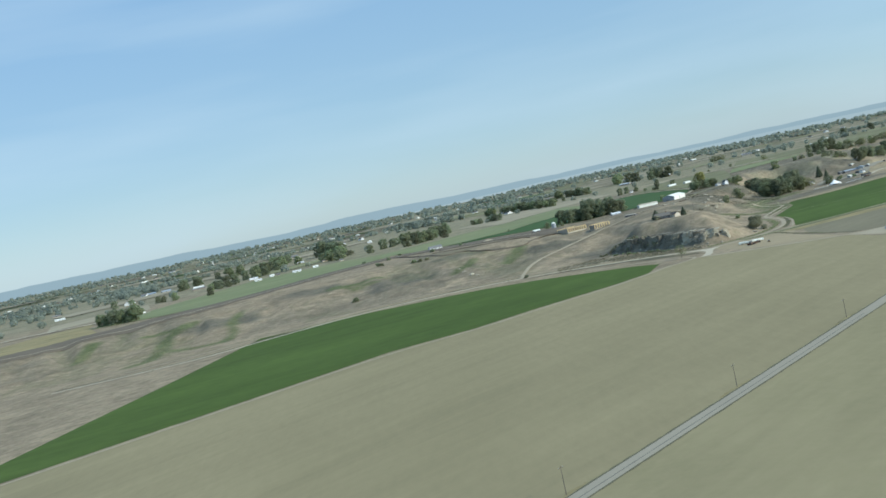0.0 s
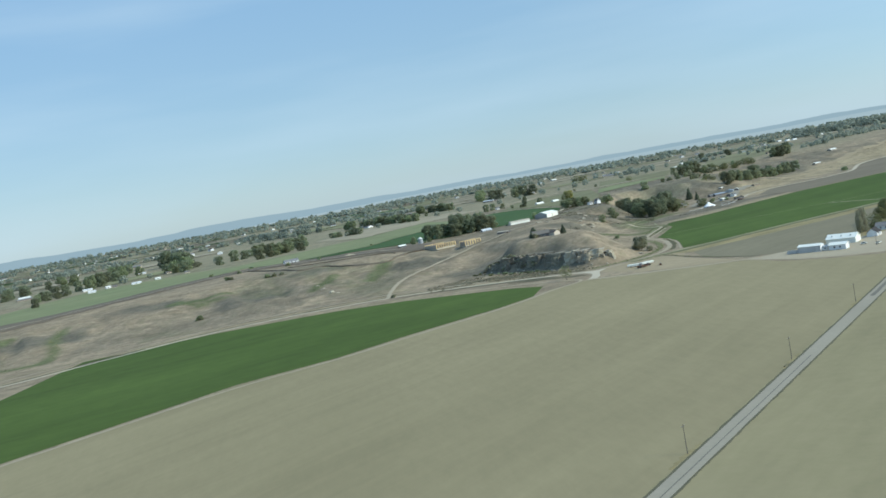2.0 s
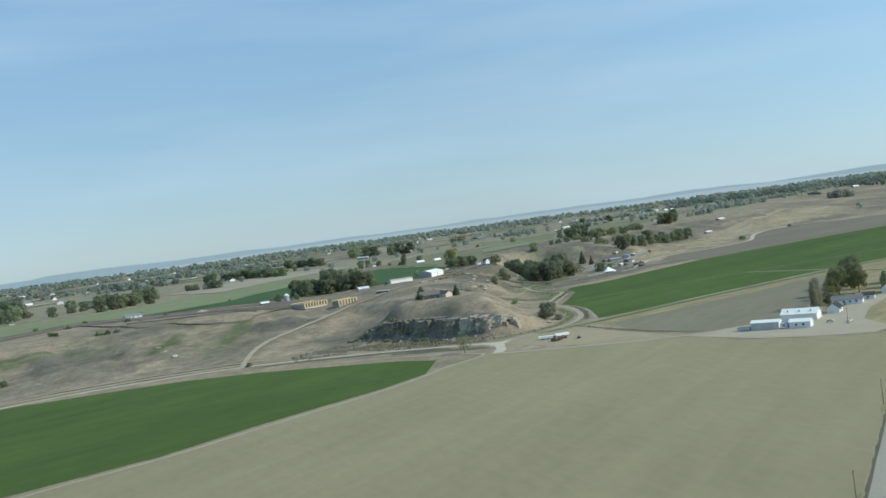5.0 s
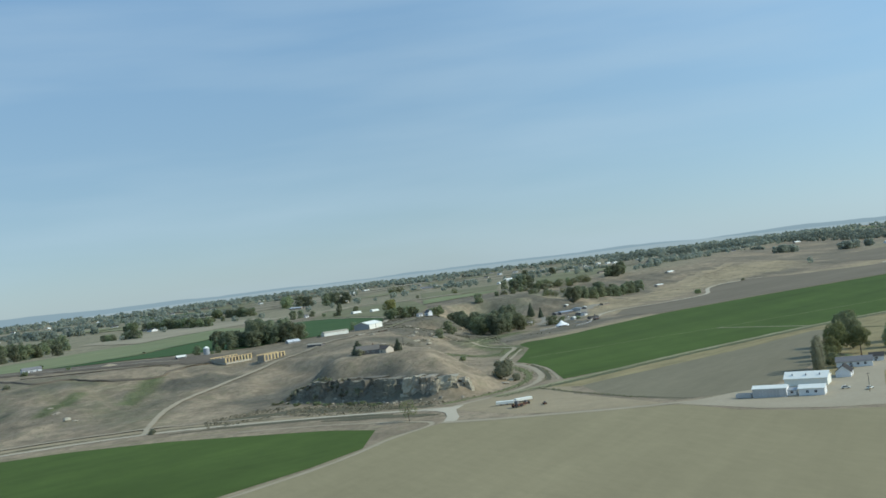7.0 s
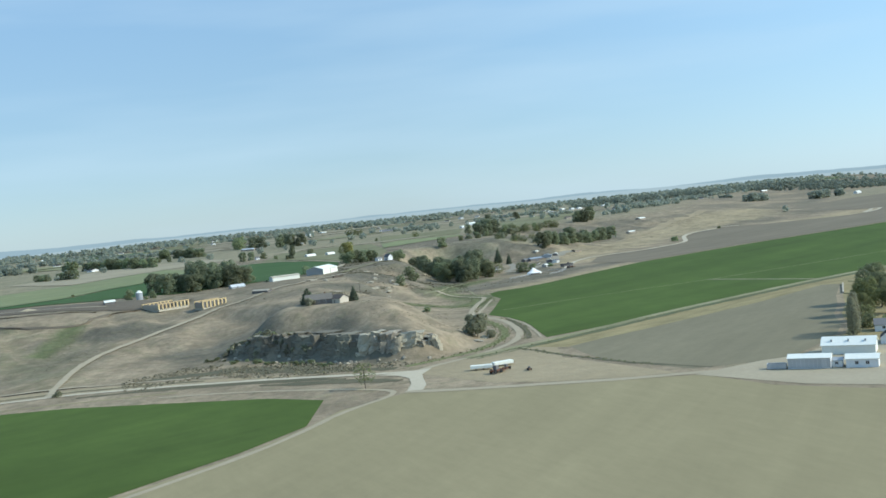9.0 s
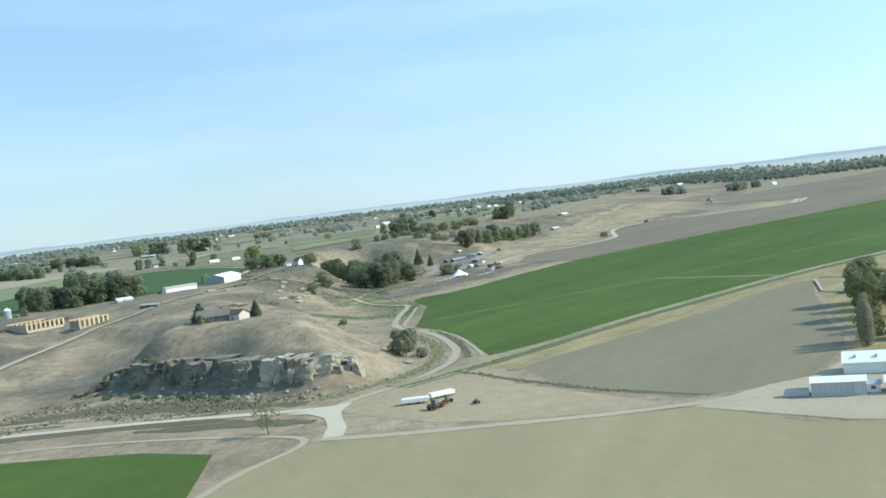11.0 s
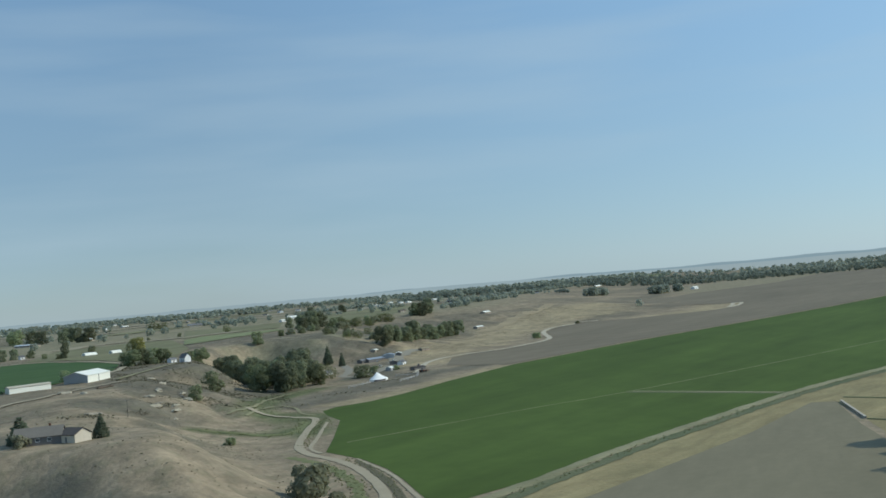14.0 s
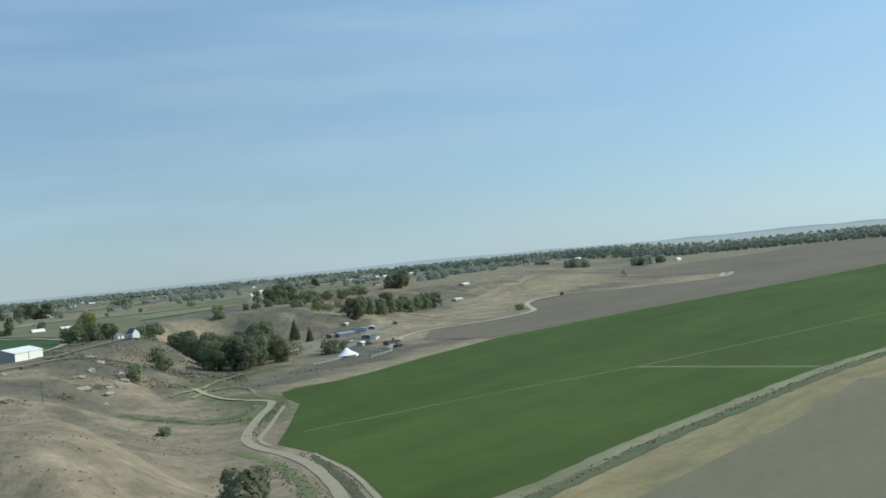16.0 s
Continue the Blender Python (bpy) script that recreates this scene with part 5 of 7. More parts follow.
while len(FAR_SPOTS) < 120:
    row, col = rng.randint(0, 9), rng.uniform(-9, 12)
    base = Vector((330, 2040)) + FAR_SIDE * (row * 125 - 125 * rng.random() ** 2 * 0.3) + FAR_AXIS * (col * 240)
    if base.y > 3300 or abs(base.x) > 2400 or base.y < 1950 or cleared(base.x, base.y):
        continue
    if inside_bench([base.x], [base.y])[0] < 120 or (base - Vector((620, 2030))).length < 160:
        continue
    for _ in range(rng.randint(2, 6)):
        FAR_SPOTS.append((base.x + rng.gauss(0, 26), base.y + rng.gauss(0, 12)))
FAR_SPOTS += along([(-900, 1700), (-300, 2000), (200, 2420), (900, 2900)], 75, 21, 30)


def woods(name, spots, size, material, label, seed, leaves=18):
    """Far woods: many small ragged crowns in one mesh."""
    r = random.Random(seed)
    verts, faces = [], []
    for x, y, s in spots:
        z = terrain(x, y)
        for _ in range(leaves):
            d = Vector((r.gauss(0, 1), r.gauss(0, 1), r.gauss(0, 0.8))).normalized()
            p = Vector((x, y, z + 5.5 * s)) + Vector((d.x * 6.0, d.y * 6.0, d.z * 5.2)) * s * r.uniform(0.78, 1.05)
            q = size * s * r.uniform(0.7, 1.4)
            n = (d * 1.4 + Vector((r.uniform(-0.7, 0.7), r.uniform(-0.7, 0.7), r.uniform(0.1, 1.1)))).normalized()
            t = n.orthogonal().normalized()
            b = n.cross(t)
            k = len(verts)
            verts += [p + t * q, p + b * q, p - t * q, p - b * q]
            faces.append((k, k + 1, k + 2, k + 3))
    ob = mesh_from(name, verts, faces, material)
    return tagged(ob, label, "trees", kind="stuff")


rng = random.Random(23)
dice = np.random.RandomState(23)
count = 60000
ang, dist = dice.uniform(-0.62, 1.35, count), 2250 + 4600 * dice.rand(count) ** 0.7
fx, fy = 100 + np.sin(ang) * dist, 400 + np.cos(ang) * dist
deep = inside_bench(fx, fy)
line = (((fx - 330) * FAR_SIDE.x + (fy - 2040) * FAR_SIDE.y) / 250) % 1
cluster = smooth((rough_noise(fx, fy, 420, 3) - 0.45) / 0.14)
chance = (0.025 + 0.9 * ((line > 0.93) | (line < 0.05))) * cluster * 0.3 + 0.3 * smooth((dist - 3700) / 1800) * (0.35 + 0.9 * smooth((rough_noise(fx, fy, 500, 2) - 0.4) / 0.2))
keep = (fy < 7000) & ~cleared(fx, fy) & ((deep > 60) | (dist > 3900)) & (dice.rand(count) < chance * (0.36 + 0.2 * smooth((fx - 600) / 900)))
far_spots = [(float(a), float(b), float(s)) for a, b, s in zip(fx[keep], fy[keep], dice.uniform(0.8, 2.0, count)[keep])][:12500]
woods("woods", [s for k, s in enumerate(far_spots) if k % 2], 2.8, M["leaf_far_haze"], "dark distant tree belts on the plain", 31)
woods("woods", [s for k, s in enumerate(far_spots) if not k % 2], 2.8, M["leaf_far_haze"], "green distant tree belts on the plain", 32)

# long belts of trees between the far fields
belts = []
for k in range(105):
    ang, r = dice.uniform(-0.62, 1.0), 2150 + 3400 * dice.rand()
    c = Vector((100 + math.sin(ang) * r, 400 + math.cos(ang) * r))
    if inside_bench([c.x], [c.y])[0] < 300 or c.y < 1950 or cleared(c.x, c.y) or (c - Vector((620, 2030))).length < 230 or (c - Vector((150, 2200))).length < 340:
        continue
    way = (FAR_AXIS if dice.rand() < 0.8 else FAR_SIDE) * float(dice.uniform(40, 190))
    deep_row = float(dice.uniform(4, 18))
    for _ in range(int(way.length / 4.2)):
        q = c + way * float(dice.uniform(-1, 1)) + FAR_SIDE * float(dice.normal(0, deep_row))
        belts.append((q.x, q.y, float(dice.uniform(0.7, 1.5))))
woods("woods", belts, 1.9, M["leaf_far_haze"], "grey-green tree belts between the far fields", 35, 30)

woods("woods", [(x, y, rng.uniform(0.75, 1.5)) for x, y in FAR_SPOTS], 1.5, M["leaf_far_haze"], "scattered green trees of the far bench", 34, 60)
belt = []
for k in range(3600):
    ang, r = radians(dice.uniform(26, 80)), dice.uniform(4000, 4900)
    belt.append((100 + math.sin(ang) * r, 400 + math.cos(ang) * r, float(dice.uniform(0.9, 1.7))))
woods("woods", belt, 2.4, M["leaf_belt_haze"], "dense grey-green wood along the far plain", 33, 22)

# sagebrush and tufts on the slopes and along the ditches
def scrub(name, spots, material, label, seed, leaves=7):
    r = random.Random(seed)
    verts, faces = [], []
    for x, y, s in spots:
        z = terrain(x, y)
        for _ in range(leaves):
            d = Vector((r.gauss(0, 1), r.gauss(0, 1), abs(r.gauss(0, 0.8)))).normalized()
            p = Vector((x, y, z + 0.1 * s)) + Vector((d.x * 1.0, d.y * 1.0, d.z * 0.8)) * s * r.uniform(0.4, 1.0)
            q = 0.42 * s * r.uniform(0.6, 1.3)
            t = d.orthogonal().normalized()
            b = d.cross(t)
            k = len(verts)
            verts += [p + t * q, p + b * q + d * q * 0.4, p - t * q, p - b * q]
            faces.append((k, k + 1, k + 2, k + 3))
    return tagged(mesh_from(name, verts, faces, material), label, "scrub", kind="stuff")


rng = random.Random(41)
sx, sy = dice.uniform(-650, 1300, 60000), dice.uniform(1040, 2300, 60000)
deep = inside_bench(sx, sy)
keep = (deep > 4) & (deep < 420) & ~((deep > 330) & (sx < 200) & (sy > 1480)) & (dice.rand(60000) < smooth((rough_noise(sx, sy, 60, 3) - 0.45) / 0.25))
sage = [(float(a), float(b), float(s)) for a, b, s in zip(sx[keep], sy[keep], dice.uniform(0.2, 0.55, 60000)[keep])][:9000]
scrub("sagebrush", sage[::2], M["sage"], "grey sagebrush scattered over the dry slopes", 42)
scrub("sagebrush", sage[1::2], M["scrubland"], "dark green scrub scattered over the dry slopes", 43)
sx, sy = dice.uniform(240, 720, 40000), dice.uniform(1180, 1980, 40000)
deep = inside_bench(sx, sy)
keep = (deep > 3) & (deep < 260) & (dice.rand(40000) < 0.8 * smooth((rough_noise(sx, sy * 0.6, 34, 3) - 0.42) / 0.2)) & (line_distance(sx, sy, SCARP_ROAD) > 7)
hill_scrub = [(float(a), float(b), float(s)) for a, b, s in zip(sx[keep], sy[keep], dice.uniform(0.15, 0.5, 40000)[keep])][:11000]
scrub("hill_scrub", hill_scrub, M["sage"], "low grey-brown scrub over the rough hillside", 47, 5)
sx, sy = dice.uniform(325, 500, 9000), dice.uniform(1420, 1740, 9000)
deep = inside_bench(sx, sy)
keep = (deep > 3) & (dice.rand(9000) < smooth((rough_noise(sx, sy * 0.7, 26, 3) - 0.44) / 0.16))
scrub("hill_scrub", [(float(a), float(b), float(s)) for a, b, s in zip(sx[keep], sy[keep], dice.uniform(0.3, 0.95, 9000)[keep])], M["scrubland"], "brown scrub on the slope before the creek wood", 48, 6)
tufts = []
for line, spread in ((ditch_line[:9], 3.4), ([(228, 1036), (278, 1054), (303, 1080), (318, 1106), (327, 1132), (337, 1192)], 4.2), ([(240, 1040), (290, 1064), (312, 1094), (322, 1118), (334, 1180)], 3.6), ([(326, 1338), (345, 1320), (366, 1300), (394, 1350)], 3.0), ([(296, 1040), (303, 985), (316, 930)], 2.5),
                     ([(100, 1118), (140, 1110), (170, 1085), (200, 1050)], 8.0), ([(316, 1074), (331, 1102), (339, 1128), (347, 1160), (351, 1192)], 2.6), ([(350, 1244), (380, 1302), (408, 1350)], 2.6)):
    for p in resample(line, 0.8):
        tufts.append((p.x + rng.uniform(-spread, spread), p.y + rng.uniform(-spread, spread), rng.uniform(0.25, 0.65)))
rush_spots = []
for line, spread in GREENS:
    for p in resample(rounded(line), 0.8):
        rush_spots.append((p.x + rng.gauss(0, spread * 0.7), p.y + rng.gauss(0, spread * 0.7), rng.uniform(0.25, 0.6)))
thicket = []
while len(thicket) < 1200:
    x, y = rng.uniform(85, 235), rng.uniform(1028, 1175)
    d = float(inside_bench([x], [y])[0])
    if -48 < d < -1 and y > 1098 - 0.36 * (x - 60) and rng.random() < smooth((rough_noise(np.array([x]), np.array([y]), 22, 2)[0] - 0.3) / 0.3):
        thicket.append((x, y, rng.uniform(0.4, 1.25)))
for cx, cy, rx, ry, n in ((323, 1403, 9, 4, 70), (263, 1332, 12, 5, 90), (300, 1375, 8, 4, 40), (480, 1480, 24, 12, 36), (545, 1530, 22, 10, 44), (590, 1572, 14, 8, 30), (640, 1790, 30, 8, 30), (420, 1440, 12, 8, 30)):
    thicket += [(cx + rng.gauss(0, rx * 0.6), cy + rng.gauss(0, ry * 0.6), rng.uniform(0.4, 1.1)) for _ in range(n)]
scrub("thicket", thicket, M["sage"], "brown thicket between the track and the cliff", 46)
scrub("rush_tufts", rush_spots, M["rushes"], "dull green rushes in the gullies of the scarp", 45)
scrub("weed_tufts", tufts, M["rushes"], "ragged weeds along ditches and verges", 44)


# cliff: left face darkened for shade, with pale blocks and ribs of rock
def boulder_mesh(name, seed, material):
    bm = bmesh.new()
    bmesh.ops.create_icosphere(bm, subdivisions=2, radius=1.0)
    for v in bm.verts:
        n = noise.noise(v.co * 1.3 + Vector((seed * 7.3, 0, 0))) + 0.5 * noise.noise(v.co * 3.1 + Vector((0, seed * 3.1, 0)))
        v.co *= 1 + 0.45 * n
        v.co.z = round(v.co.z * 3) / 3 * 0.6 + v.co.z * 0.4
    me = bpy.data.meshes.new(name)
    bm.to_mesh(me)
    bm.free()
    me.materials.append(material)
    return me


ROCKS = [boulder_mesh("rock", s, M["rock"]) for s in range(4)] + [boulder_mesh("dark_rock", s + 9, M["rock_shaded"]) for s in range(4)]
cliff_face = thing("cliff", pose(222, 1085, 0), "low cliff of broken rock columns below the hill", "cliff", kind="structure")
rng = random.Random(51)
cliff_line = resample(rounded([(150, 1184), (159, 1170), (178, 1138), (202, 1096), (227, 1067), (246, 1056), (256, 1058), (264, 1063)]), 1.0)


def rock_column(p, out, wide, z0, z1, pale):
    """A broken column: stacked blocks that step back towards the top."""
    side = Vector((-out.y, out.x))
    bm = bmesh.new()
    levels = rng.randint(3, 6)
    z, depth, half, lean = z0, 0.0, wide / 2, rng.uniform(-0.28, 0.28) if pale else 0.0
    rings = []
    for k in range(levels):
        top = z0 + (z1 - z0) * (k + 1) / levels + rng.uniform(-0.5, 0.5)
        shift, half_k = rng.uniform(-0.6, 0.6), half * (rng.uniform(0.9, 1.25) if pale else rng.uniform(1.35, 1.6))
        for h in (z, top):
            ring = []
            for u, v in ((-1, -0.6), (-0.45, 1), (0.5, 0.8), (1, -0.6)):
                q = p + side * (half_k * u + shift + lean * (h - z0)) + out * (1.9 * v - depth - 0.6) * (0.8 + 0.4 * rng.random())
                ring.append(bm.verts.new((q.x - 222, q.y - 1085, h)))
            rings.append(ring)
        z, depth = top, depth + (rng.uniform(0.1, 1.4) if pale else rng.uniform(1.2, 2.0))
    for a, b in zip(rings[:-1], rings[1:]):
        for i in range(3):
            bm.faces.new((a[i], a[i + 1], b[i + 1], b[i]))
    crown = rings[-1]
    back = [bm.verts.new((v.co.x - out.x * 9, v.co.y - out.y * 9, z + rng.uniform(-0.6, 0.2))) for v in (crown[0], crown[-1])]
    bm.faces.new((crown[0], crown[1], crown[2], crown[3], back[1], back[0]))
    bmesh.ops.recalc_face_normals(bm, faces=bm.faces[:])
    bmesh.ops.subdivide_edges(bm, edges=bm.edges[:], cuts=2, use_grid_fill=True)
    for v in bm.verts:
        c = Vector((v.co.x, v.co.y, v.co.z * 0.7))
        v.co += (1.5 if pale else 0.9) * noise.noise_vector(c * 0.22) + (0.9 if pale else 0.45) * noise.noise_vector(c * 0.6 + Vector((9, 4, 2))) + 0.3 * noise.noise_vector(c * 1.7)
    part("rock_column", bm, M["rock"] if pale else M["rock_shaded"], cliff_face)


k = 3
while k < len(cliff_line) - 4:
    wide = rng.choice((2.6, 3.4, 5.0, 7.5)) * rng.uniform(0.8, 1.2)
    p, u = cliff_line[k], k / len(cliff_line)
    run = cliff_line[k + 3] - cliff_line[k - 3]
    out = Vector((run.y, -run.x)).normalized()
    tall = 15.0 * min(1, 0.25 + 4 * u) * (1 if u < 0.8 else 1 - 1.8 * (u - 0.8)) + (rng.uniform(-3.0, 1.6) - 4.0 * (rng.random() < 0.3) if u > 0.66 else rng.uniform(-1.8, 0.4))
    if u < 0.64 and rng.random() < 0.12:
        k += 3
        continue
    rock_column(p + out * rng.uniform(-1.8, 1.0), out, wide * 1.55, -1.0, max(2.5, tall), u > 0.7 + rng.uniform(-0.08, 0.06))
    k += max(1, int(wide * (0.7 if u < 0.64 else 0.6)))
for k in range(34):
    p = cliff_line[int(rng.uniform(0.05, 0.98) * (len(cliff_line) - 1))]
    ob = new("rock", ROCKS[rng.randint(0, 3)])
    ob.parent = cliff_face
    s = rng.uniform(0.5, 1.4)
    x, y = p.x + rng.uniform(-7, 2), p.y + rng.uniform(-8, -3)
    ob.matrix_basis = Matrix.Translation((-222, -1085, 0)) @ pose(x, y, terrain(x, y), 0, 0, rng.uniform(0, 360)) @ Matrix.Diagonal((s * 1.3, s, s * 0.8, 1))
for k in range(30):
    p = cliff_line[int(rng.uniform(0.0, 0.5) ** 1.0 * (len(cliff_line) - 1))]
    q = rng.uniform(-1.0, 13.0)
    plant("bush_c", p.x + 0.85 * q, p.y + 0.55 * q, rng.uniform(0.5, 1.1), "dark shrubs covering the shaded cliff", 1.15)
for k in range(34):
    p = cliff_line[int(rng.uniform(0.0, 0.6) * (len(cliff_line) - 1))]
    plant("bush_a", p.x + rng.uniform(-12, -3), p.y + rng.uniform(-14, -4), rng.uniform(0.35, 0.8), "bushes at the cliff's foot", 1.2)
for k in range(12):
    p = cliff_line[int(rng.uniform(0.0, 0.55) * (len(cliff_line) - 1))]
    plant("bush_a", p.x + rng.uniform(7, 13), p.y + rng.uniform(7, 14), rng.uniform(0.35, 0.7), "bushes on the cliff's edge", 1.1)


# ---------------------------------------------------------------- buildings
def box(bm, x0, x1, y0, y1, z0, z1):
    v = [bm.verts.new((x, y, z)) for z in (z0, z1) for y in (y0, y1) for x in (x0, x1)]
    for f in ((0, 2, 3, 1), (4, 5, 7, 6), (0, 1, 5, 4), (2, 6, 7, 3), (0, 4, 6, 2), (1, 3, 7, 5)):
        bm.faces.new([v[i] for i in f])


def gable_wall(L, W, eave, ridge):
    """Walls with gables; the ridge runs along x."""
    bm = bmesh.new()
    pts = [(-W / 2, -0.6), (W / 2, -0.6), (W / 2, eave), (0, ridge), (-W / 2, eave)]
    a = [bm.verts.new((-L / 2, y, z)) for y, z in pts]
    b = [bm.verts.new((L / 2, y, z)) for y, z in pts]
    bm.faces.new(a[::-1])
    bm.faces.new(b)
    for i in range(5):
        bm.faces.new((a[i], a[(i + 1) % 5], b[(i + 1) % 5], b[i]))
    bmesh.ops.recalc_face_normals(bm, faces=bm.faces[:])
    return bm


def roof_slab(L, W, eave, ridge, side, over=0.5, thick=0.22):
    """One slope of a gable roof; side -1 or 1 along y."""
    bm = bmesh.new()
    slope = (ridge - eave) / (W / 2)
    y0, y1 = 0.0, side * (W / 2 + over)
    z0, z1 = ridge + 0.05, ridge + 0.05 - slope * (W / 2 + over)
    v = [bm.verts.new((x, y, z + dz)) for dz in (0, thick) for y, z in ((y0, z0), (y1, z1)) for x in (-L / 2 - over, L / 2 + over)]
    for f in ((0, 2, 3, 1), (4, 5, 7, 6), (0, 1, 5, 4), (2, 6, 7, 3), (0, 4, 6, 2), (1, 3, 7, 5)):
        bm.faces.new([v[i] for i in f])
    bmesh.ops.recalc_face_normals(bm, faces=bm.faces[:])
    return bm


def opening(parent, name, x, y, z, w, h, face, frame_mat, pane_mat):
    """A window or door on a wall; face: degrees that its outside is turned to (0: along -y)."""
    bm = bmesh.new()
    t = 0.12
    if name == "window":
        for x0, x1, z0, z1 in ((-w / 2 - t, w / 2 + t, h, h + t), (-w / 2 - t, w / 2 + t, -t, 0), (-w / 2 - t, -w / 2, 0, h), (w / 2, w / 2 + t, 0, h), (-0.04, 0.04, 0, h)):
            box(bm, x0, x1, -0.10, 0.06, z0, z1)
        ob = part("window", bm, frame_mat, parent)
        glass = bmesh.new()
        box(glass, -w / 2, w / 2, -0.03, 0.03, 0, h)
        part("pane", glass, pane_mat, ob)
    else:
        box(bm, -w / 2, w / 2, -0.07, 0.05, 0, h)
        ob = part("door", bm, frame_mat, parent)
    ob.matrix_basis = pose(x, y, z, 0, 0, face)
    return ob


def gable_building(name, x, y, yaw, L, W, eave, ridge, wall, roof, label, category="house", windows=2, door=True, big_door=0.0, chimney=False, z=None, group=""):
    corners = [(x + cx * math.cos(radians(yaw)) - cy * math.sin(radians(yaw)), y + cx * math.sin(radians(yaw)) + cy * math.cos(radians(yaw))) for cx in (-L / 2, L / 2) for cy in (-W / 2, W / 2)]
    base = min(terrain(*c) for c in corners) + 0.15 if z is None else z
    ob = thing(name, pose(x, y, base, 0, 0, yaw), label, category, group)
    part("wall", gable_wall(L, W, eave, ridge), wall, ob)
    for side in (-1, 1):
        part("roof", roof_slab(L, W, eave, ridge, side), roof, ob)
    for side in (-1, 1):
        n = windows
        for i in range(n):
            px = L * ((i + 1) / (n + 1) - 0.5)
            opening(ob, "window", px, side * W / 2, eave * 0.38, 1.3, min(1.3, eave * 0.42), 0 if side < 0 else 180, M["white_wall"], M["glass"])
    if door:
        opening(ob, "door", -L * 0.08, -W / 2, 0, 1.1, 2.1, 0, M["door"], M["glass"])
    if big_door:
        opening(ob, "door", -L / 2, 0, 0, big_door, eave * 0.85, -90, M["white_metal"], M["glass"])
    if chimney:
        bm = bmesh.new()
        box(bm, L * 0.2, L * 0.2 + 0.8, 0.3, 1.1, ridge - 0.8, ridge + 1.2)
        part("chimney", bm, M["rust"], ob)
    return ob


# farm sheds: grey panelled shed
def panelled_shed(x, y, yaw, L, W, low, high):
    """Single-pitch shed: low side to the front (-y), panels along the front."""
    ob = thing("farm_shed", pose(x, y, 0.3, 0, 0, yaw), "long grey panelled farm shed with a white metal roof", "shed")
    bm = bmesh.new()
    pts = [(-W / 2, -0.5), (W / 2, -0.5), (W / 2, low), (0, high), (-W / 2, low)]
    a = [bm.verts.new((-L / 2, q, z)) for q, z in pts]
    b = [bm.verts.new((L / 2, q, z)) for q, z in pts]
    bm.faces.new(a[::-1])
    bm.faces.new(b)
    for i in range(5):
        bm.faces.new((a[i], a[(i + 1) % 5], b[(i + 1) % 5], b[i]))
    bmesh.ops.recalc_face_normals(bm, faces=bm.faces[:])
    part("wall", bm, M["white_wall"], ob)
    count = 10
    panel = bmesh.new()
    box(panel, -L / count / 2 + 0.03, L / count / 2 - 0.03, -0.07, 0.05, 0.1, low - 0.1)
    first = part("panel", panel, M["grey_panel"], ob)
    first.location = (-L / 2 + L / count / 2, -W / 2, 0)
    for i in range(1, count):
        o = new("panel", first.data)
        o.parent = ob
        o.location = (-L / 2 + L / count * (i + 0.5), -W / 2 - 0.02 * (i % 3), 0)
    for side in (-1, 1):
        part("roof", roof_slab(L, W, low, high, side, 0.35, 0.16), M["white_metal"], ob)
    return ob


panelled_shed(355.0, 865.0, -46, 17.2, 8, 4.3, 5.5)
barn = gable_building("barn", 390, 881, -47, 22.5, 12, 4.0, 6.9, M["white_metal"], M["white_metal"], "big white metal barn with a low gabled roof", "barn", windows=0, door=False)
for i in range(3):
    bm = bmesh.new()
    box(bm, -0.35, 0.35, -0.5, 0.5, 0, 1.5)
    vent = part("roof_vent", bm, M["grey_metal"], barn, "small grey roof vent")
    vent.matrix_basis = pose(-7.2 + 7.2 * i, -3.4, 4.9)
gable_building("farm_shed", 370.0, 850.5, -46, 12.6, 8, 3.6, 5.0, M["white_wall"], M["white_metal"], "small white shed with two dark square windows", "shed", windows=2, door=False)
gable_building("lean_to", 363.6, 858.5, -46, 4.5, 5, 2.7, 3.5, M["white_wall"], M["grey_metal"], "small white lean-to between two sheds", "shed", windows=1, door=False)
# farmhouses
gable_building("farmhouse", 419, 887, 44, 11, 8, 3.0, 6.2, M["white_wall"], M["roof_dark"], "white gabled farmhouse with a dark shingle roof", windows=2)
gable_building("farmhouse", 448, 914, -40, 20, 10, 3.2, 5.6, M["white_wall"], M["roof_grey"], "long low white house with a grey roof", windows=4, chimney=True)
gable_building("garage", 470, 921, -40, 8, 7, 2.8, 4.6, M["white_wall"], M["roof_dark"], "white garage with a dark roof", "garage", windows=1)
gable_building("farmhouse", 500, 938, 50, 13, 10, 3.4, 8.0, M["white_wall"], M["roof_dark"], "white farmhouse with a steep dark gabled roof", windows=2, chimney=True)
gable_building("farm_shed", 546, 1042, 40, 10, 7, 2.6, 4.0, M["blue_metal"], M["white_metal"], "blue-grey metal farm shed with a white roof", "shed", windows=0)
# warehouse and long shed on the bench
warehouse = gable_building("warehouse", 312, 1578, 50, 34, 19.6, 5.5, 8.4, M["white_metal"], M["white_metal"], "large white metal warehouse with a shade-grey end wall", "warehouse", windows=0, door=False)
# the end faces away from the sun; its shade is put in as grey metal
end = bmesh.new()
ends = [end.verts.new((-17.06, q, z)) for q, z in ((-9.7, 0), (9.7, 0), (9.7, 5.4), (0, 8.2), (-9.7, 5.4))]
end.faces.new(ends[::-1])
bmesh.ops.solidify(end, geom=end.faces[:], thickness=0.1)
part("end_wall", end, M["pale_metal"], warehouse, "metal end wall coloured grey for its shade")
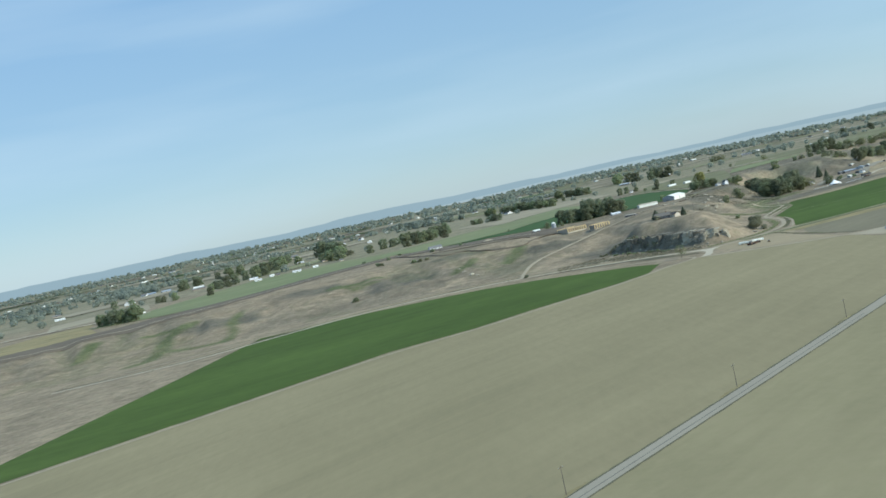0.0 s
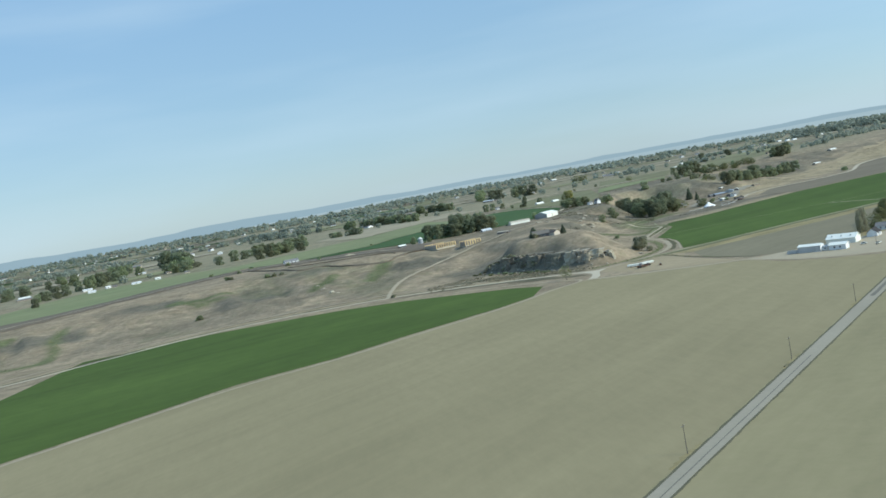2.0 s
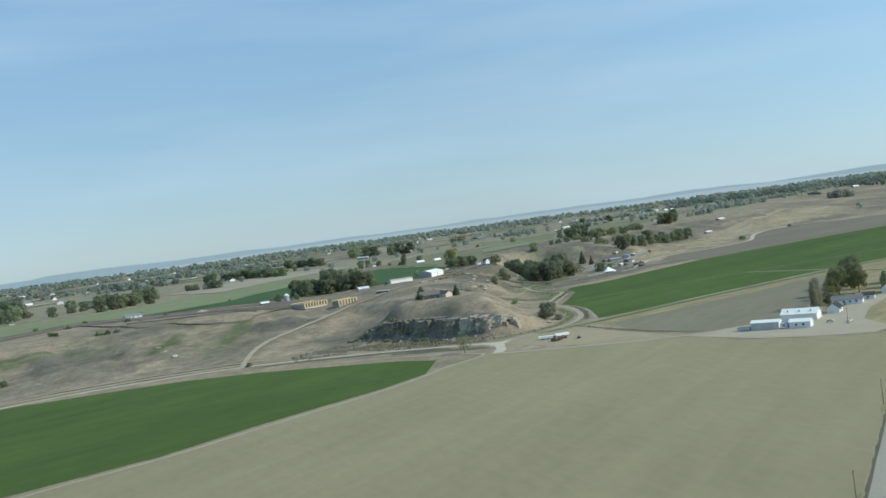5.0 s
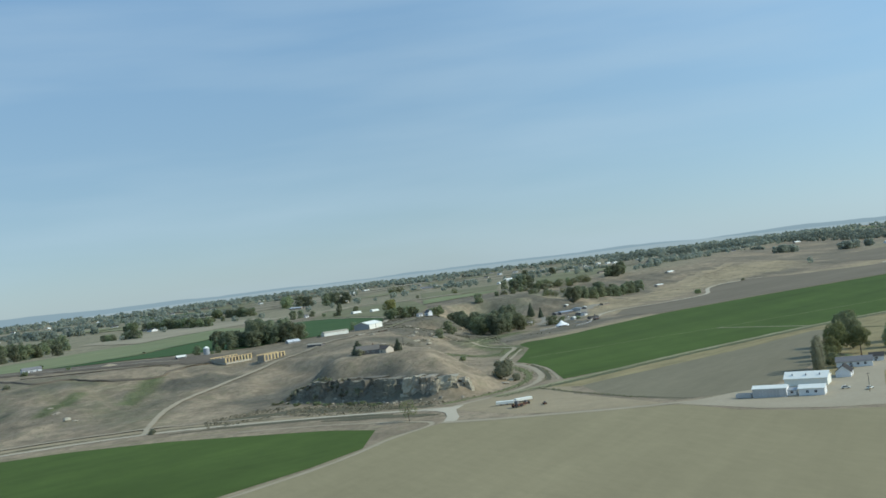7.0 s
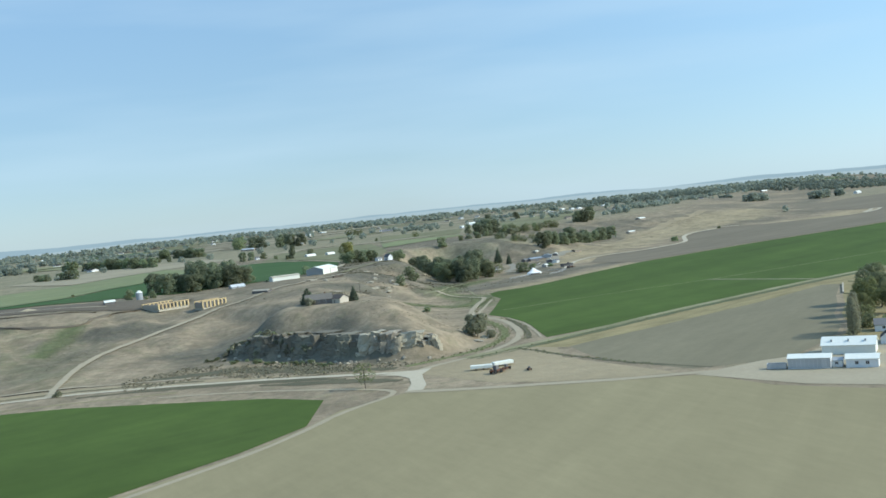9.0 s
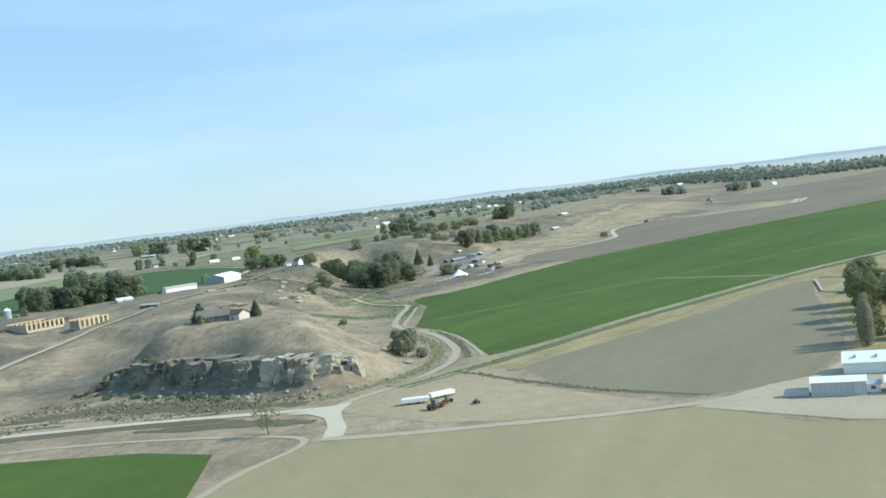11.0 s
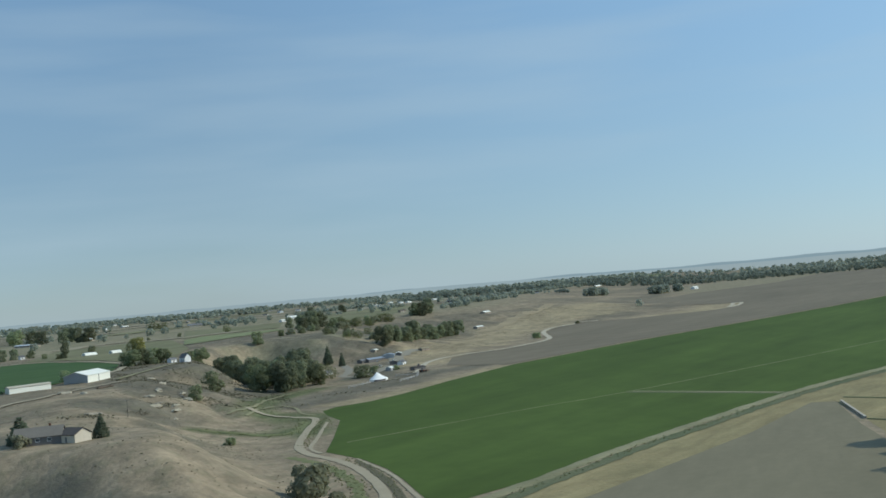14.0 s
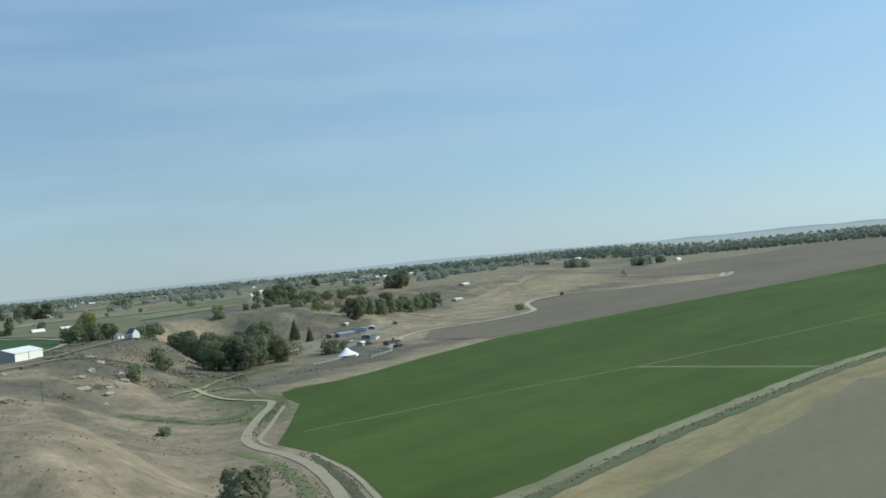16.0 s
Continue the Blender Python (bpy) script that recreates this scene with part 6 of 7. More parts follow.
seam = bmesh.new()
box(seam, -1.0, -0.3, -9.95, -9.76, 0, 5.4)
part("door_gap", seam, M["door"], warehouse, "dark gap beside a sliding door")
gable_building("long_shed", 264, 1539, 11, 29, 9, 3.9, 4.8, M["white_metal"], M["tan_wall"], "long low white metal shed with a tan roof", "shed", windows=0, door=False)
gable_building("hip_shed", 212, 1512, 10, 13, 10, 1.3, 3.4, M["grey_panel"], M["pale_metal"], "small shed with a pale metal roof", "shed", windows=0)
gable_building("low_shed", 220, 1419, -55, 19, 6, 2.4, 3.2, M["door"], M["tan_wall"], "low dark shed on the bench", "shed", windows=0)
gable_building("shed", 93, 1484, 10, 9, 7, 3.0, 4.4, M["door"], M["white_metal"], "small dark open shed with a pale roof", "shed", windows=0)
gable_building("house", -58, 1606, 15, 20, 10, 3.2, 5.6, M["white_wall"], M["roof_grey"], "low pale house at the scarp's edge", windows=3)
# hilltop house
gable_building("hilltop_house", 220, 1194, -20, 18, 10, 3.2, 6.4, M["door"], M["roof_brown"], "dark low house on the rocky hill", windows=3, chimney=True)
gable_building("hilltop_garage", 232, 1185, -62, 9, 8, 3.0, 5.2, M["cream_wall"], M["roof_brown"], "tan gabled garage beside the hilltop house", "garage", windows=0)
# white house on the bench, creek house
gable_building("house", 418, 1685, -70, 8, 6.5, 4.8, 8.0, M["white_wall"], M["roof_grey"], "white two-storey house among trees", windows=2)
gable_building("house", 410, 1700, 30, 7, 5, 2.8, 4.2, M["white_wall"], M["roof_grey"], "small white outbuilding beside the house", windows=1)
gable_building("creek_house", 545, 1664, 25, 10, 7, 2.8, 4.6, M["white_wall"], M["roof_grey"], "small white house by the creek wood", windows=2)
for k, (x, y, yaw, L, W, e, r, wall, roof, words) in enumerate((
        (645, 1764, 15, 24, 9, 3.0, 4.2, "door", "blue_metal", "long blue-grey roofed cattle shed"),
        (664, 1767, 60, 14, 12, 3.4, 4.8, "grey_metal", "blue_metal", "blue-grey roofed metal farm shed"),
        (632, 1764, 15, 12, 8, 2.8, 3.8, "door", "roof_grey", "open dark farm shed"),
        (679, 1773, 60, 10, 6, 3.4, 4.4, "door", "white_metal", "dark open shed with a white roof edge"),
        (669, 1808, 40, 18, 6, 2.6, 3.4, "tan_wall", "white_metal", "long white roofed shed"),
        (596, 1629, 30, 9, 6, 2.4, 3.4, "grey_panel", "white_metal", "low white roofed shelter"),
        (633, 1678, 40, 8, 6, 2.8, 4.4, "white_wall", "roof_grey", "small white gabled shed"),
        (630, 1690, 70, 9, 7, 2.6, 3.6, "door", "roof_dark", "dark roofed shelter"),
        (608, 1598, 10, 13, 7, 2.2, 3.0, "door", "roof_dark", "low dark shelter"),
        (721, 1791, 20, 13, 6, 2.6, 3.4, "tan_wall", "straw", "low tan shed"),
        (990, 2106, 20, 16, 8, 2.8, 4.0, "tan_wall", "white_metal", "pale roofed shed"))):
    gable_building("farm_shed", x, y, yaw, L, W, e, r, M[wall], M[roof], words + " in the creek valley", "shed", windows=0, group="sheds of the creek farm")
# far buildings known by their places
gable_building("far_barn", 1130, 2306, 30, 22, 10, 3.4, 5.2, M["tan_wall"], M["white_metal"], "pale barn at the far slope's foot", "barn", windows=0)
gable_building("far_farmhouse", 2266, 2980, 20, 24, 12, 4.5, 7.5, M["white_wall"], M["white_metal"], "white far farmhouse beside trees", windows=2)
gable_building("far_barn", 2640, 4100, 0, 60, 16, 6, 9, M["white_wall"], M["white_metal"], "long white far barn", "barn", windows=0)


for x, y, yaw, L, W, wall, roof, words in ((-551, 2046, 15, 20, 10, "white_wall", "white_metal", "white barn behind the bench pasture"), (-715, 2255, 10, 24, 12, "grey_metal", "blue_metal", "blue-grey roofed far barn"), (-672, 2229, 30, 20, 10, "grey_metal", "blue_metal", "blue-grey roofed far shed"), (442, 2858, -55, 40, 10, "tan_wall", "pale_metal", "long low pale far farm shed"), (349, 2200, 20, 6, 5, "white_wall", "roof_grey", "small white hut among trees"), (456, 2808, 10, 13, 10, "tan_wall", "roof_brown", "small brown far farmhouse"),
                                             (560, 2850, -60, 22, 7, "tan_wall", "white_metal", "low far shed with a white roof"), (947, 2815, 20, 14, 9, "white_wall", "white_metal", "white far house on a pasture"), (1114, 2592, 20, 16, 7, "tan_wall", "roof_brown", "low brown shed above the tree line"),
                                             (866, 4150, 30, 20, 12, "white_wall", "white_metal", "white house on the far plain"), (966, 4348, 30, 26, 12, "white_wall", "white_metal", "white house on the far plain"), (933, 3446, 20, 16, 10, "white_wall", "roof_grey", "pale house on the far plain"), (1014, 3584, 40, 20, 11, "white_wall", "roof_grey", "pale house on the far plain"),
                                             (1743, 3882, 30, 18, 10, "white_wall", "white_metal", "white house on the far plain"), (1712, 3746, 30, 18, 10, "white_wall", "white_metal", "white house on the far plain"), (1715, 3698, 30, 22, 10, "white_wall", "white_metal", "white house on the far plain"), (1837, 3742, 30, 30, 10, "white_wall", "white_metal", "white barn on the far plain")):
    gable_building("far_house", x, y, yaw, L, W, 3.2, 5.0, M[wall], M[roof], words, "house", windows=1, group="far houses beyond the bench")


def oval_shed(x, y, yaw, L):
    """Half-round metal shed."""
    ob = thing("arched_shed", pose(x, y, terrain(x, y) - 0.2, 0, 0, yaw), "small white arched metal shed", "shed", "arched sheds on the bench")
    bm = bmesh.new()
    n, r = 12, 4.6
    rings = [[bm.verts.new((sx * L / 2, -r * math.cos(math.pi * i / n), r * 0.9 * math.sin(math.pi * i / n))) for i in range(n + 1)] for sx in (-1, 1)]
    for i in range(n):
        bm.faces.new((rings[0][i], rings[1][i], rings[1][i + 1], rings[0][i + 1]))
    bm.faces.new(rings[0])
    bm.faces.new(rings[1][::-1])
    bmesh.ops.recalc_face_normals(bm, faces=bm.faces[:])
    part("shell", bm, M["white_metal"], ob)
    opening(ob, "door", -L / 2, 0, 0, 3, 3, -90, M["grey_metal"], M["glass"])


oval_shed(411, 2080, 20, 16)
oval_shed(439, 2066, 20, 13)

# scattered far houses
rng = random.Random(61)
placed = 0
while placed < 120:
    ang, r = rng.uniform(-0.5, 1.05), 1750 + 3300 * rng.random() ** 0.9
    x, y = 100 + math.sin(ang) * r, 400 + math.cos(ang) * r
    d = inside_bench([x], [y])[0]
    if d < 330 or y > 5600 or near_bench(x, y) or (Vector((x, y)) - Vector((620, 2030))).length < 220 or (Vector((x, y)) - Vector((150, 2200))).length < 350:
        continue
    big = rng.random() < 0.25
    wall = rng.choice(["white_wall", "white_wall", "tan_wall", "white_metal"])
    roof = rng.choice(["roof_grey", "roof_dark", "roof_grey", "white_metal", "roof_dark"])
    words = ("pale distant farm barn with a " if big else "distant bungalow with a ") + {"roof_grey": "grey roof", "roof_dark": "dark roof", "white_metal": "white metal roof"}[roof]
    gable_building("barn" if big else "house", x, y, rng.uniform(0, 180), rng.uniform(22, 36) if big else rng.uniform(12, 18), rng.uniform(9, 14), 4.5 if big else 3.0, 7.5 if big else 5.6,
                   M[wall], M[roof], words, "barn" if big else "house", windows=0 if big else 2, group="scattered far houses")
    placed += 1


# timber stacks: rows of upright yellow frames with gaps
def timber_frame(x, y, yaw, L, W, h, label):
    """Unroofed building shell: yellow studs, dark panels for the shade in the openings, and plate beams."""
    ob = thing("timber_frame", pose(x, y, terrain(x, y) + 0.1, 0, 0, yaw), label, "timber frame", "timber frames on the bench")
    bm = bmesh.new()
    box(bm, -L / 2, L / 2, -W / 2, W / 2, -1.6, 0.2)
    part("floor_slab", bm, M["tan_wall"], ob)
    n = max(4, int(L / 3.6))
    stud = bmesh.new()
    box(stud, -0.75, 0.75, -0.3, 0.3, 0.2, h)
    first = None
    for side in (-1, 1):
        for i in range(n + 1):
            spot = (-L / 2 + L * i / n, side * W / 2, 0)
            if first is None:
                first = part("stud", stud, M["timber"], ob)
                first.location = spot
            else:
                o = new("stud", first.data)
                o.parent, o.location = ob, spot
        bm = bmesh.new()
        box(bm, -L / 2 - 0.7, L / 2 + 0.7, side * W / 2 - 0.35, side * W / 2 + 0.35, h, h + 0.7)
        part("beam", bm, M["timber"], ob)
    for side in (-1, 1):
        bm = bmesh.new()
        box(bm, side * L / 2 - 0.3, side * L / 2 + 0.3, -W / 2, W / 2, 0.2, h * 0.95)
        part("end_wall", bm, M["tan_wall"], ob)
    # dark panels set behind the gaps stand in for the shade inside
    for i in range(n):
        for side in (-1, 1):
            bm = bmesh.new()
            box(bm, -L / 2 + L * (i + 0.2) / n, -L / 2 + L * (i + 0.8) / n, side * W / 2 * 0.86 - 0.2, side * W / 2 * 0.86 + 0.2, 0.2, h * 0.8)
            part("inner_panel", bm, M["door"], ob)
    return ob


timber_frame(137, 1426, 30, 30, 24, 4.6, "unroofed yellow timber building frame with dark openings")
timber_frame(172, 1400, 30, 24, 11, 5.4, "yellow timber frame wall with dark openings")


def silo(x, y):
    ob = thing("silo", pose(x, y, terrain(x, y), 0, 0, 0), "grey metal grain bin with a cone roof", "silo")
    for name, r0, r1, z0, z1, m in (("shell", 3.2, 3.2, -0.5, 6.5, "grey_metal"), ("roof", 3.4, 0.4, 6.5, 8.6, "white_metal")):
        bm = bmesh.new()
        bmesh.ops.create_cone(bm, cap_ends=True, segments=20, radius1=r0, radius2=r1, depth=z1 - z0, matrix=Matrix.Translation((0, 0, (z0 + z1) / 2)))
        part(name, bm, M[m], ob)
    bm = bmesh.new()
    for i in range(4):
        bmesh.ops.create_cone(bm, cap_ends=True, segments=20, radius1=3.26, radius2=3.26, depth=0.12, matrix=Matrix.Translation((0, 0, 1.2 + 1.4 * i)))
    part("hoop", bm, M["grey_metal"], ob)


silo(121, 1512)


def tent(x, y, yaw):
    ob = thing("tent", pose(x, y, terrain(x, y), 0, 0, yaw), "white peaked canvas marquee tent", "tent")
    bm = bmesh.new()
    n = 20
    ring = [bm.verts.new((9.5 * math.cos(6.2832 * i / n), 6.5 * math.sin(6.2832 * i / n), 1.5)) for i in range(n)]
    mid = [bm.verts.new((4.4 * math.cos(6.2832 * i / n) - 0.8, 3.0 * math.sin(6.2832 * i / n), 4.2)) for i in range(n)]
    tip = [bm.verts.new((0.9 * math.cos(6.2832 * i / n) - 1.4, 0.3 * math.sin(6.2832 * i / n), 7.0)) for i in range(n)]
    for a, b in ((ring, mid), (mid, tip)):
        for i in range(n):
            bm.faces.new((a[i], a[(i + 1) % n], b[(i + 1) % n], b[i]))
    bm.faces.new(tip)
    part("canopy", bm, M["canvas"], ob)
    bm = bmesh.new()
    bmesh.ops.create_cone(bm, cap_ends=False, segments=20, radius1=1, radius2=1, depth=2.0, matrix=Matrix.Translation((0, 0, 0.5)) @ Matrix.Diagonal((9.3, 6.3, 1, 1)))
    part("side_wall", bm, M["canvas"], ob)
    # a dark panel stands in for the shade under the open front
    bm = bmesh.new()
    arc = [radians(205 + 10 * i) for i in range(9)]
    low = [bm.verts.new((9.38 * math.cos(a), 6.38 * math.sin(a), 0.0)) for a in arc]
    high = [bm.verts.new((9.38 * math.cos(a), 6.38 * math.sin(a), 1.45)) for a in arc]
    for i in range(8):
        bm.faces.new((low[i], low[i + 1], high[i + 1], high[i]))
    part("entrance", bm, M["door"], ob, "dark panel for the shade of the open front")
    bm = bmesh.new()
    bmesh.ops.create_cone(bm, cap_ends=True, segments=8, radius1=0.12, radius2=0.12, depth=7.0, matrix=Matrix.Translation((-1.4, 0, 3.5)))
    part("pole", bm, M["pole"], ob)


tent(541, 1544, 20)


def log(x, y, yaw, L, r):
    """Weathered fallen trunk with a broken end and two limb stubs."""
    bm = bmesh.new()
    rings = []
    for i in range(15):
        u = i / 14
        c = Vector((L * (u - 0.5), 0.5 * math.sin(3.1 * u), r * 0.7))
        rings.append([bm.verts.new(c + Vector((0, math.cos(6.2832 * k / 10), math.sin(6.2832 * k / 10))) * r * (1.1 - 0.5 * u) * (1 + 0.3 * noise.noise(Vector((i * 0.6, k * 0.9, 1.7))))) for k in range(10)])
    for a, b in zip(rings[:-1], rings[1:]):
        for k in range(10):
            bm.faces.new((a[k], a[(k + 1) % 10], b[(k + 1) % 10], b[k]))
    bm.faces.new(rings[0])
    bm.faces.new(rings[-1][::-1])
    for x0, side in ((-0.1, 1), (0.25, -1)):
        bmesh.ops.create_cone(bm, cap_ends=True, segments=7, radius1=r * 0.3, radius2=r * 0.12, depth=r * 4, matrix=Matrix.Translation((L * x0, side * r * 1.2, r * 1.4)) @ Matrix.Rotation(radians(-55 * side), 4, "X"))
    bmesh.ops.recalc_face_normals(bm, faces=bm.faces[:])
    ob = mesh_from("log", [v.co[:] for v in bm.verts], [[v.index for v in f.verts] for f in indexed(bm).faces], M["bark"])
    ob.matrix_basis = pose(x, y, terrain(x, y), 0, 0, yaw)
    tagged(ob, "dark weathered log lying on the dry hillside", "log")
    bm.free()


def indexed(bm):
    bm.verts.index_update()
    return bm


log(305, 1481, 37, 15, 0.9)


# power poles beside the road
def power_pole(x, y, h, yaw, label="tall weathered wooden power pole beside the road"):
    ob = thing("power_pole", pose(x, y, terrain(x, y) - 0.2, 0, 0, yaw), label, "power pole", "power poles")
    bm = bmesh.new()
    bmesh.ops.create_cone(bm, cap_ends=True, segments=10, radius1=0.16, radius2=0.1, depth=h, matrix=Matrix.Translation((0, 0, h / 2)))
    part("post", bm, M["pole"], ob)
    bm = bmesh.new()
    box(bm, -1.1, 1.1, -0.07, 0.07, h - 0.75, h - 0.6)
    part("crossarm", bm, M["pole"], ob)
    for i in (-1.0, 0.0, 1.0):
        bm = bmesh.new()
        bmesh.ops.create_cone(bm, cap_ends=True, segments=8, radius1=0.07, radius2=0.05, depth=0.25, matrix=Matrix.Translation((i, 0, h - 0.48)))
        part("insulator", bm, M["grey_metal"], ob)


POLES = [tuple(ROAD_FROM + ROAD_DIR * (96 + 129 * k) + Vector((-ROAD_DIR.y, ROAD_DIR.x)) * 5.9) for k in range(-4, 6)]
for x, y in POLES:
    power_pole(x, y, 10.2, 40)
power_pole(389, 831, 10.0, 10)
for x, y in ((285, 1330),):
    power_pole(x, y, 10.0, 30, "weathered wooden power pole on the dry slope")


# vehicles and machines
def car(x, y, yaw, paint, label):
    ob = thing("car", pose(x, y, terrain(x, y) + 0.32, 0, 0, yaw), label, "car")
    bm = bmesh.new()
    box(bm, -2.2, 2.2, -0.9, 0.9, 0.35, 0.95)
    bmesh.ops.bevel(bm, geom=bm.edges[:], offset=0.14, segments=2, affect="EDGES")
    body = part("body", bm, paint, ob)
    bm = bmesh.new()
    lo = [bm.verts.new((a, b, 0.95)) for a, b in ((-1.6, -0.82), (1.1, -0.82), (1.1, 0.82), (-1.6, 0.82))]
    hi = [bm.verts.new((a, b, 1.5)) for a, b in ((-1.3, -0.7), (0.5, -0.7), (0.5, 0.7), (-1.3, 0.7))]
    bm.faces.new(hi)
    for i in range(4):
        bm.faces.new((lo[i], lo[(i + 1) % 4], hi[(i + 1) % 4], hi[i]))
    part("cabin", bm, M["glass"], ob, "dark glazed cabin")
    bm = bmesh.new()
    box(bm, -1.25, 0.45, -0.66, 0.66, 1.5, 1.56)
    part("car_roof", bm, paint, ob)
    for a in (-1.4, 1.4):
        for b in (-0.85, 0.85):
            bm = bmesh.new()
            bmesh.ops.create_cone(bm, cap_ends=True, segments=14, radius1=0.34, radius2=0.34, depth=0.24, matrix=Matrix.Translation((a, b, 0.34)) @ Matrix.Rotation(radians(90), 4, "X"))
            part("wheel", bm, M["rubber"], ob)


car(389, 849, -40, M["white_metal"], "white car parked in the farmyard")
car(394, 837, 20, M["white_metal"], "white pickup parked near a power pole")


def trailer(x, y, yaw, L, label):
    ob = thing("trailer", pose(x, y, 0.2, 0, 0, yaw), label, "trailer", "trailers beside the lane")
    bm = bmesh.new()
    box(bm, -L / 2, L / 2, -1.8, 1.8, 0.75, 2.3)
    bmesh.ops.bevel(bm, geom=bm.edges[:], offset=0.12, segments=2, affect="EDGES")
    part("body", bm, M["white_metal"], ob)
    bm = bmesh.new()
    box(bm, L / 2, L / 2 + 1.6, -0.12, 0.12, 0.65, 0.85)
    part("drawbar", bm, M["rust"], ob)
    for a in (-L * 0.25, L * 0.1):
        for b in (-1.1, 1.1):
            bm = bmesh.new()
            bmesh.ops.create_cone(bm, cap_ends=True, segments=14, radius1=0.48, radius2=0.48, depth=0.3, matrix=Matrix.Translation((a, b, 0.48)) @ Matrix.Rotation(radians(90), 4, "X"))
            part("wheel", bm, M["rubber"], ob)


trailer(253, 988, -24, 11, "long white box trailer on dry grass")
trailer(265.5, 990, 3, 11, "white box trailer behind rusty machinery")


for k, (x, y, yaw, L, W) in enumerate(((-798, 1950, 12, 18, 9), (-541, 2007, 20, 26, 10), (-415, 1930, 30, 16, 6), (-512, 1553, 60, 14, 5), (-891, 2163, 15, 18, 9), (-385, 1826, 18, 12, 5), (-372, 1888, 35, 8, 5),
                                        (-358, 1876, 10, 7, 4), (-319, 1852, 22, 15, 5), (-288, 1877, 15, 9, 5), (-295, 2051, 40, 13, 6), (-374, 2234, 10, 16, 8), (-458, 2247, 25, 14, 8), (-245, 1918, 18, 8, 5))):
    wall, roof = (("white_wall", "white_metal"), ("tan_wall", "roof_grey"), ("white_wall", "pale_metal"))[k % 3]
    words = ("low white metal-roofed shed on the bench", "low tan grey-roofed cabin on the bench", "low white pale-roofed cabin on the bench")[k % 3]
    gable_building("farm_shed", x, y, yaw, L, W, 2.4, 3.6, M[wall], M[roof], words, "shed", windows=1, door=False, group="low sheds of the bench")


def crate(x, y, yaw):
    ob = thing("feed_bunk", pose(x, y, 0.3, 0, 0, yaw), "low grey wooden feed bunk beside the shed", "feed bunk")
    bm = bmesh.new()
    for x0, x1, y0, y1 in ((-4, 4, -1.6, -1.4), (-4, 4, 1.4, 1.6), (-4, -3.8, -1.4, 1.4), (3.8, 4, -1.4, 1.4)):
        box(bm, x0, x1, y0, y1, 0, 2.2)
    part("side", bm, M["grey_panel"], ob)
    bm = bmesh.new()
    box(bm, -3.8, 3.8, -1.4, 1.4, 0.2, 0.4)
    part("bottom", bm, M["door"], ob)


def heap(x, y, r, h, material, label):
    """A loose heap with a ragged foot."""
    bm = bmesh.new()
    rr = random.Random(int(x * 3 + y))
    rings = []
    for k in range(5):
        u = k / 4
        rings.append([bm.verts.new((math.cos(6.2832 * i / 18) * r * (1 - u) ** 0.8 * 1.5 * rr.uniform(0.85, 1.15), math.sin(6.2832 * i / 18) * r * (1 - u) ** 0.8 * rr.uniform(0.85, 1.15), h * u ** 0.9 * rr.uniform(0.85, 1.1) - 0.3)) for i in range(18)] if k < 4 else [bm.verts.new((0, 0, h))])
    for a, b in zip(rings[:-2], rings[1:-1]):
        for i in range(18):
            bm.faces.new((a[i], a[(i + 1) % 18], b[(i + 1) % 18], b[i]))
    for i in range(18):
        bm.faces.new((rings[3][i], rings[3][(i + 1) % 18], rings[4][0]))
    me = bpy.data.meshes.new("heap")
    bm.to_mesh(me)
    bm.free()
    me.materials.append(material)
    ob = new("heap", me)
    ob.matrix_basis = pose(x, y, terrain(x, y), 0, 0, x % 90)
    tagged(ob, label, "heap")


heap(23, 1516, 9, 3.2, M["dirt"], "heap of pale gravel on the bench")
heap(50, 1492, 7, 1.6, M["gravel"], "low heap of grey gravel on the bench")
heap(-40, 1540, 10, 1.8, M["dark_soil"], "low heap of dark earth on the bench")
crate(344, 873, -46)
for k, (x, y) in enumerate(((-22, 1290), (-16, 1262), (-8, 1235), (-2, 1228), (356, 1566), (354, 1525), (347, 1447), (321, 1427), (316, 1395), (321, 1369), (285, 1449), (276, 1468), (330, 1400), (349, 1451), (344, 1424), (323, 1411), (328, 1390), (333, 1452), (272, 1340), (267, 1336), (300, 1100), (296, 1110), (290, 1086))):
    ob = new("boulder", ROCKS[k % 4])
    s = 1.3 + 0.6 * (k % 3)
    ob.matrix_basis = pose(x, y, terrain(x, y), 0, 0, 47 * k) @ Matrix.Diagonal((s * 2.2, s * 1.2, s * 0.6, 1))
    tagged(ob, "pale weathered boulder on the dry slope", "boulder", "boulders on the slope")


def machine(x, y, yaw, label, size=1.0):
    ob = thing("farm_machine", pose(x, y, terrain(x, y) + 0.2, 0, 0, yaw), label, "farm machinery")
    bm = bmesh.new()
    box(bm, -3 * size, 3 * size, -1.0 * size, 1.0 * size, 0.8 * size, 1.5 * size)
    part("frame", bm, M["rust"], ob)
    bm = bmesh.new()
    box(bm, -1.0 * size, 0.9 * size, -0.9 * size, 0.9 * size, 1.5 * size, 3.1 * size)
    bmesh.ops.bevel(bm, geom=bm.edges[:], offset=0.15, segments=1, affect="EDGES")
    part("cab", bm, M["door"], ob)
    for a, r in ((-1.9, 0.95), (1.9, 0.7)):
        for b in (-1.1, 1.1):
            bm = bmesh.new()
            bmesh.ops.create_cone(bm, cap_ends=True, segments=16, radius1=r * size, radius2=r * size, depth=0.45, matrix=Matrix.Translation((a * size, b * size, r * size)) @ Matrix.Rotation(radians(90), 4, "X"))
            part("wheel", bm, M["rubber"], ob)
    bm = bmesh.new()
    box(bm, 3 * size, 5.0 * size, -1.6 * size, 1.6 * size, 0.5 * size, 0.9 * size)
    part("implement", bm, M["rust"], ob)


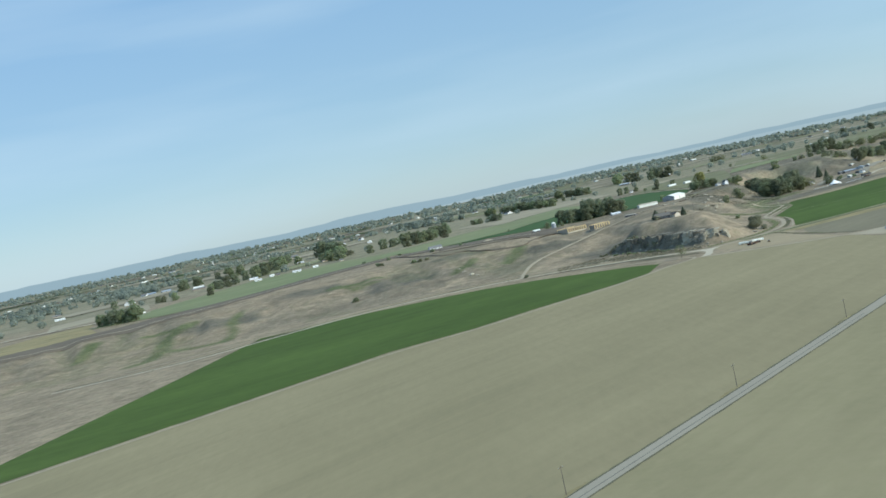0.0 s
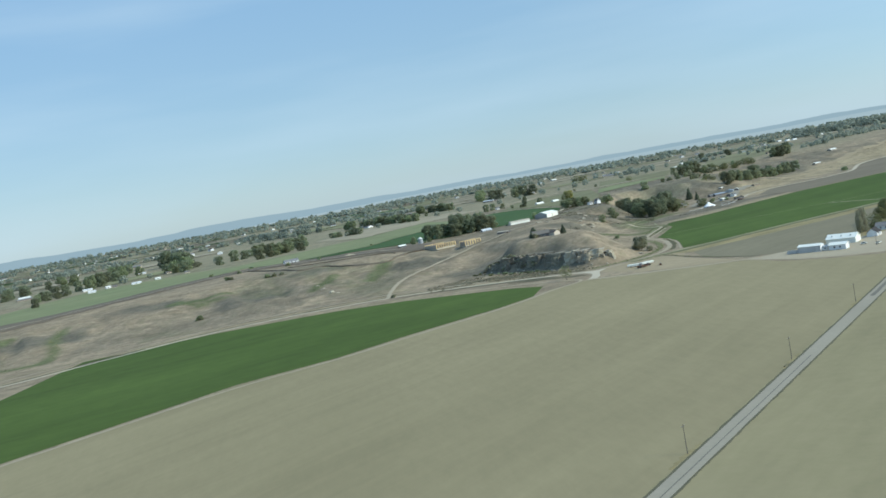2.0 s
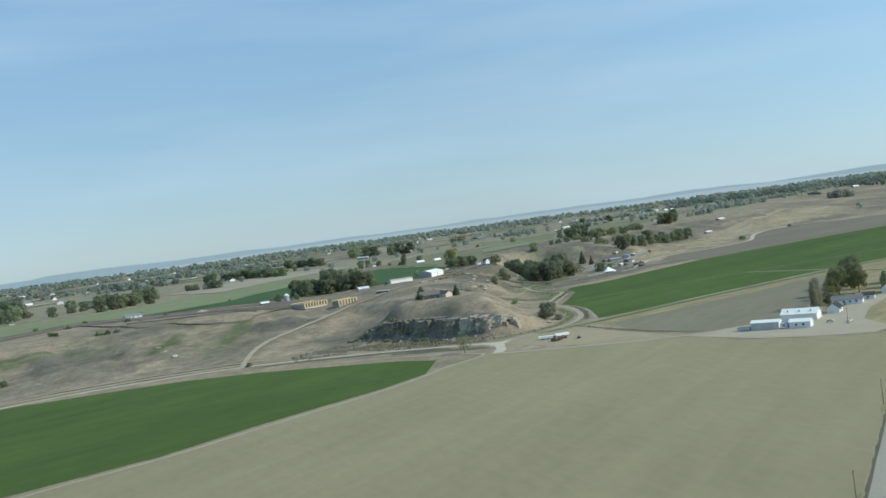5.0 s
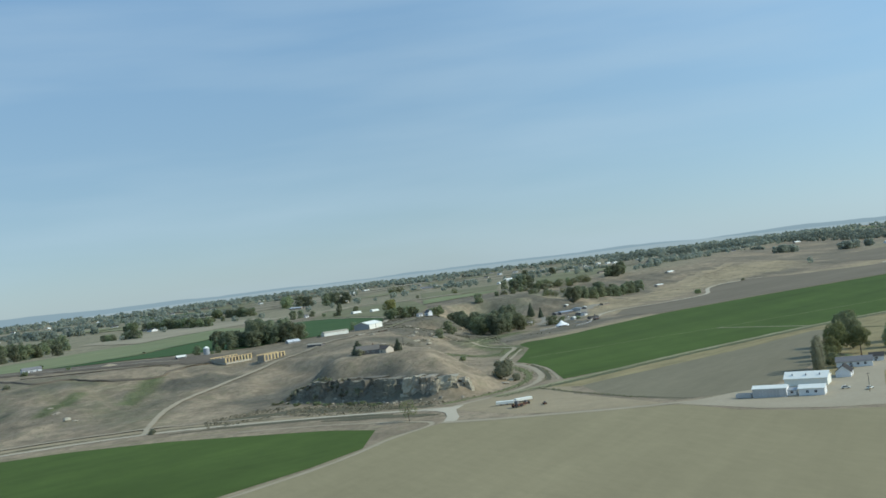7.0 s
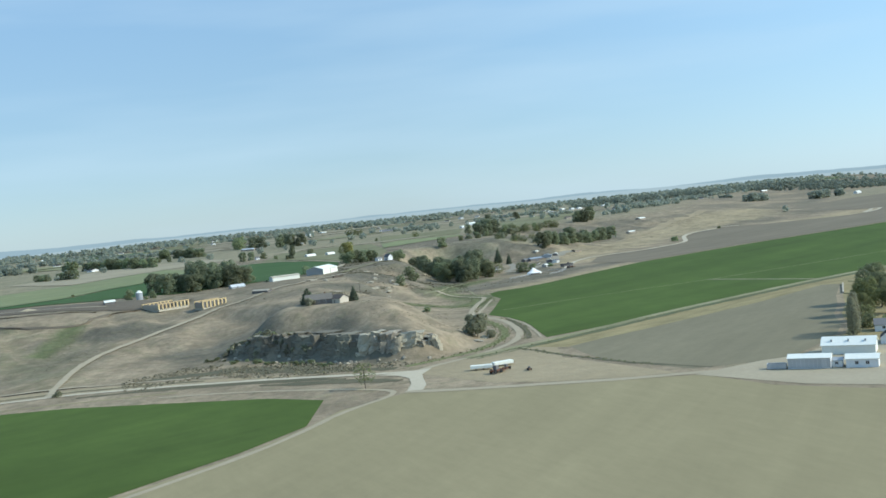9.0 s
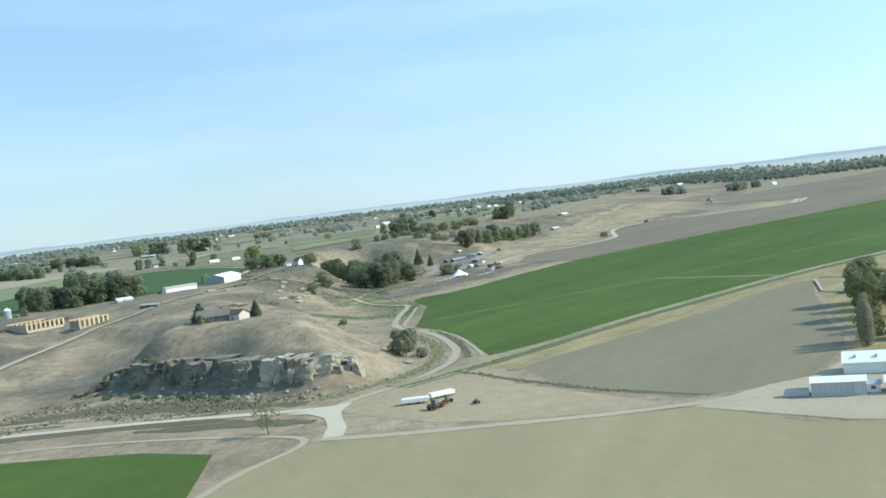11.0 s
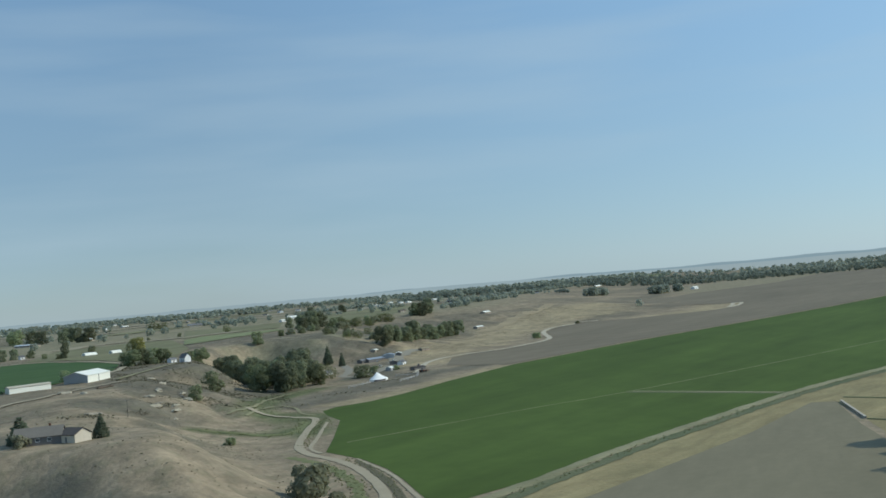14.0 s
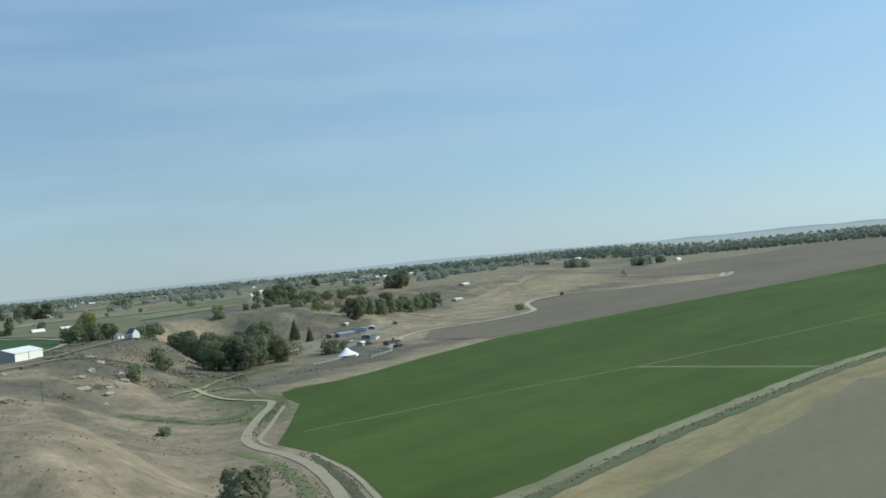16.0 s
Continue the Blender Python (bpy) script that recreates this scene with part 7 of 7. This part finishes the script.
machine(254, 971, 30, "rusty dark farm machine on dry grass", 1.2)
machine(262, 977, 200, "rusty dark farm implement beside trailers", 0.8)
machine(269, 965, 80, "small rusty farm implement on dry grass", 0.6)
machine(596, 1566, 15, "dark rusty implement parked by the corral", 1.2)
machine(622, 1622, 60, "rusty farm machine beside the gravel yard", 1.0)
car(612, 1684, 30, M["white_metal"], "white pickup on the gravel yard")
car(640, 1748, 70, M["blue_metal"], "blue-grey car between the farm sheds")
car(655, 1738, 10, M["white_metal"], "white car between the farm sheds")
car(578, 1668, 60, M["white_metal"], "white car on the gravel drive")


def corral_fence(points, label):
    """Wooden posts with two rails between them."""
    ob = thing("corral_fence", pose(points[0][0], points[0][1], 0), label, "fence", "corral fences of the creek farm")
    pts = resample(points, 7.0)
    post = bmesh.new()
    box(post, -0.14, 0.14, -0.14, 0.14, -0.4, 1.9)
    first = part("post", post, M["grey_panel"], ob)
    for k, p in enumerate(pts):
        o = first if k == 0 else new("post", first.data)
        o.parent = ob
        o.location = (p.x - points[0][0], p.y - points[0][1], terrain(p.x, p.y) + 0.2)
    for a, b in zip(pts[:-1], pts[1:]):
        run, za, zb = b - a, terrain(a.x, a.y), terrain(b.x, b.y)
        side = Vector((run.y, -run.x)).normalized() * 0.06
        for h in (0.9, 1.7):
            bm = bmesh.new()
            ring = [[bm.verts.new((q.x + side.x * s - points[0][0], q.y + side.y * s - points[0][1], z + h + dz)) for s, dz in ((-1, 0), (1, 0), (1, 0.22), (-1, 0.22))] for q, z in ((a, za), (b, zb))]
            for i in range(4):
                bm.faces.new((ring[0][i], ring[0][(i + 1) % 4], ring[1][(i + 1) % 4], ring[1][i]))
            bm.faces.new(ring[0][::-1])
            bm.faces.new(ring[1])
            part("rail", bm, M["grey_panel"], ob)


corral_fence([(499, 1513), (505, 1516), (515, 1521), (528, 1531)], "pale weathered wooden fence below the tent")
corral_fence([(544, 1510), (554, 1515), (570, 1530), (580, 1545), (566, 1560)], "pale weathered wooden pen fence beside the tent")


def yard_wall(points):
    """A low concrete wall with a coping."""
    ob = thing("concrete_wall", pose(points[0][0], points[0][1], 0), "low pale concrete wall along the bare field", "wall")
    run = Vector(points[1]) - Vector(points[0])
    turn = math.degrees(math.atan2(run.y, run.x))
    for name, half, z0, z1 in (("wall", 0.4, -0.3, 0.75), ("coping", 0.55, 0.75, 0.95)):
        bm = bmesh.new()
        box(bm, 0, run.length, -half, half, z0, z1)
        part(name, bm, M["tan_wall"], ob).matrix_basis = pose(0, 0, 0.1, 0, 0, turn)


yard_wall([(542, 1060), (580, 1104)])
for key in PROTO.values():
    for o in (*key.children_recursive, key):
        bpy.data.objects.remove(o)

# the plan above is in paces of 0.68 m: bring it to metres
PACE = 0.68
for me in bpy.data.meshes:
    me.transform(Matrix.Scale(PACE, 4))
for ob in scene.objects:
    if ob.type in ("MESH", "EMPTY"):
        ob.location = ob.location * PACE
